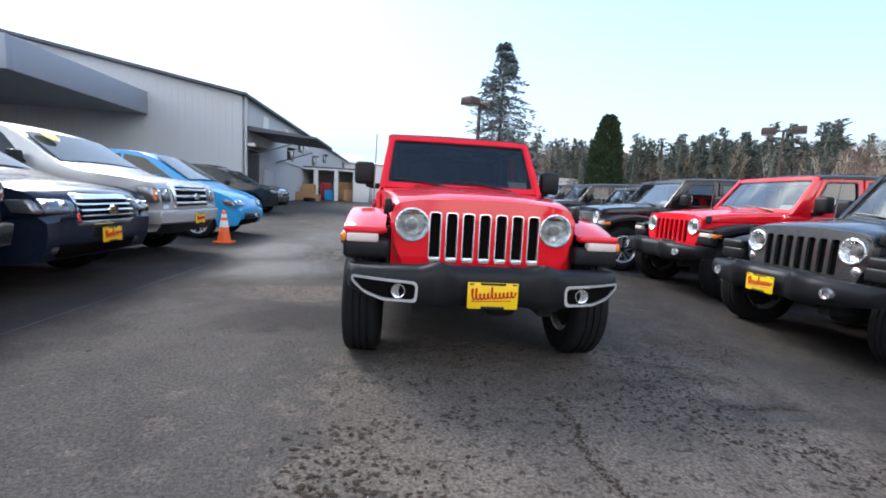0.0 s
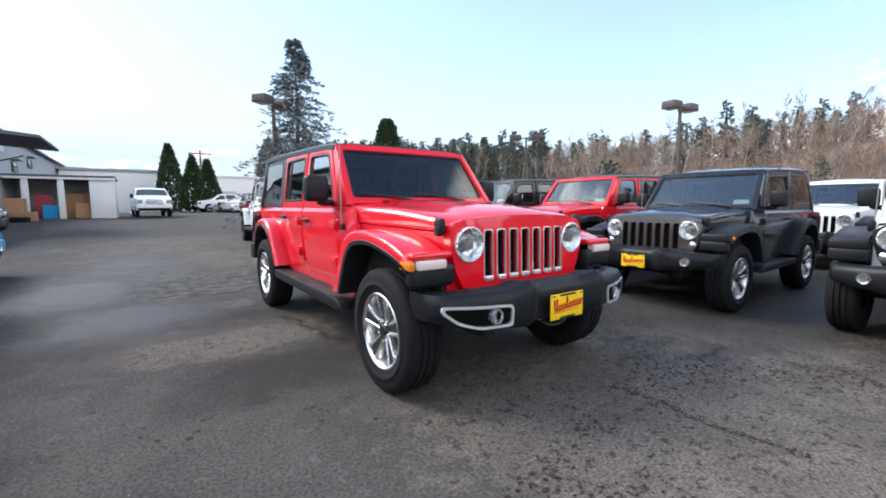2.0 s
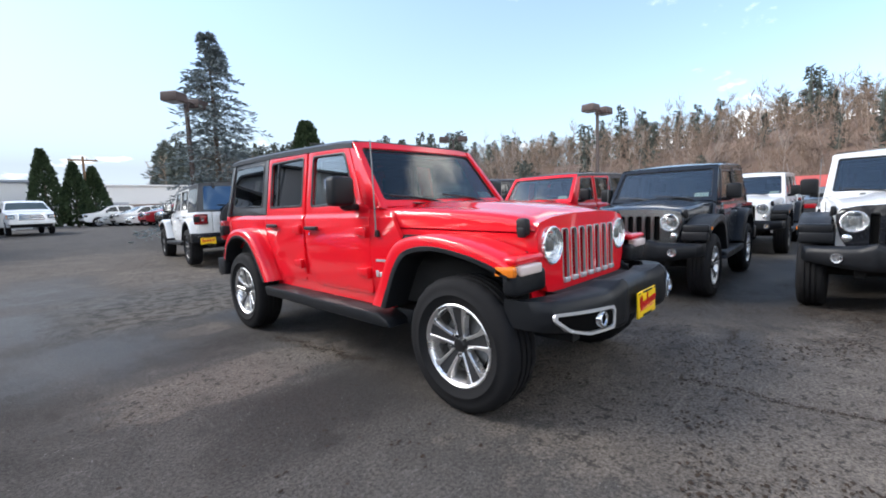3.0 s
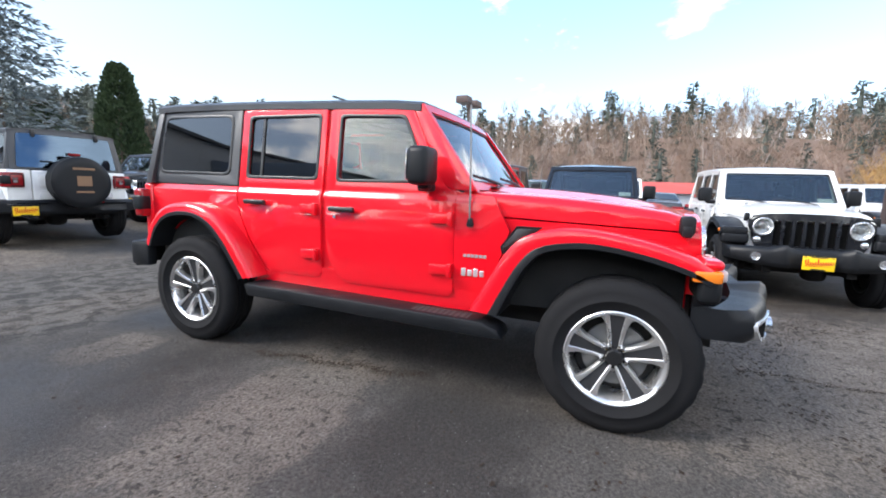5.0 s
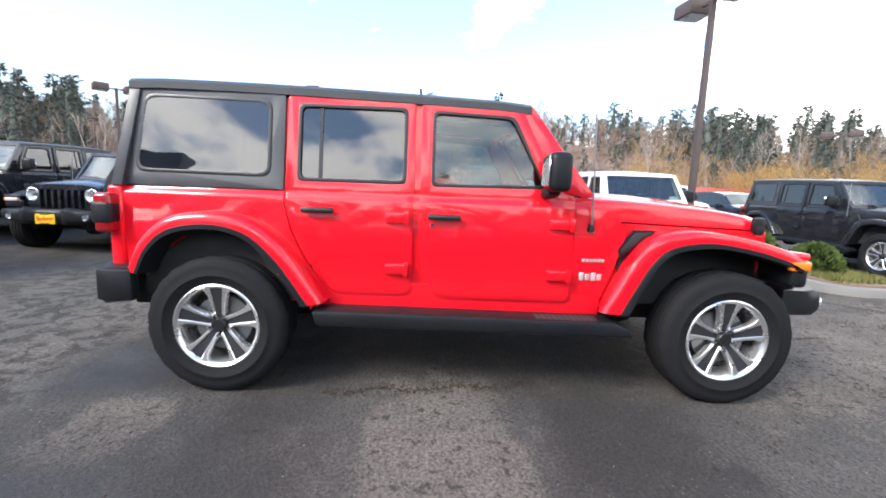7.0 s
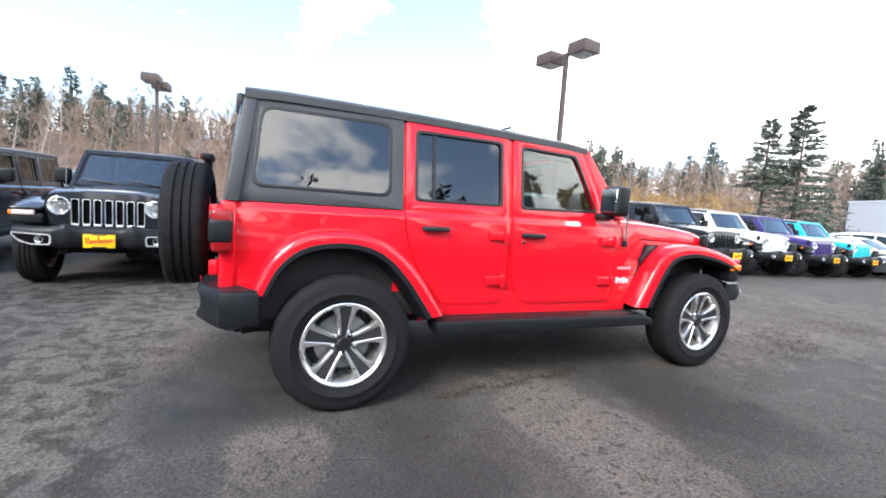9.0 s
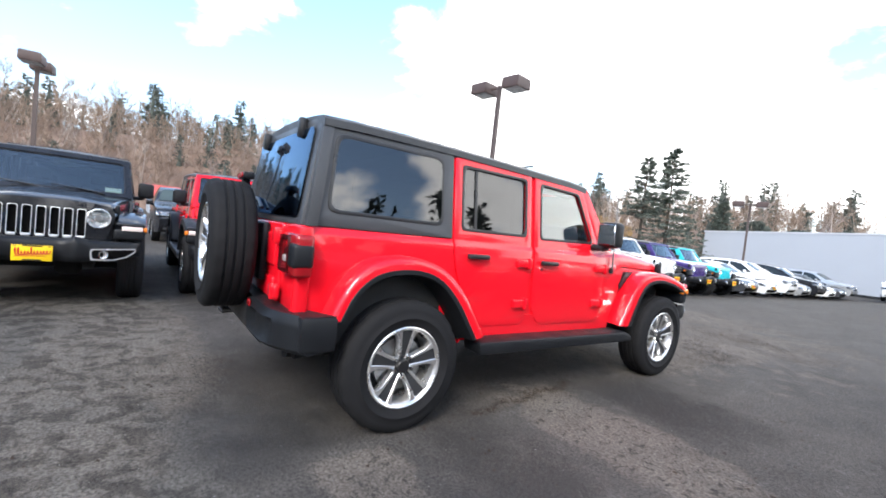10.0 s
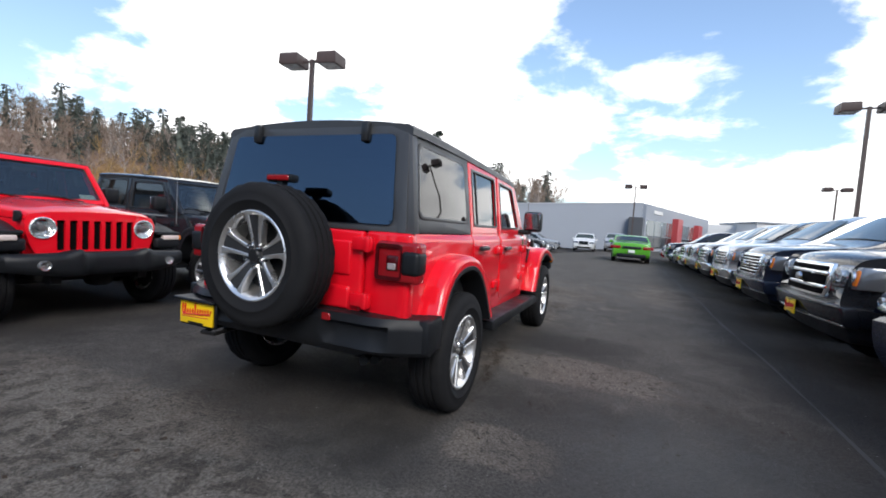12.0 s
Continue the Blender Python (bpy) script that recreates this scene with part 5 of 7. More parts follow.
def ground_bm():
    bm = bmesh.new()
    xs = [-2500, -600, -200, -90, -60, -40, -30, -24, -20, -16, -12, -8, -4, 0, 1.3, 2, 2.6, 3.3, 4, 6, 8, 12, 16, 20, 24, 30, 40, 60, 90, 200, 600, 2500]
    ys = [-2500, -600, -200, -90, -60, -40, -34, -28, -22, -16, -11, -8, -6, -5, -4, -3, -2, -1, 0, 1, 2, 3, 4, 5, 6, 7, 8, 10, 12, 14, 17, 20, 23, 26, 30, 40, 60, 90, 200, 600, 2500]
    vs = [[bm.verts.new((x, y, ground_z(x, y))) for x in xs] for y in ys]
    for a, b in zip(vs, vs[1:]):
        for i in range(len(xs) - 1):
            bm.faces.new((a[i], a[i + 1], b[i + 1], b[i]))
    return bm


tagged(part("ground", ground_bm, ASPHALT), "worn grey asphalt lot with damp, dusty and painted shade areas", "ground", kind="structure")



def scatter(n, inside, size, seed, thick=0.25):
    """Small flat chips on the asphalt."""
    rnd = random.Random(seed)
    v, f = [], []
    while len(f) < n * 2:
        x, y = rnd.uniform(-4.5, 5.5), rnd.uniform(-9, 7)
        if rnd.random() > inside(x, y):
            continue
        s = size * rnd.uniform(0.35, 1.0) ** 1.6
        a = rnd.uniform(0, 6.28)
        i = len(v)
        for k in range(4):
            b = a + k * 1.571 + rnd.uniform(-0.4, 0.4)
            w = s * rnd.uniform(0.45, 1.0)
            v.append((x + w * math.cos(b), y + w * math.sin(b) * 0.7, ground_z(x, y) + 0.002 + thick * s * rnd.uniform(0, 1)))
        f += [(i, i + 1, i + 2), (i, i + 2, i + 3)]
    return v, f


def dusty(x, y):
    d = math.hypot((x - 2.0) / 3.7, (y + 3.7) / 2.9)
    clump = noise.noise(Vector((x * 1.1, y * 1.1, 5))) + 0.6 * noise.noise(Vector((x * 3.1, y * 3.1, 9)))
    return (1.0 if d < 0.95 else 0.05) * max(0.0, 0.12 + 1.5 * clump)


def loose(name, v, f, mt, label, cat):
    me = bpy.data.meshes.new(name)
    me.from_pydata(v, [], f)
    me.materials.append(mt)
    tagged(new(name, me), label, cat, kind="stuff")


def streaks(x, y):
    """Dirt gathered along cracks in front of the wagon."""
    d = min(abs(x - 0.37 - 0.03 * math.sin(y * 9)) if -3.4 < y < -2.35 else 9, abs(y + 2.44 - 0.02 * math.sin(x * 11)) if 1.45 < x < 1.95 else 9, abs(x + 0.80 + 0.12 * (y - 0.2) - 0.03 * math.sin(y * 14)) * 0.6 if -0.4 < y < 0.9 else 9)
    return max(0.0, 1 - d / 0.06) ** 2


loose("crack_dirt", *scatter(1500, streaks, 0.016, 33), LITTER, "dark dirt gathered along cracks in the asphalt", "dirt")
loose("leaf_litter", *scatter(10000, dusty, 0.026, 31), LITTER, "small dark bits of leaf litter on the dusty asphalt", "litter")
loose("pale_grit", *scatter(6000, lambda x, y: 0.25 + 0.6 * max(0, noise.noise(Vector((x * 0.6, y * 0.6, 2)))), 0.006, 32, 0.5), GRIT, "pale grit and pebbles on the asphalt", "grit")
# ---- ordinary cars and pickups: local frame, front towards -y ----


def prof_suv():
    return dict(top=[(-2.36, 0.34), (-2.46, 0.52), (-2.47, 0.82), (-2.38, 1.00), (-2.0, 1.08), (-1.22, 1.14), (-0.45, 1.60), (0.2, 1.69), (1.2, 1.67), (1.92, 1.57), (2.30, 1.10), (2.38, 0.88), (2.38, 0.56), (2.26, 0.36)],
                arches=(1.43, -1.47), ra=0.43, r=0.37, w=0.95, belt=1.03, glass=((-1.10, 1.215), (-0.53, 1.56)), rear=((1.98, 1.50), (2.24, 1.17)),
                side=[[(-0.92, 1.12), (-0.36, 1.54), (0.16, 1.61), (0.16, 1.13)], [(0.22, 1.13), (0.22, 1.61), (0.98, 1.59), (1.08, 1.15)], [(1.14, 1.16), (1.05, 1.585), (1.62, 1.54), (1.92, 1.22)]], lamp=(0.69, 0.87, 0.42, 0.14), sill=0.30)


def prof_sedan():
    return dict(top=[(-2.32, 0.26), (-2.40, 0.42), (-2.38, 0.60), (-2.26, 0.72), (-1.8, 0.82), (-1.05, 0.93), (-0.25, 1.36), (0.2, 1.43), (0.75, 1.41), (1.5, 1.13), (2.1, 1.06), (2.32, 0.98), (2.38, 0.72), (2.34, 0.44), (2.22, 0.30)],
                arches=(1.38, -1.42), ra=0.38, r=0.33, w=0.91, belt=0.90, glass=((-0.97, 0.985), (-0.31, 1.335)), rear=((0.84, 1.375), (1.42, 1.165)),
                side=[[(-0.72, 0.97), (-0.16, 1.31), (0.22, 1.36), (0.22, 0.98)], [(0.27, 0.98), (0.27, 1.36), (0.72, 1.34), (1.22, 1.06), (1.1, 0.99)]], lamp=(0.70, 0.64, 0.36, 0.11), sill=0.24)


def prof_hatch():
    return dict(top=[(-2.12, 0.26), (-2.22, 0.42), (-2.20, 0.62), (-2.06, 0.78), (-1.75, 0.90), (-1.25, 1.02), (-0.35, 1.52), (0.2, 1.60), (1.1, 1.58), (1.85, 1.46), (2.16, 1.02), (2.22, 0.72), (2.20, 0.42), (2.10, 0.30)],
                arches=(1.33, -1.36), ra=0.37, r=0.32, w=0.90, belt=0.98, glass=((-1.16, 1.085), (-0.42, 1.49)), rear=((1.9, 1.40), (2.12, 1.08)),
                side=[[(-0.92, 1.06), (-0.25, 1.46), (0.18, 1.52), (0.18, 1.07)], [(0.23, 1.07), (0.23, 1.52), (1.0, 1.50), (1.06, 1.09)], [(1.12, 1.09), (1.06, 1.495), (1.58, 1.43), (1.80, 1.12)]], lamp=(0.66, 0.70, 0.42, 0.13), sill=0.24)


def prof_muscle():
    return dict(top=[(-2.40, 0.28), (-2.50, 0.44), (-2.48, 0.70), (-2.36, 0.80), (-1.8, 0.88), (-0.85, 0.98), (-0.05, 1.38), (0.4, 1.45), (0.9, 1.40), (1.75, 1.10), (2.3, 1.05), (2.46, 1.02), (2.48, 0.78), (2.42, 0.46), (2.30, 0.32)],
                arches=(1.48, -1.50), ra=0.40, r=0.36, w=0.96, belt=0.94, glass=((-0.77, 1.03), (-0.11, 1.35)), rear=((1.0, 1.355), (1.68, 1.125)),
                side=[[(-0.5, 1.01), (0.02, 1.33), (0.75, 1.35), (0.85, 1.03)], [(0.92, 1.04), (0.84, 1.34), (1.0, 1.31), (1.35, 1.10)]], lamp=(0.72, 0.70, 0.36, 0.10), sill=0.26)


def prof_pickup():
    return dict(top=[(-2.82, 0.46), (-2.92, 0.60), (-2.93, 0.80), (-2.88, 1.08), (-2.76, 1.17), (-2.2, 1.23), (-1.72, 1.29), (-0.98, 1.80), (-0.5, 1.90), (0.70, 1.89), (0.98, 1.82), (1.12, 1.28), (1.16, 1.26), (2.86, 1.26), (2.90, 1.20), (2.90, 0.62), (2.80, 0.55)],
                arches=(1.92, -1.88), ra=0.47, r=0.40, w=1.0, belt=1.24, glass=((-1.62, 1.36), (-1.07, 1.74)), rear=((1.00, 1.74), (1.09, 1.36)),
                side=[[(-1.28, 1.32), (-0.88, 1.72), (-0.4, 1.80), (-0.3, 1.33)], [(-0.22, 1.33), (-0.3, 1.80), (0.68, 1.79), (0.86, 1.36)]], lamp=(0.80, 0.98, 0.34, 0.22), sill=0.42)


def taller(p, k):
    """The same car with a higher body."""
    up = lambda pts: [(y, z * k) for y, z in pts]
    x, z, w, h = p["lamp"]
    return dict(p, top=up(p["top"]), belt=p["belt"] * k, glass=up(p["glass"]), rear=up(p["rear"]), side=[up(q) for q in p["side"]], lamp=(x, z * k, w, h))


PROFILES = {"suv": prof_suv(), "sedan": prof_sedan(), "hatch": taller(prof_hatch(), 1.13), "muscle": prof_muscle(), "pickup": prof_pickup(), "truck": taller(prof_pickup(), 1.05)}


def car_w(p, y, z):
    y0, y1 = p["top"][1][0], max(q[0] for q in p["top"])
    w = p["w"]
    if z > p["belt"]:
        w -= (z - p["belt"]) * 0.33
    else:
        w -= 0.05 * ((p["belt"] - z) / p["belt"]) ** 2 * 2
    a, b = y0 + 0.75, y1 - 0.6
    if y < a:
        w -= 0.13 * ((a - y) / 0.75) ** 2.2
    if y > b:
        w -= 0.08 * ((y - b) / 0.6) ** 2.2
    return w


def car_shell(p):
    pts = list(p["top"])
    for _ in range(2):
        soft = [pts[0]]
        for (ya, za), (yb, zb) in zip(pts, pts[1:]):
            soft += [(lerp(ya, yb, 0.22), lerp(za, zb, 0.22)), (lerp(ya, yb, 0.78), lerp(za, zb, 0.78))]
        pts = soft + [pts[-1]]
    for ya in p["arches"]:
        pts.append((ya + p["ra"] + 0.02, p["sill"]))
        pts += arc(ya, p["r"] + 0.02, p["ra"], 0, 180, 13)
        pts.append((ya - p["ra"] - 0.02, p["sill"]))
    bm = plate(pts, [], "x", -1.0, 1.0)
    es = [e for e in bm.edges if abs(abs(e.verts[0].co.x) - 1) < 1e-4 and abs(e.verts[0].co.x - e.verts[1].co.x) < 1e-4 and min(v.co.z for v in e.verts) > p["r"] + p["ra"] * 0.9 and len(e.link_faces) == 2]
    bmesh.ops.bevel(bm, geom=es, offset=0.05, segments=3, affect="EDGES", profile=0.6, clamp_overlap=True)
    bmesh.ops.triangulate(bm, faces=[f for f in bm.faces if len(f.verts) > 4])
    cuts(bm, "z", [p["belt"], p["belt"] - 0.2, p["belt"] + 0.3])
    cuts(bm, "y", [p["top"][1][0] + v for v in (0.15, 0.35, 0.6, 0.9)])
    cuts(bm, "x", (-0.75, -0.4, 0.0, 0.4, 0.75))

    def shape(x, y, z):
        crown = 0.03 * (1 - x * x) * max(0, min(1, (z - 0.6) / 0.3))
        bow = 0.10 * (1 - abs(x) ** 2.2) if y < p["top"][1][0] + 0.8 else (0.05 * (1 - abs(x) ** 2.2) if y > 1.7 else 0.0)
        yy = y + (-bow + 0.08 if y < 0 and bow else 0.0) + (bow - 0.04 if y > 0 and bow else 0.0)
        return (x * car_w(p, y, z), yy, z + crown)

    return warp(bm, shape)


def car_pane(p, poly, s):
    bm = plate(rounded(poly, 0.03, 2), [], "x", 0.0, 0.012)
    cuts(bm, "z", (1.1, 1.25, 1.4, 1.55))
    return warp(bm, lambda x, y, z: (s * (car_w(p, y, z) + 0.008 - x), y, z))


def car_screen(p, seg, up=0.012):
    (ya, za), (yb, zb) = seg
    rows = []
    for i in range(5):
        t = i / 4
        y, z = lerp(ya, yb, t), lerp(za, zb, t)
        w = car_w(p, y, z) - 0.075
        rows.append([(u * w, y, z + 0.03 * (1 - u * u)) for u in [k / 5 - 1 for k in range(11)]])
    n = Vector((0, -(zb - za), (yb - ya))).normalized()
    if n.z < 0:
        n = -n
    bm = bmesh.new()
    for off in (0.0, up):
        vs = [[bm.verts.new(Vector(q) + n * (off + 0.016)) for q in r] for r in rows]
        for a, b in zip(vs, vs[1:]):
            for k in range(10):
                bm.faces.new((a[k], a[k + 1], b[k + 1], b[k]))
    return bm


def nose_box(p, x, z, w, h, d=0.10, r=0.02, out=0.02, tail=False):
    """A lamp or grille block that follows the bowed nose or tail."""
    y0 = p["top"][1][0] if not tail else max(q[0] for q in p["top"])
    bm = soften(box(x, 0, z, w, d, h), r, 2)
    cuts(bm, "x", [x + w * f for f in (-0.3, 0.0, 0.3)])

    def shape(a, b, c):
        t = min(1, abs(a) / p["w"])
        if not tail:
            top = [q for q in p["top"][:4]]
            yz = np.interp(c, [q[1] for q in top], [q[0] for q in top])
            return (a, yz - 0.02 + 0.10 * t**2.2 + b + d / 2 - out, c)
        return (a, y0 - 0.02 - 0.09 * t**2.2 + b - d / 2 + out + 0.03, c)

    return warp(bm, shape)


def lamp_eye(p, x, z, r):
    """A round projector in a headlight."""
    y = float(np.interp(z, [q[1] for q in p["top"][:4]], [q[0] for q in p["top"][:4]])) - 0.02 + 0.10 * min(1, abs(x) / p["w"]) ** 2.2 - 0.038
    return warp(lathe([(0.001, 0.002), (0.7, 0.0), (0.8, -0.006), (1.0, -0.006), (1.05, 0.03)], 14, "y"), lambda a, b, c: (x + a * r, y + b, z + c * r))


def road_wheel_bm(r):
    bm = tyre_bm(seg=24)
    k = r / 0.405
    return warp(bm, lambda x, y, z: (x * 0.88, y * k, z * k))


def add_road_wheel(parent, m, r):
    k = r / 0.405
    t = part("wheel", lambda: road_wheel_bm(r), RUBBER, parent, "black tyre on a silver rim", key=f"tyre{r}", m=m, sharp=50)
    sc = Matrix.Diagonal((1.0, k * 1.08, k * 1.08, 1))
    for nm, fn, mt, ky in (("rim", lambda: rim_bm(24), ALLOY, "rim_low"), ("wheel_face", ribs_only, ALLOY, "ribs"), ("face_recess", pockets_only, ALLOY_GREY, "pockets"), ("rim_back", barrel_bm, UNDER, "barrel"), ("centre_cap", cap_bm, ALLOY_GREY, "cap")):
        part(nm, fn, mt, t, key=ky, m=sc)
    return t


def ordinary_car(name, label, style, m, body, grille="bars", plate_on=True, bright=True, group="", lower=None, bars=0, frame_mat=None):
    p = PROFILES[style]
    base = "pickup" if style == "truck" else style
    C = thing(name, label, "pickup" if base == "pickup" else "car", m, group)

    def P(nm, shape, mt, lb="", key=None, parent=C, **kw):
        return part(nm, shape, mt, parent, lb, key=(style + key) if key else None, **kw)

    P("body", lambda: car_shell(p), body, "painted body shell", "shell", sharp=32)
    ymin, ymax = p["top"][1][0], max(q[0] for q in p["top"])
    P("underbody", lambda: merge(box(0, 0, p["sill"] + 0.12, 1.3, (ymax - ymin) * 0.88, 0.2), box(0, 0, 0.7, 1.2, (ymax - ymin) * 0.8, 0.3)), UNDER, key="under")
    P("windscreen", lambda: car_screen(p, p["glass"]), CARGLASS, "windscreen", "ws", sharp=60)
    P("rear_window", lambda: car_screen(p, p["rear"]), DARKGLASS, "rear window", "rw", sharp=60)
    zl = p["lamp"][1]
    for s in (-1, 1):
        for i, poly in enumerate(p["side"]):
            P("side_window", lambda: car_pane(p, poly, s), DARKGLASS, key=f"pane{i}{s}")
        ya = -0.62 if base != "pickup" else -1.2
        P("mirror", lambda: merge(soften(box(s * (p["w"] + 0.07), ya, p["belt"] + 0.12, 0.18, 0.10, 0.16 if base != "pickup" else 0.26), 0.03, 2), soften(box(s * (p["w"] - 0.03), ya, p["belt"] + 0.06, 0.14, 0.05, 0.05), 0.01, 1)), body if base != "pickup" else CHROME if lower is CHROME else PLASTIC, key=f"mir{s}")
        x, z, w, h = p["lamp"]
        hl = P("headlight", lambda: nose_box(p, s * x, z, w, h, 0.22, 0.03, 0.03), LAMPGREY, "clear headlight", f"hl{s}")
        for q in (-0.25, 0.25):
            P("lamp_eye", lambda: lamp_eye(p, s * (x + w * q * 0.9), z, h * 0.30), FOGLENS, key=f"eye{q}{s}", parent=hl)
        P("headlight_lens", lambda: nose_box(p, s * (x - 0.02), z, w * 0.92, h * 0.80, 0.22, 0.02, 0.045), HEADGLASS, key=f"hl2{s}", parent=hl)
        if base == "pickup":
            P("indicator", lambda: nose_box(p, s * (x + 0.135), z, 0.05, h * 0.7, 0.22, 0.02, 0.040), AMBER, key=f"ind{s}", parent=hl)
        tz = p["belt"] - 0.12 if base != "pickup" else 1.02
        P("tail_light", lambda: nose_box(p, s * (p["w"] - 0.17), tz, 0.26 if style != "muscle" else 0.5, 0.16 if style in ("sedan", "muscle") else 0.30, 0.16, 0.03, 0.03, tail=True), TAILRED, "red tail light", f"tl{s}")
        for d in range(2 if style != "muscle" else 1):
            yh = (0.10, 0.98)[d] if base != "pickup" else (-0.25, 0.66)[d]
            P("door_handle", lambda: warp(soften(box(0, yh, p["belt"] - 0.10, 0.025, 0.17, 0.03), 0.008, 1), lambda a, y, z: (s * (car_w(p, y, z) + 0.012 + a), y, z)), CHROME if bright else body, key=f"dh{d}{s}")
        for ya in p["arches"]:
            add_road_wheel(C, Matrix.Translation((s * (p["w"] - 0.125), ya, p["r"])) @ (Matrix() if s < 0 else Matrix.Rotation(math.pi, 4, "Z")), p["r"])
    gz, gh, gw = {"pickup": (0.965, 0.36, 1.06), "suv": (0.83, 0.33, 0.86), "sedan": (0.55, 0.16, 0.72), "hatch": (0.50, 0.14, 0.9), "muscle": (0.68, 0.10, 1.0)}[base]
    g = P("grille", lambda: nose_box(p, 0, gz, gw, gh, 0.16, 0.03, 0.02), frame_mat or (CHROME if bright and grille == "bars" else BLACKTRIM), "front grille", f"gr{grille}")
    P("grille_opening", lambda: nose_box(p, 0, gz, gw - 0.07, gh - 0.06, 0.16, 0.02, 0.028), HOLE, key=f"go{grille}", parent=g)
    n = bars or {"pickup": 3, "suv": 5, "sedan": 3, "hatch": 1, "muscle": 1}[base]
    for k in range(n):
        z = gz + gh * (k - (n - 1) / 2) / (n + 0.6)
        P("grille_bar", lambda: nose_box(p, 0, z, gw - 0.05, 0.022 if base != "pickup" or n > 4 else 0.04, 0.16, 0.008, 0.036), CHROME if bright else GREY_BLUE, key=f"gb{k}of{n}", parent=g)
    P("emblem", lambda: warp(lathe([(0.001, -0.01), (0.055, -0.008), (0.06, 0.01)], 16, "y"), lambda a, b, c: (a * 1.3, b + ymin - 0.085, c * 0.8 + gz)), CHROME, key="emb", parent=g)
    if base == "pickup":
        fb = P("front_bumper", lambda: merge(nose_box(p, 0, 0.66, 1.9, 0.20, 0.30, 0.03, 0.10)), lower or body, "front bumper", "fb")
        P("bumper_strip", lambda: nose_box(p, 0, 0.575, 1.86, 0.025, 0.30, 0.01, 0.108), CHROME, "thin bright strip along the bumper", "fbs", parent=fb)
        P("lower_valance", lambda: nose_box(p, 0, 0.49, 1.7, 0.16, 0.26, 0.03, 0.05), PLASTIC, key="fv", parent=fb)
        P("rear_bumper", lambda: nose_box(p, 0, 0.62, 1.8, 0.16, 0.2, 0.03, 0.14, tail=True), CHROME, key="rb")
        P("bed_cover", lambda: soften(box(0, 2.05, 1.285, 1.55, 1.5, 0.02), 0.006, 1), BLACKTRIM, "black bed cover", "bed")
        pz, out = 0.62, -2.93 - 0.10
    else:
        P("lower_intake", lambda: nose_box(p, 0, p["sill"] + 0.12, 1.15, 0.14, 0.14, 0.03, 0.015), HOLE, key="li")
        for s in (-1, 1):
            P("fog_lamp", lambda: nose_box(p, s * 0.66, p["sill"] + 0.14, 0.12, 0.07, 0.10, 0.02, 0.012), LAMPGREY, key=f"fg{s}")
        P("rear_valance", lambda: nose_box(p, 0, p["sill"] + 0.14, 1.4, 0.18, 0.12, 0.03, 0.01, tail=True), PLASTIC, key="rv")
        pz, out = p["sill"] + 0.26, ymin - 0.045
    if style == "muscle":
        P("rear_spoiler", lambda: soften(box(0, 2.36, 1.115, 1.5, 0.16, 0.03), 0.01, 2), BLACKTRIM, "black tail spoiler", "sp")
        P("centre_tail_panel", lambda: nose_box(p, 0, p["belt"] - 0.12, 0.9, 0.13, 0.14, 0.02, 0.026, tail=True), BLACKTRIM, key="ctp")
    P("rear_plate", lambda: nose_box(p, 0, p["belt"] - 0.32 if base != "pickup" else 0.68, 0.31, 0.14, 0.06, 0.006, 0.03 if base != "pickup" else 0.16, tail=True), WHITEINK, "plain pale number plate", "rp")
    if plate_on:
        yellow_plate_parts(C, pose(0, out - 0.02, pz))
    return C

# ---- buildings, lamps, island ----


def ridged_wall(x0, x1, top0, top1, y, thick, pitch=0.30, z0=0.0, ribs=False):
    """A wall across x, or its vertical ribs, one every pitch; the top edge runs from top0 to top1."""
    n = max(2, int(abs(x1 - x0) / pitch))
    if not ribs:
        return plate([(x0, z0), (x1, z0), (x1, top1), (x0, top0)], [], "y", y, y + thick)
    bms = []
    for i in range(n):
        t = (i + 0.5) / n
        x, top = lerp(x0, x1, t), lerp(top0, top1, t)
        bms.append(box(x, y - 0.006, (z0 + top) / 2, 0.03, 0.012, top - z0 - 0.02))
    return merge(*bms)


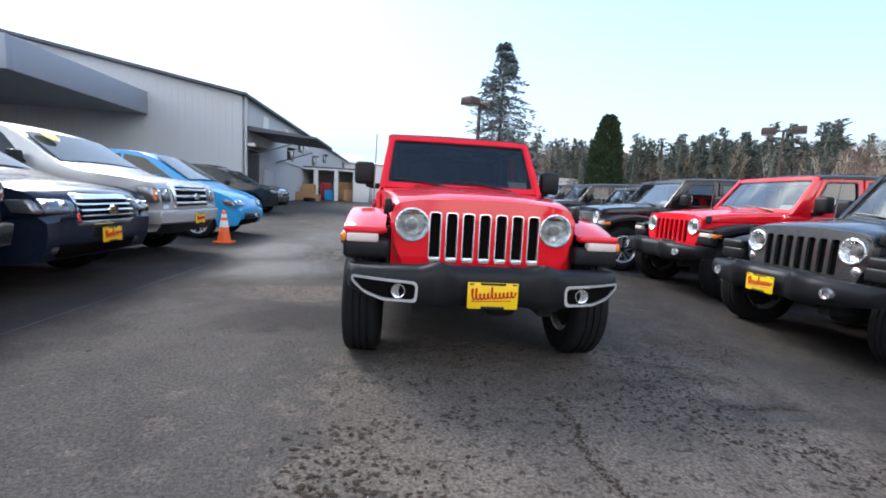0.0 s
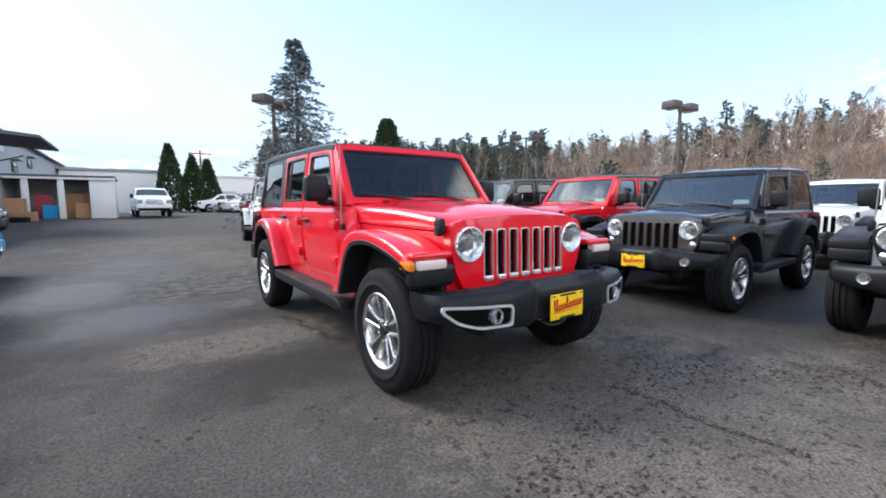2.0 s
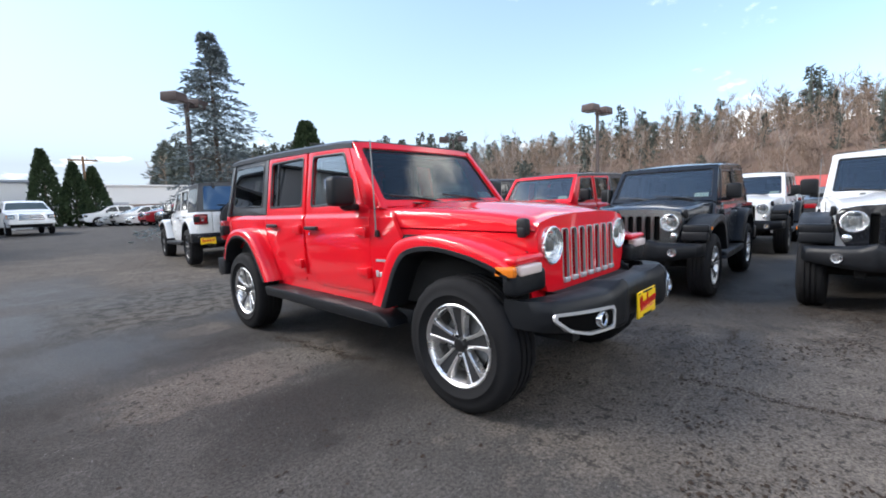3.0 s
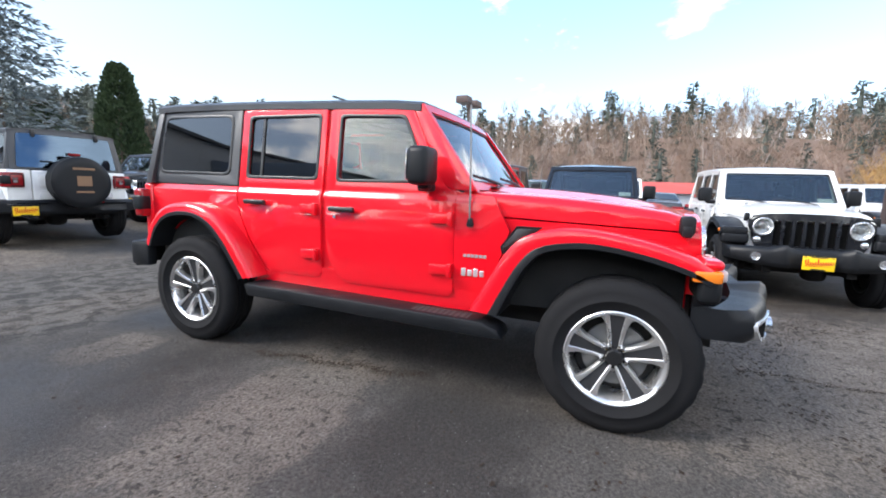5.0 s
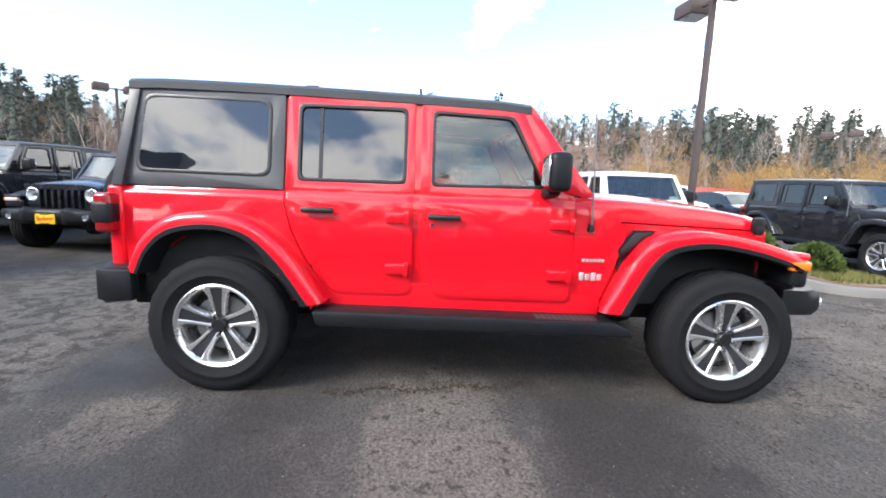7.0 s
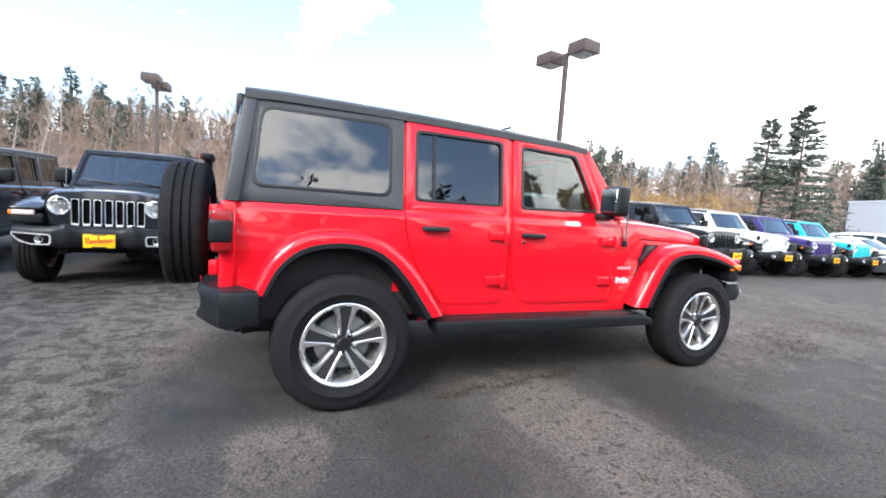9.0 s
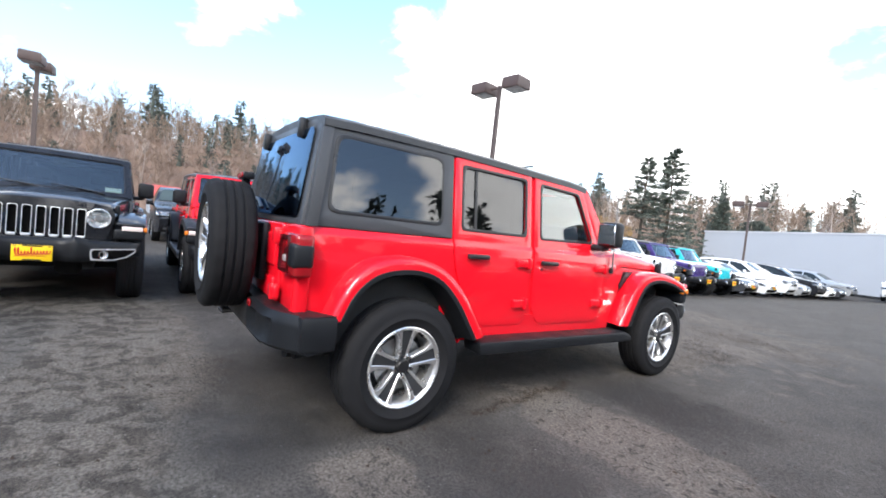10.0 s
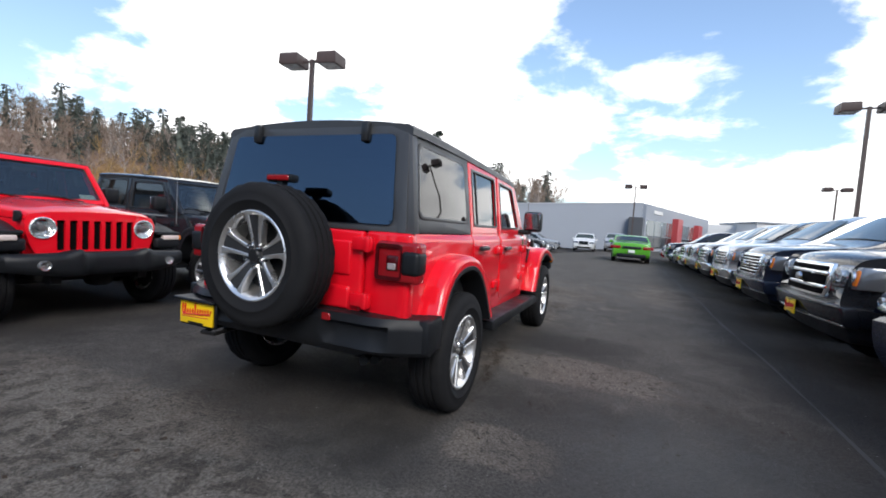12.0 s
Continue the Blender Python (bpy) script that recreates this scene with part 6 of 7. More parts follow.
def service_building():
    B = thing("service_building", "grey ribbed metal service building with a dark canopy", "building", pose(-8.2, 17.0, 0.35))
    L = 46.0
    # local: corner at 0,0; gable wall runs to -x, long wall runs to +y
    gw = part("gable_wall", lambda: ridged_wall(-24, 0, 9.55, 5.12, 0.0, 0.25), GREYMETAL, B, "grey ribbed metal wall")
    part("wall_rib", lambda: ridged_wall(-24, 0, 9.55, 5.12, 0.0, 0.25, ribs=True), GREYMETAL, gw, kind="stuff")
    lw = part("long_wall", lambda: warp(ridged_wall(0.26, L, 5.12, 5.12, 0.0, 0.25), lambda x, y, z: (-y - 0.0, x, z)), GREYMETAL, B, "grey ribbed metal wall")
    part("wall_rib", lambda: warp(ridged_wall(0.26, L, 5.12, 5.12, 0.0, 0.25, ribs=True), lambda x, y, z: (-y - 0.0, x, z)), GREYMETAL, lw, kind="stuff")
    part("roof", lambda: loft([[(-24, y, 9.57), (0.30, y, 5.08), (0.30, y, 5.20), (-24, y, 9.72)] for y in (-0.30, L)]), ROOFMETAL, B, "dark metal roof")
    part("canopy_fascia", lambda: merge(box(-4.3, -3.5, 4.45, 0.25, 7.0, 1.02, 0.02), box(-11.2, -7.1, 4.45, 14.05, 0.25, 1.02, 0.02)), DARKMETAL, B, "blue-grey canopy fascia")
    part("canopy_roof", lambda: box(-11.3, -3.5, 4.05, 13.8, 6.9, 0.18), DARKMETAL, B)
    for x in (-6.0, -13.0):
        part("canopy_post", lambda: box(x, -6.7, 1.95, 0.28, 0.28, 3.9, 0.02), GREYMETAL, B)
    part("canopy_lamp", lambda: box(-7.4, -5.2, 3.92, 0.9, 0.25, 0.06, 0.01), DIFFUSER, B)
    # black sheet on the wall, standing in for the canopy's shade
    part("canopy_shade", lambda: box(-15.5, -0.06, 1.9, 9.0, 0.12, 3.7), DARKDOOR_SHADE, B, "dark sheet painted as shade on the wall under the canopy")
    # awning over the side door
    a = part("awning", lambda: merge(plate([(0.05, 3.80), (3.4, 3.46), (3.4, 3.36), (0.05, 3.58)], [], "y", 0.4, 5.2)), ROOFMETAL, B, "dark sloping awning")
    for y in (0.8, 5.4):
        part("awning_strut", lambda: tube([(0.05, y, 2.4), (2.2, y, 3.12)], 0.03, 6), ROOFMETAL, a)
    d = part("side_door", lambda: box(0.03, 1.5, 1.35, 0.08, 1.6, 2.7, 0.01), DARKDOOR_SHADE, B, "dark doorway")
    part("door_canopy", lambda: box(0.25, 1.5, 2.85, 0.5, 2.0, 0.12, 0.01), ROOFMETAL, d)
    for y, z in ((9.0, 3.2), (12.0, 4.0), (17.0, 3.4), (22, 4.0)):
        w = part("window", lambda: box(0.03, y, z, 0.06, 1.6, 0.7, 0.01), DARKGLASS, B, "small dark window")
        part("window_hood", lambda: box(0.2, y, z + 0.45, 0.4, 1.8, 0.06), GREYMETAL, w)
    for y in (3.5, 8.0, 14.0):
        part("skylight", lambda: box(0.03, y, 4.4, 0.05, 0.9, 0.7), WHITEWALL, B, "pale translucent panel")
    part("downpipe", lambda: tube([(0.12, 0.15, 0.0), (0.12, 0.15, 5.3)], 0.06, 8), GREYMETAL, B)
    part("wall_pipe", lambda: tube([(0.15, 6.0, 2.6), (0.15, 20.0, 2.6)], 0.05, 8), GREYMETAL, B)
    part("wall_cabinet", lambda: box(0.2, 3.4, 1.3, 0.3, 0.7, 1.1, 0.02), GREYMETAL, B)
    part("wall_lamp", lambda: box(0.3, 0.4, 2.9, 0.4, 0.25, 0.15, 0.03), DIFFUSER, B)
    return B


service_building()


def storage_shed():
    S = thing("storage_shed", "white open-fronted storage shed with two bays", "shed", pose(-8.1, 30.0, 0.5) @ Matrix.Diagonal((1.0, 1.0, 0.93, 1)))
    part("back_wall", lambda: box(2.4, 4.0, 1.35, 5.0, 0.15, 2.7), WHITEWALL, S)
    part("roof", lambda: merge(box(2.4, 2.0, 2.72, 5.3, 4.6, 0.14, 0.02)), ROOFMETAL, S, "flat dark-edged roof")
    part("fascia", lambda: box(2.4, -0.26, 2.62, 5.3, 0.06, 0.22, 0.01), WHITEWALL, S)
    part("end_wall", lambda: box(4.92, 1.9, 1.3, 0.15, 4.2, 2.6), WHITEWALL, S)
    part("front_panel", lambda: box(4.35, -0.12, 1.3, 1.2, 0.12, 2.6, 0.01), WHITEWALL, S, "white blank front panel")
    for x in (2.45, 0.9):
        part("post", lambda: box(x, -0.12, 1.3, 0.30, 0.15, 2.6, 0.01), WHITEWALL, S)
    part("side_panel", lambda: box(-0.9, 0.4, 1.1, 1.6, 0.08, 2.2), GREYMETAL, S)
    return S


storage_shed()


def crate(x, y, sx, sy, sz, mt, label, cat="box"):
    c = thing("cardboard_box" if cat == "box" else "wooden_crate", label, cat, pose(x, y, ground_z(x, y), 0, 0, random.uniform(-12, 12)))
    part("carton", lambda: soften(box(0, 0, sz / 2, sx, sy, sz), 0.015, 1), mt, c)
    part("strap", lambda: box(0, 0, sz / 2, sx * 1.006, sy * 0.12, sz * 1.006), WOOD if mt is BOXBROWN else BLACKTRIM, c)


for a in ((-5.2, 31.2, 0.9, 0.8, 1.5), (-4.4, 31.4, 0.8, 0.8, 1.6), (-4.7, 30.5, 0.8, 0.7, 0.9), (-7.6, 27.9, 1.2, 0.9, 0.6), (-6.9, 27.4, 0.9, 0.8, 0.5), (-7.5, 28.9, 0.8, 0.8, 1.2)):
    crate(*a, BOXBROWN, "brown cardboard box beside the white storage shed")
for a in ((-6.6, 31.0, 0.8, 0.8, 1.4), (-6.2, 30.4, 0.7, 0.6, 0.8)):
    crate(*a, DARKRED if a[0] == -6.6 else SKYBLUE, "coloured storage bin standing in the shed bay", "bin")


def old_tyre(x, y, k):
    t = thing("old_tyre", "worn black tyre lying on the asphalt", "tyre", pose(x, y, ground_z(x, y) + 0.13, 0, 90, 10 * k))
    part("casing", tyre_bm, RUBBER, t, key="tyre")


old_tyre(-7.0, 26.6, 1)


def far_shed(name, label, x, y, turn, w, d, h, wall, roof, doors=0):
    H = thing(name, label, "building", pose(x, y, ground_z(x, y) - 0.1, 0, 0, turn))
    part("wall", lambda: box(0, 0, h / 2, w, d, h, 0.03, 1), wall, H)
    part("roof_edge", lambda: box(0, 0, h + 0.1, w + 0.5, d + 0.5, 0.24, 0.02, 1) if roof is not ROOFRED else loft([[(x, -d / 2 - 0.4, h), (x, -0.1, h + 1.1), (x, 0.1, h + 1.1), (x, d / 2 + 0.4, h)] for x in (-w / 2 - 0.3, w / 2 + 0.3)]), roof, H)
    for k in range(doors):
        part("door", lambda: box(lerp(-w * 0.4, w * 0.4, k / max(1, doors - 1)), -d / 2 - 0.03, 1.5, 2.6, 0.1, 3.0, 0.02, 1), GREYMETAL, H)
    return H


far_shed("white_warehouse", "long white warehouse behind the cars", 24.0, 78.0, 0, 60, 16, 5.2, WHITEWALL, WHITEWALL, 6)
far_shed("white_annex", "white windowless annex beyond the shed", -4.0, 62.0, 0, 8, 20, 4.4, WHITEWALL, GREYWALL, 0)
far_shed("red_roofed_store", "low building with a faded red roof", 46.0, -17.0, 90, 38, 8, 1.8, GREYWALL, ROOFRED, 0)


def showroom():
    H = thing("showroom_building", "long grey showroom with white glazed front and red panels", "building", pose(-3.1, -46.0, 0.2))
    part("grey_wall", lambda: plate([(0.0, -0.6), (19.6, -0.6), (19.6, 3.6), (0.0, 4.75)], [], "y", -0.3, 0.0), GREYWALL, H, "plain grey side wall", m=pose(0, 0, 0, 0, 0, 10))
    part("parapet", lambda: plate([(-0.1, 4.7), (19.7, 3.55), (19.7, 3.68), (-0.1, 4.83)], [], "y", -0.4, 0.05), GREYMETAL, H, m=pose(0, 0, 0, 0, 0, 10))
    part("flat_roof", lambda: box(8, -14, 3.2, 16, 22, 0.2), GREYWALL, H)
    lean = pose(0, 0, 0, 0, 0, -18)
    f = part("front_wall", lambda: box(-0.2, -17, 2.05, 0.4, 34, 5.3, 0.02, 1), GREYWALL, H, "pale grey front fascia", m=lean)
    for k in range(10):
        part("front_glazing", lambda: box(-0.42, -1.8 - 2.9 * k, 0.6, 0.08, 2.6, 1.3, 0.02, 1), DARKGLASS, f, "dark lower shop window")
        # upper half gets a paler metallic copy, with reflected sky put into its colour
        part("upper_glazing", lambda: box(-0.42, -1.8 - 2.9 * k, 2.2, 0.08, 2.6, 1.7, 0.02, 1), SKYGLASS, f, "upper shop window with the reflected sky put into its colour")
    part("sign_bar", lambda: box(-0.43, -4.5, 4.0, 0.06, 3.4, 0.4, 0.02, 1), WHITEWALL, f, "plain white sign bar")
    part("dark_portal", lambda: box(0.55, 0.62, 1.3, 1.4, 1.0, 3.8, 0.03, 1), ROOFMETAL, H, "dark entrance portal")
    for y, w, h in ((-12.2, 2.4, 3.7), (-24.5, 2.6, 3.4)):
        part("red_panel", lambda: box(-0.75, y, h / 2 - 0.3, 0.7, w, h + 0.6, 0.03, 1), REDPANEL, H, "tall red entrance panel", m=lean)
    part("white_wing", lambda: box(-14, -46, 1.8, 26, 22, 4.8, 0.03, 1), WHITEWALL, H, "white rear wing")
    part("wing_glazing", lambda: box(-14, -34.9, 1.3, 22, 0.1, 1.8, 0.02, 1), DARKGLASS, H)
    return H


showroom()
far_shed("white_rear_hall", "low white hall far behind the trucks", -48.0, -86.0, 10, 60, 14, 5.0, WHITEWALL, GREYWALL, 0)


def area_lamp(x, y, h, turn=0.0, heads=2, label=""):
    P0 = thing("street_lamp", label or "brown parking lot lamp with two box heads", "street lamp", pose(x, y, ground_z(x, y), 0, 0, turn), "parking lot lamps")
    part("base", lambda: soften(lathe([(0.001, 0.6), (0.26, 0.6), (0.28, 0.56), (0.28, -0.1), (0.001, -0.1)], 20, "z"), 0.01, 1), CONCRETE, P0, "concrete footing", key="lampbase")
    part("pole", lambda: loft([[(a * w, b * w, z) for a, b in ((-1, -1), (1, -1), (1, 1), (-1, 1))] for z, w in ((0.55, 0.065), (h - 0.2, 0.055), (h, 0.055))]), POLE, P0, key=f"pole{h}")
    for s in ((-1, 1) if heads == 2 else (1,)):
        part("arm", lambda: box(s * 0.22, 0, h - 0.06, 0.36, 0.06, 0.06), POLE, P0, key=f"arm{s}{h}")
        hd = part("lamp_head", lambda: loft([[(s * 0.62 + a * w, b * w, z) for a, b in ((-1, -1), (1, -1), (1, 1), (-1, 1))] for z, w in ((h - 0.20, 0.29), (h - 0.16, 0.31), (h + 0.10, 0.30), (h + 0.14, 0.26))]), LAMPBOX, P0, "brown box lamp head", key=f"head{s}{h}")
        part("diffuser", lambda: box(s * 0.62, 0, h - 0.205, 0.48, 0.48, 0.02), DIFFUSER, hd, key=f"dif{s}{h}")
    return P0


area_lamp(7.1, -6.0, 5.85, 8)
area_lamp(18.1, 5.95, 5.65, -5)
area_lamp(2.85, 15.3, 5.35, 38)
area_lamp(18.9, 16.1, 5.35, -45)
area_lamp(21.5, -23.0, 5.6, 45)
area_lamp(7.8, -28.5, 5.4, 15)
area_lamp(-2.2, -38.0, 6.0, 0)
area_lamp(-9.6, -16.5, 6.7, 0)
area_lamp(-17.0, -40.0, 6.4, 0)
area_lamp(46.0, 38.0, 7.0, 20)


def utility_pole(x, y, h):
    u = thing("utility_pole", "wooden utility pole with one crossarm", "pole", pose(x, y, ground_z(x, y)))
    part("mast", lambda: tube([(0, 0, -0.3), (0, 0, h)], 0.15, 10, 0.10), WOOD, u)
    part("crossarm", lambda: box(0, 0, h - 0.35, 2.2, 0.12, 0.14), WOOD, u)
    for k in range(4):
        part("insulator", lambda: lathe([(0.001, 0.16), (0.04, 0.14), (0.05, 0.0), (0.001, 0.0)], 8, "z"), GREYMETAL, u, key="insul", m=Matrix.Translation((-0.95 + 0.63 * k, 0, h - 0.28)))


utility_pole(3.9, 49.5, 6.6)


def traffic_cone(x, y):
    c = thing("traffic_cone", "orange traffic cone with a white band", "cone", on_ground(x, y) @ Matrix.Scale(0.86, 4))
    part("cone_body", lambda: lathe([(0.03, 0.78), (0.035, 0.775), (0.15, 0.06), (0.17, 0.045), (0.001, 0.045)], 24, "z"), ORANGE, c)
    part("base_plate", lambda: soften(box(0, 0, 0.025, 0.40, 0.40, 0.05), 0.015, 2), ORANGE, c)
    part("white_band", lambda: lathe([(0.077, 0.54), (0.080, 0.54), (0.106, 0.38), (0.103, 0.38)], 24, "z", close=True), WHITEINK, c, "white reflective band")
    part("white_band", lambda: lathe([(0.053, 0.69), (0.056, 0.69), (0.069, 0.61), (0.066, 0.61)], 24, "z", close=True), WHITEINK, c, "white reflective band")


traffic_cone(-4.14, 4.45)


# planted island with kerb, grass and a shrub
def island():
    out = rounded([(2.2, -5.28), (12.5, -5.28), (12.5, -6.75), (2.2, -6.75)], 0.6, 6)
    inn = rounded([(2.36, -5.44), (12.34, -5.44), (12.34, -6.59), (2.36, -6.59)], 0.5, 6)
    k = tagged(part("kerb", soften(plate(out, [inn], "z", -0.16, 0.10), 0.02, 2, 60), CONCRETE), "pale concrete kerb round the planted island", "kerb", kind="structure")
    tagged(part("planting_soil", plate(inn, [], "z", 0.0, 0.13), HILLSOIL), "brown soil inside the kerb", "soil", kind="structure")


island()


def blades(n, x0, x1, y0, y1, z, h, seed):
    rnd = random.Random(seed)
    v, f = [], []
    for _ in range(n):
        x, y = rnd.uniform(x0, x1), rnd.uniform(y0, y1)
        a, hh, w = rnd.uniform(0, 6.28), rnd.uniform(0.5, 1.0) * h, 0.006
        c, s = math.cos(a), math.sin(a)
        i = len(v)
        lean = rnd.uniform(0.2, 0.8) * hh
        v += [(x - w * s, y + w * c, z), (x + w * s, y - w * c, z), (x + lean * c, y + lean * s, z + hh)]
        f.append((i, i + 1, i + 2))
    return v, f


def from_lists(name, v, f, mt, label, cat, kind="stuff"):
    me = bpy.data.meshes.new(name)
    me.from_pydata(v, [], f)
    me.materials.append(mt)
    ob = new(name, me)
    return tagged(ob, label, cat, kind=kind)


from_lists("grass", *blades(22000, 2.45, 12.3, -6.55, -5.48, 0.125, 0.10, 3), GRASS, "short yellowish grass on the planted island", "grass")

# worn joint line along the row of trucks
def joint_bm():
    bm = bmesh.new()
    prev = None
    rnd = random.Random(8)
    for i in range(60):
        y = lerp(-20, 6.2, i / 59)
        x = -3.36 + 0.02 * math.sin(y * 1.3) + rnd.uniform(-0.008, 0.008)
        w = 0.016 * rnd.uniform(0.3, 1.4)
        z = ground_z(x, y) + 0.004
        a, b = bm.verts.new((x - w, y, z)), bm.verts.new((x + w, y, z))
        if prev:
            bm.faces.new((prev[0], prev[1], b, a))
        prev = (a, b)
    return bm


def seam_bm():
    bm = bmesh.new()
    prev = None
    rnd = random.Random(12)
    for i in range(40):
        x = lerp(2.6, -3.3, i / 39)
        y = -6.05 + 0.70 * (x + 0.05) + 0.03 * math.sin(x * 2.1) + rnd.uniform(-0.02, 0.02)
        w = 0.05 * rnd.uniform(0.4, 1.3)
        z = ground_z(x, y) + 0.004
        a, b = bm.verts.new((x, y - w, z)), bm.verts.new((x, y + w, z))
        if prev:
            bm.faces.new((prev[0], prev[1], b, a))
        prev = (a, b)
    return bm


tagged(part("pavement_seam", seam_bm, TARSEAM), "dark tarred seam across the lane", "line", kind="structure")
tagged(part("pavement_joint", joint_bm, JOINT), "worn pale joint line in the asphalt", "line", kind="structure")

# ---- trees and the wooded hill ----


def quad_leaf(v, f, c, d, u, w, l):
    """A leaf clump: two triangles about c, along d, w wide and l long, with u across."""
    i = len(v)
    a = c + d * l
    m = c + d * (l * 0.5)
    v += [tuple(c), tuple(m + u * w), tuple(a), tuple(m - u * w)]
    f.append((i, i + 1, i + 2))
    f.append((i, i + 2, i + 3))


def conifer_lists(h, r, boughs, per, seed, leaf, bare=0.05, droop=0.25, lump=0.25, core=0.0):
    """Pointed crown: many boughs at random heights, each a spray of small sprigs."""
    rnd = random.Random(seed)
    v, f = [], []
    if core:
        # dark heart of the crown: ragged skirts of cones
        for j in range(5):
            z0, z1 = h * (bare + (1 - bare) * j / 5), h * min(0.99, bare + (1 - bare) * (j + 1.6) / 5)
            o = len(v)
            v.append((0, 0, z1))
            for q in range(9):
                a = q * 0.698 + j
                rr = core * r * (1 - (z0 / h - bare)) ** 0.9 * rnd.uniform(0.7, 1.15)
                v.append((rr * math.cos(a), rr * math.sin(a), z0 + rnd.uniform(-0.02, 0.03) * h))
            f.extend([(o, o + 1 + q, o + 1 + (q + 1) % 9) for q in range(9)])
    for i in range(boughs):
        t = bare + (1 - bare) * ((i + rnd.random()) / boughs) ** 1.15
        a = rnd.uniform(0, 6.283)
        wob = 1 + lump * noise.noise(Vector((math.cos(a) * 1.3, math.sin(a) * 1.3, t * 6 + seed)))
        L = (r * (1 - t) ** 0.8 * rnd.uniform(0.55, 1.1) + 0.015 * h) * wob
        out = Vector((math.cos(a), math.sin(a), 0))
        side = Vector((-out.y, out.x, 0))
        up = rnd.uniform(-0.05, 0.25) + 0.9 * max(0, t - 0.7)
        for k in range(per):
            s = rnd.random() ** 0.7
            fan = rnd.uniform(-1, 1) * 0.28 * (0.25 + s)
            p = (out + side * fan) * (L * s) + Vector((0, 0, h * t * 0.98 + L * (up * s - droop * s * s)))
            d = (out * rnd.uniform(0.3, 1) + side * (fan * 2 + rnd.uniform(-0.6, 0.6)) + Vector((0, 0, rnd.uniform(-0.5, 0.35)))).normalized()
            u = d.cross(Vector((rnd.uniform(-1, 1), rnd.uniform(-1, 1), rnd.uniform(-1, 1)))).normalized()
            size = leaf * rnd.uniform(0.5, 1.4)
            quad_leaf(v, f, p, d, u, size * 0.22, size * 1.7)
    return v, f


def trunk_bm(h, r, lean=0.0, limbs=0, seed=0, reach=1.0):
    rnd = random.Random(seed)
    path = [(lean * (z / h) ** 2 + 0.02 * rnd.uniform(-1, 1), 0.02 * rnd.uniform(-1, 1), z) for z in [h * k / 7 for k in range(8)]]
    bms = [tube(path, r, 9, r * 0.12)]
    for i in range(limbs):
        z = h * rnd.uniform(0.12, 0.92)
        a = rnd.uniform(0, 6.28)
        L = reach * (1 - z / h) ** 0.8 * rnd.uniform(0.7, 1.0)
        bms.append(tube([(0, 0, z), (math.cos(a) * L * 0.5, math.sin(a) * L * 0.5, z + 0.05 * L), (math.cos(a) * L, math.sin(a) * L, z - 0.12 * L)], r * 0.16, 5, r * 0.04))
    return merge(*bms)


def tree(name, label, x, y, h, r, trunk_r, lists, mt, seed, limbs=30, group=""):
    T = thing(name, label, "tree", on_ground(x, y), group)
    part("trunk", trunk_bm(h * 0.98, trunk_r, 0, limbs, seed, r), BARK, T, "brown trunk with thin limbs")
    v, f = lists
    me = bpy.data.meshes.new("crown")
    me.from_pydata(v, [], f)
    me.materials.append(mt)
    c = new("crown", me)
    c.parent = T
    return T


tree("spruce_tree", "tall blue-green spruce with loose drooping branches", 3.95, 15.7, 8.3, 2.1, 0.15, conifer_lists(8.3, 2.95, 280, 50, 5, 0.125, 0.05, 0.32, 0.5), NEEDLES, 5, 80)
tree("spruce_tree", "small dark spruce beside the tall one", 6.1, 17.9, 3.6, 1.3, 0.09, conifer_lists(3.6, 1.35, 130, 26, 15, 0.11), CYPRESS, 15, 20)


def column_lists(h, r, n, seed, leaf=0.22, top=0.6):
    rnd = random.Random(seed)
    v, f = [], []
    for _ in range(n):
        t = rnd.random() ** 0.9
        prof = min(1.0, 0.55 + t * 4.0) * (1 - max(0, t - 0.2) / 0.8) ** top
        a = rnd.uniform(0, 6.28)
        lump = 1 + 0.16 * noise.noise(Vector((math.cos(a) * 1.6, math.sin(a) * 1.6, t * h * 0.9 + seed)))
        rr = r * prof * lump * (1 - 0.45 * rnd.random() ** 2)
        p = Vector((math.cos(a) * rr, math.sin(a) * rr, t * h * 0.97 + 0.05))
        d = Vector((math.cos(a) * 0.5 + rnd.uniform(-0.4, 0.4), math.sin(a) * 0.5 + rnd.uniform(-0.4, 0.4), rnd.uniform(0.3, 1.0))).normalized()
        u = d.cross(Vector((rnd.uniform(-1, 1), rnd.uniform(-1, 1), 0.2))).normalized()
        s = leaf * rnd.uniform(0.6, 1.3)
        quad_leaf(v, f, p, d, u, s * 0.35, s * 1.3)
    return v, f


tree("cypress_tree", "dense dark green columnar cypress", 16.7, 31.0, 8.3, 1.7, 0.16, column_lists(8.4, 1.6, 8000, 2, 0.24, 0.42), CYPRESS, 2, 10)
for i, (x, y, h, r) in enumerate(((0.9, 48.0, 6.9, 1.35), (3.0, 48.8, 5.9, 1.2), (4.5, 49.6, 5.6, 1.3))):
    tree("cypress_tree", "dark pointed cypress before the white warehouse", x, y, h, r, 0.13, column_lists(h, r, 3500, 20 + i, 0.26, 0.8), CYPRESS, 20 + i, 8, "cypresses before the warehouse")
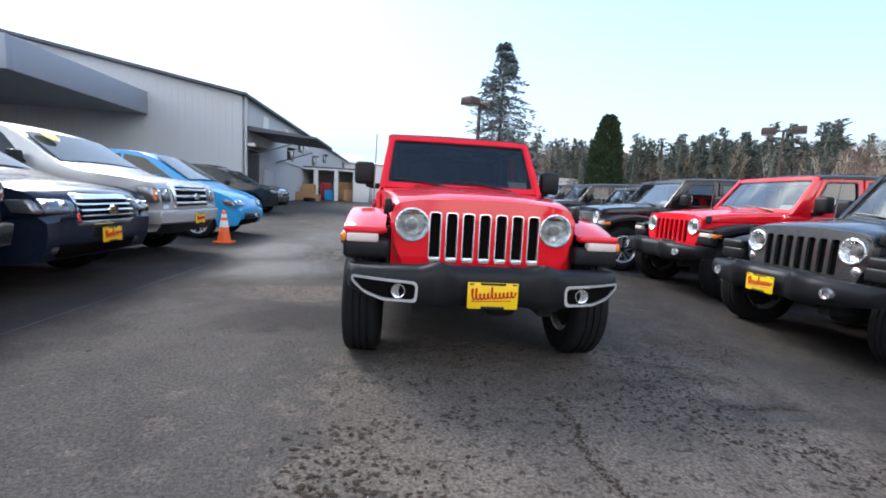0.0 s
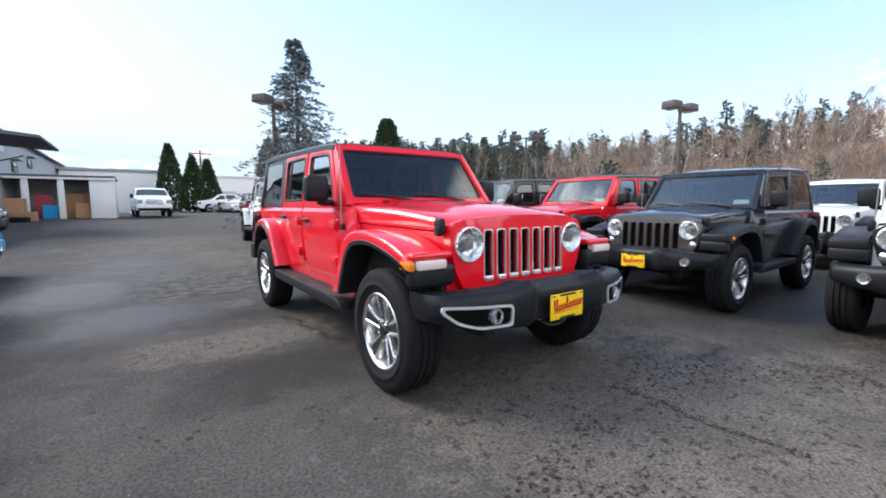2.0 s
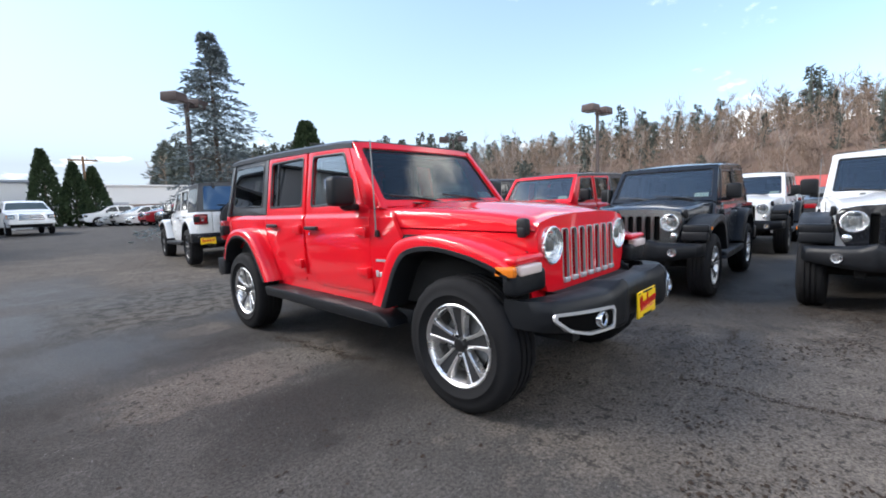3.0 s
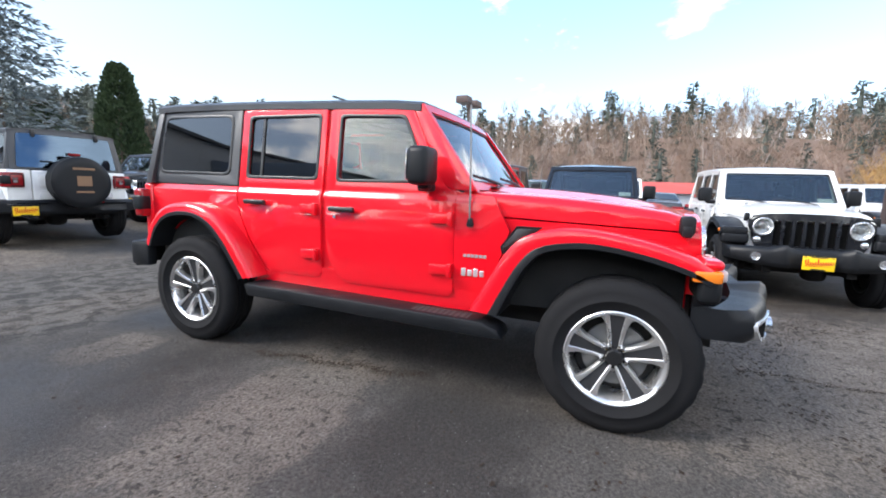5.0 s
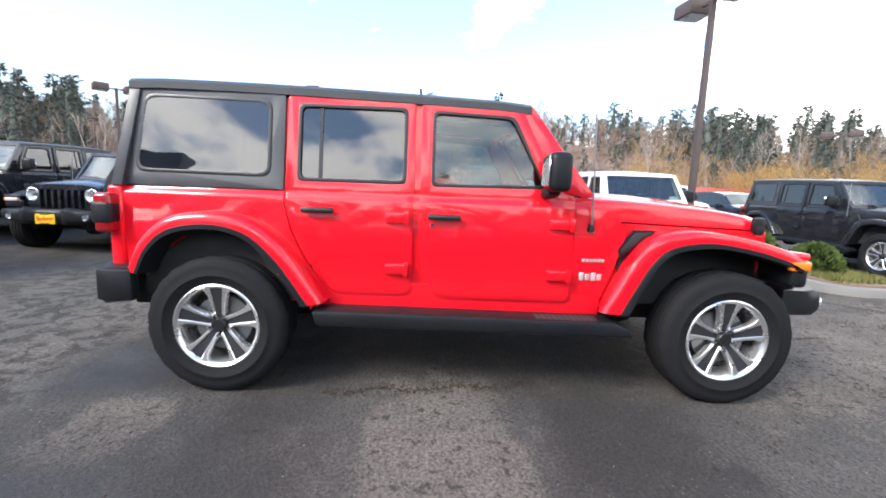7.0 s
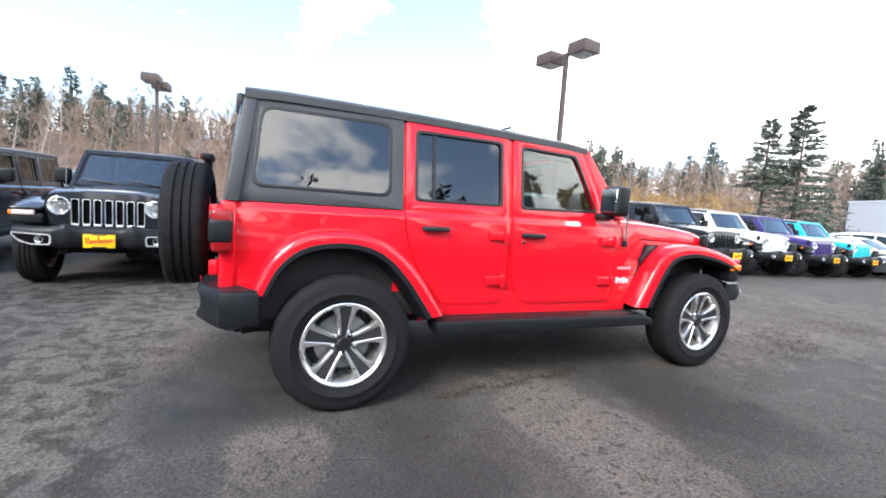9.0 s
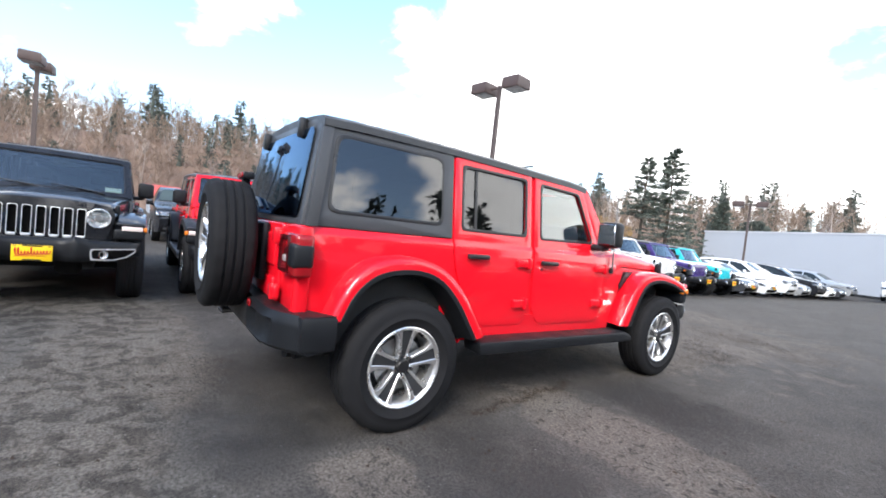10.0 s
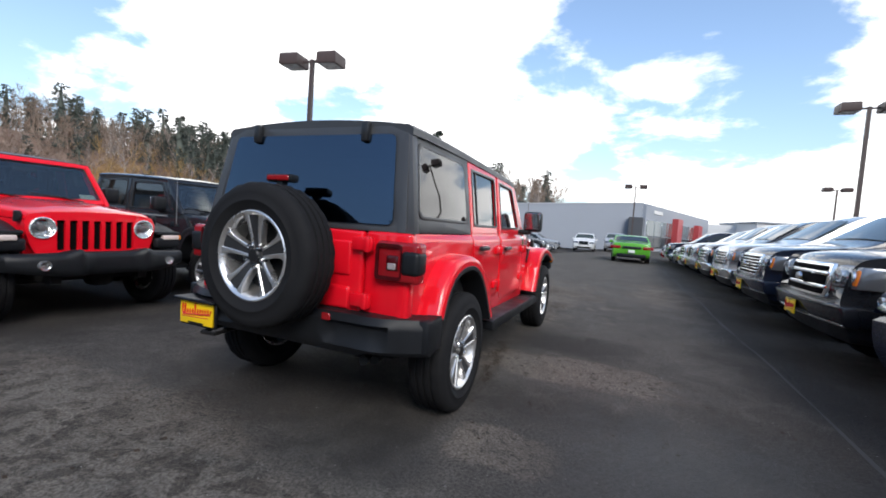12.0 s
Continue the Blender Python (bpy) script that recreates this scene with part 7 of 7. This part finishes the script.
# open pines beyond the row of cars
for i, (x, y, h, r, mt) in enumerate(((19.6, -36.8, 11.0, 2.5, PINEGREEN), (17.4, -37.4, 11.8, 3.0, PINEGREEN), (18.4, -51.8, 8.6, 2.2, PINEGREEN))):
    tree("pine_tree", "open-crowned pine beyond the parked cars", x, y, h, r, 0.2, conifer_lists(h, r * 1.15, 90 if i == 0 else 210, 60, 40 + i, 0.19, 0.48 if i == 0 else 0.10, 0.12, 0.7), mt, 40 + i, 30, "pines beyond the cars")
for i, (x, y, h, r) in enumerate(((13.0, -58.0, 5.8, 3.2), (17.0, -57.0, 6.6, 3.4), (9.5, -60.0, 5.6, 3.0))):
    tree("round_tree", "dark rounded tree behind the grey wall", x, y, h, r, 0.2, column_lists(h, r, 2200, 60 + i, 0.42, 0.5), PINES, 60 + i, 8, "trees behind the wall")


def shrub(x, y, h, r, seed):
    T = thing("shrub", "low green shrub on the planted island", "shrub", pose(x, y, 0.08))
    part("stems", merge(*[tube([(0, 0, 0), (0.3 * r * math.cos(a), 0.3 * r * math.sin(a), h * 0.6)], 0.015, 5, 0.005) for a in (0.3, 1.8, 3.1, 4.4, 5.6)]), BARK, T)
    v, f = column_lists(h, r, 1800, seed, 0.085, 0.5)
    me = bpy.data.meshes.new("foliage")
    me.from_pydata(v, [], f)
    me.materials.append(SHRUB)
    c = new("foliage", me)
    c.parent = T


shrub(4.9, -5.95, 0.55, 0.48, 71)
shrub(3.5, -6.0, 0.40, 0.36, 72)


def hill_z(rad, yaw):
    """Height of the land at a distance and a compass turn (0: +y, 90: +x)."""
    side = math.exp(-((yaw - 98) / 24) ** 2)
    t = max(0, min(1, (rad - 52) / 36))
    t = t * t * (3 - 2 * t)
    return -0.3 + (6.2 + 5.8 * side + 1.6 * math.exp(-((yaw - 65) / 22) ** 2)) * t


def hill_bm():
    bm = bmesh.new()
    rows = []
    for i in range(15):
        rad = 50 + 7 * i
        rows.append([bm.verts.new((rad * math.sin(radians(a)), rad * math.cos(radians(a)), hill_z(rad, a) + (0.5 * noise.noise(Vector((rad * 0.06, a * 0.12, 3))) if i else -0.5) - (14 if i == 14 else 0))) for a in range(8, 176, 4)])
    for p, q in zip(rows, rows[1:]):
        for k in range(len(p) - 1):
            bm.faces.new((p[k], p[k + 1], q[k + 1], q[k]))
    return bm


tagged(part("wooded_hill", hill_bm, HILLSOIL), "brown brushy hillside behind the lot", "hill", kind="structure")


def bare_tree_lists(v, f, base, h, rnd, twigs=70, spread=0.34):
    """Trunk and limbs as slim three-sided spikes, and a haze of twigs."""

    def spike(a, b, w):
        d = (b - a).normalized()
        s = d.cross(Vector((0.3, 0.9, 0.2))).normalized() * w
        t = d.cross(s)
        i = len(v)
        v.extend([tuple(a + s), tuple(a - s * 0.5 + t * 0.86), tuple(a - s * 0.5 - t * 0.86), tuple(b)])
        f.extend([(i, i + 1, i + 3), (i + 1, i + 2, i + 3), (i + 2, i, i + 3)])

    top = base + Vector((rnd.uniform(-0.4, 0.4), rnd.uniform(-0.4, 0.4), h))
    spike(base - Vector((0, 0, 0.3)), top, 0.014 * h)
    ends = []
    for k in range(9):
        t = rnd.uniform(0.18, 0.85)
        a = base.lerp(top, t)
        an = rnd.uniform(0, 6.28)
        L = h * spread * (1.1 - t) * rnd.uniform(0.7, 1.25)
        b = a + Vector((math.cos(an) * L, math.sin(an) * L, L * rnd.uniform(0.6, 1.5)))
        spike(a, b, 0.006 * h)
        ends.append((a, b))
    for k in range(twigs):
        a, b = rnd.choice(ends)
        p = a.lerp(b, rnd.uniform(0.25, 1.0))
        L = h * rnd.uniform(0.05, 0.15)
        d = Vector((rnd.uniform(-1, 1), rnd.uniform(-1, 1), rnd.uniform(0.1, 1.3))).normalized() * L
        w = Vector((-d.y, d.x, 0)).normalized() * (0.0027 * h)
        i = len(v)
        v.extend([tuple(p - w), tuple(p + w), tuple(p + d)])
        f.append((i, i + 1, i + 2))


def grown(kind, count, seed):
    """A few shapes of one kind of tree, one metre high, to be set out over the hill."""
    rnd, out = random.Random(seed), []
    for n in range(count):
        v, f = [], []
        if kind == "bare":
            bare_tree_lists(v, f, Vector((0, 0, 0)), 1.0, rnd, 250, 0.36)
        elif kind == "slim":
            bare_tree_lists(v, f, Vector((0, 0, 0)), 1.0, rnd, 150, 0.20)
        elif kind == "willow":
            bare_tree_lists(v, f, Vector((0, 0, 0)), 1.0, rnd, 330, 0.6)
        elif kind == "brush":
            bare_tree_lists(v, f, Vector((0, 0, 0)), 1.0, rnd, 130, 0.8)
        else:
            v, f = conifer_lists(1.0, rnd.uniform(0.22, 0.36), 66, 13, seed + n, 0.040, 0.03, 0.25, 0.5, core=0.34)
        out.append((np.array(v, dtype=float), np.array(f, dtype=int)))
    return out


def set_out(name, shapes, places, mt, label):
    """One mesh of many trees: places are (point, height, turn, shape number)."""
    vs, fs, o = [], [], 0
    for p, h, a, k in places:
        v, f = shapes[k % len(shapes)]
        c, sn = math.cos(a), math.sin(a)
        w = v * h
        vs.append(np.stack((w[:, 0] * c - w[:, 1] * sn + p[0], w[:, 0] * sn + w[:, 1] * c + p[1], w[:, 2] + p[2]), 1))
        fs.append(f + o)
        o += len(v)
    v, f = np.concatenate(vs), np.concatenate(fs)
    me = bpy.data.meshes.new(name)
    me.vertices.add(len(v))
    me.vertices.foreach_set("co", v.ravel())
    me.loops.add(f.size)
    me.loops.foreach_set("vertex_index", f.ravel())
    me.polygons.add(len(f))
    me.polygons.foreach_set("loop_start", np.arange(0, f.size, 3))
    me.update()
    me.validate()
    me.materials.append(mt)
    return tagged(new(name, me), label, "woods", kind="stuff")


def woods():
    rnd = random.Random(77)
    bare, slim, yellow, dark, brush = [], [], [], [], []

    def spot(a, rad):
        return (rad * math.sin(radians(a)), rad * math.cos(radians(a)), hill_z(rad, a) - 0.1)

    for n in range(2500):
        a, rad = rnd.uniform(12, 172), 56 + 54 * rnd.random() ** 0.8
        if a < 45 and rad < 72:
            continue
        u = noise.noise(Vector((a * 0.05, rad * 0.03, 1.0)))
        pick, h = rnd.random(), rnd.uniform(3.8, 7.4)
        dense = 0.50 if a < 50 else 0.42 if 120 < a < 136 and rad > 66 else 0.055 + 0.16 * max(0, u) + (0.07 if rad > 88 else 0)
        if pick < dense:
            dark.append((spot(a, rad), rnd.uniform(5.5, 10.0) if rad > 76 else rnd.uniform(4.5, 7.0), rnd.uniform(0, 6.28), n))
        elif pick > 0.86:
            slim.append((spot(a, rad), h * 1.35, rnd.uniform(0, 6.28), n))
        elif 114 < a < 138 and rad < 78 and pick < dense + 0.30:
            yellow.append((spot(a, rad), h * 0.7, rnd.uniform(0, 6.28), n))
        else:
            bare.append((spot(a, rad), h, rnd.uniform(0, 6.28), n))
    for n in range(230):
        yellow.append((spot(rnd.uniform(114, 150), rnd.uniform(54, 66)), rnd.uniform(2.8, 4.8), rnd.uniform(0, 6.28), n))
    for n in range(1900):
        brush.append((spot(rnd.uniform(30, 165), rnd.uniform(52, 112)), rnd.uniform(1.2, 3.0), rnd.uniform(0, 6.28), n))
    set_out("bare_woods", grown("bare", 14, 3), bare, TWIGS, "brown leafless trees on the hillside")
    set_out("slim_bare_woods", grown("slim", 8, 4), slim, PALETWIGS, "slim pale leafless trees standing above the others")
    set_out("hillside_brush", grown("brush", 8, 5), brush, BRUSH, "reddish brown brush on the hillside")
    set_out("yellow_willows", grown("willow", 8, 6), yellow, WILLOW, "yellowish leafless willows below the hill")
    set_out("conifer_woods", grown("conifer", 14, 700), dark, PINES, "dark conifers scattered over the hillside")


woods()


def far_side_trees():
    """Trees beyond the trucks, on the side away from the hill."""
    rnd = random.Random(91)
    dark, bare = ([], []), ([], [])
    for n in range(260):
        a = rnd.uniform(228, 296)
        rad = rnd.uniform(46, 90)
        p = Vector((rad * math.sin(radians(a)), rad * math.cos(radians(a)), 0.1))
        h = rnd.uniform(7.0, 17.0)
        if rnd.random() < 0.6:
            lv, lf = conifer_lists(h, h * rnd.uniform(0.18, 0.28), 50, 7, n, h * 0.05, core=0.62)
            o = len(dark[0])
            dark[0].extend([(x + p.x, y + p.y, z + p.z) for x, y, z in lv])
            dark[1].extend([tuple(i + o for i in q) for q in lf])
        else:
            bare_tree_lists(*bare, p, h * 0.8, rnd, 110, 0.36)
    from_lists("far_conifers", *dark, PINES, "dark conifers far beyond the trucks", "woods")
    from_lists("far_bare_trees", *bare, TWIGS, "leafless trees far beyond the trucks", "woods")


far_side_trees()

# ---- the vehicles ----
jeep("red_off_road_wagon", "bright red four-door off-road wagon with black hard roof", pose(0, 0, 0), RED, grille="chrome", hero=True)

ROW = "wagons parked in the facing row"
jeep("off_road_wagon", "dark grey two-door off-road wagon with black bumper", on_ground(5.13, -0.99, -90), GREY_BLUE, PLASTIC, "dark", False, True, GREY_BLUE, "plain", group=ROW, top_body=True, old=True)
jeep("off_road_wagon", "red off-road wagon with black wheel arches", on_ground(5.40, 1.38, -90), RED, PLASTIC, "body", False, False, None, "plain", plate_front=False, group=ROW)
jeep("off_road_wagon", "black off-road wagon with bright slotted grille", on_ground(5.06, 3.68, -90), BLACK, None, "chrome", False, False, None, "bezel", group=ROW)
jeep("off_road_wagon", "dark blue off-road wagon with yellow dealer plate", on_ground(5.9, 6.5, -90), NAVY, PLASTIC, "black", True, False, None, "plain", group=ROW)
jeep("off_road_wagon", "black four-door off-road wagon with dark roof", on_ground(5.7, 9.1, -90), BLACK, None, "black", False, False, None, "plain", group=ROW)
jeep("off_road_wagon", "charcoal off-road wagon at the end of the row", on_ground(5.8, 11.7, -90), CHARCOAL, PLASTIC, "body", False, False, None, "plain", group=ROW)
jeep("off_road_wagon", "white off-road wagon with black wings and grille", on_ground(5.25, -3.66, -90), WHITE, PLASTIC, "black", True, False, WHITE, "plain", group=ROW, top_body=True, old=True)
jeep("off_road_wagon", "white off-road wagon with covered spare wheel", on_ground(1.36, 9.15, 175), WHITE, None, "body", True, False, None, "plain", group=ROW, cover=True, old=True)
jeep("off_road_wagon", "white off-road wagon in the second row", on_ground(10.5, -1.3, -90), WHITE, PLASTIC, "body", True, False, WHITE, "plain", group=ROW, top_body=True, old=True)
jeep("off_road_wagon", "white off-road wagon behind the planted island", on_ground(13.2, -8.6, -90), WHITE, PLASTIC, "body", True, False, WHITE, "plain", group=ROW, top_body=True, old=True)
ROW2 = "wagons parked beyond the planted island"
jeep("off_road_wagon", "black four-door off-road wagon beyond the planted island", on_ground(5.5, -8.55, -90), BLACK, None, "body", False, False, None, "plain", group=ROW2)
jeep("off_road_wagon", "white off-road wagon beyond the planted island", on_ground(5.75, -11.1, -90), WHITE, PLASTIC, "body", True, False, None, "plain", group=ROW2, old=True)
jeep("off_road_wagon", "deep purple off-road wagon beyond the planted island", on_ground(5.8, -13.55, -90), PURPLE, PLASTIC, "body", True, False, None, "plain", group=ROW2, old=True)
jeep("off_road_wagon", "bright turquoise off-road wagon beyond the planted island", on_ground(5.9, -16.0, -90), TURQ, PLASTIC, "body", True, False, None, "plain", group=ROW2, old=True)

# cars down that row
LINE = "cars parked in the long row"
for i, (st, col, word) in enumerate((("sedan", CHARCOAL, "charcoal sedan"), ("sedan", WHITE, "white sedan"), ("suv", WHITE, "white car"), ("sedan", SILVER, "silver sedan"), ("suv", BLACK, "black car"), ("sedan", WHITE, "white sedan"), ("sedan", CHARCOAL, "charcoal sedan"), ("suv", SILVER, "silver car"))):
    ordinary_car("car", word + " parked in the long row", st, on_ground(6.3, -18.6 - 2.55 * i, -90 + random.uniform(-2, 2)), col, plate_on=i < 2, group=LINE)

# left row: service side
SIDE = "vehicles parked along the service building"
ordinary_car("car", "dark blue crossover with bright barred grille", "suv", on_ground(-6.26, 0.38, 90), NAVY, group=SIDE)
pk = ordinary_car("pickup", "pale silver pickup with chrome grille", "pickup", on_ground(-6.84, 2.62, 90), PALE, group=SIDE)
part("round_sticker", lambda: lathe([(0.001, 0.0), (0.13, 0.0), (0.13, 0.004), (0.001, 0.004)], 20, "y"), YELLOW, pk, "round yellow sticker on the windscreen", m=pose(-0.52, -1.228, 1.742, -55.4))
ordinary_car("car", "sky blue people carrier beside the traffic cone", "hatch", on_ground(-6.25, 5.85, 90), SKYBLUE, "mesh", plate_on=False, bright=False, group=SIDE)
es = ordinary_car("car", "black estate car with roof rails near the side door", "suv", on_ground(-7.7, 13.2, 90), BLACK, plate_on=False, group=SIDE)
for sd in (-0.58, 0.58):
    part("roof_rail", lambda: tube(curve_at([(sd, -0.1, 1.66), (sd, 0.05, 1.745), (sd, 1.3, 1.735), (sd, 1.5, 1.62)], 14), 0.02), BLACKTRIM, es, key=f"rail{sd}")
for yb in (0.2, 1.1):
    part("roof_bar", lambda: soften(box(0, yb, 1.765, 1.26, 0.06, 0.03), 0.01, 1), BLACKTRIM, es, key=f"bar{yb}")
ordinary_car("pickup", "old white pickup near the storage shed", "pickup", on_ground(-1.3, 31.5, 3), WHITE, plate_on=False, group="")

TR = "trucks parked in the opposite row"
for i, (st, col, word, low, bars) in enumerate((("truck", BLACK, "black pickup with chrome-edged grille", None, 2), ("truck", NAVY, "navy pickup with tall chrome grille", None, 7), ("truck", SILVER, "silver pickup with chrome bumper", CHROME, 6), ("truck", GREY_BLUE, "dark grey pickup with chrome bumper", CHROME, 4), ("truck", SILVER, "silver pickup with barred grille", None, 5), ("pickup", WHITE, "white pickup with chrome bumper", CHROME, 3), ("suv", SILVER, "silver crossover", None, 0), ("sedan", CHARCOAL, "charcoal sedan", None, 0), ("pickup", NAVY, "navy pickup with chrome grille", None, 3), ("suv", WHITE, "white crossover", None, 0), ("sedan", DARKRED, "dark red sedan", None, 0))):
    L = {"truck": 2.93, "pickup": 2.93, "suv": 2.46, "sedan": 2.4}[st]
    ordinary_car("pickup" if L > 2.9 else "car", word + " parked in the opposite row", st, on_ground(-3.75 - L - 0.02 * i, -1.78 - 2.55 * i, 90), col, plate_on=i < 6, group=TR, lower=low, bars=bars)

ordinary_car("sports_car", "bright green sports coupe standing in the lane", "muscle", on_ground(-2.05, -22.6, 2), GREEN, plate_on=False, bright=False)
ordinary_car("car", "white crossover at the end of the lane", "suv", on_ground(1.75, -38.3, 182), WHITE, "mesh", plate_on=False, bright=False)
ordinary_car("car", "silver crossover at the end of the lane", "suv", on_ground(-0.9, -38.6, 182), SILVER, plate_on=False)
ordinary_car("sports_car", "dark grey coupe in the second row", "muscle", on_ground(18.5, -2.9, 90), CHARCOAL, plate_on=False, bright=False)
BACK = "cars parked in the second row"
for i, (x, y, st, col, word) in enumerate(((15.5, -5.2, "sedan", SILVER, "silver sedan"), (14.0, 1.5, "suv", BLACK, "black car"), (14.0, 7.0, "suv", CHARCOAL, "charcoal car"), (19.0, -10.5, "sedan", SKYBLUE, "blue car"), (14.2, -12.0, "suv", NAVY, "navy car"), (14.5, -15.5, "sedan", WHITE, "white car"))):
    ordinary_car("car", word + " parked in the second row", st, on_ground(x, y, -90), col, plate_on=False, group=BACK)
FAR = "cars parked before the warehouse"
for i, (st, col, word) in enumerate((("suv", BLACK, "black car"), ("suv", DARKRED, "dark red car"), ("sedan", WHITE, "white car"), ("suv", SILVER, "silver car"), ("sedan", SILVER, "silver car"), ("pickup", WHITE, "white pickup"), ("sedan", WHITE, "white car"))):
    ordinary_car("car", word + " parked before the warehouse", st, on_ground(8.2 - 0.45 * i, 33.5 + 2.9 * i, -84), col, plate_on=False, group=FAR)
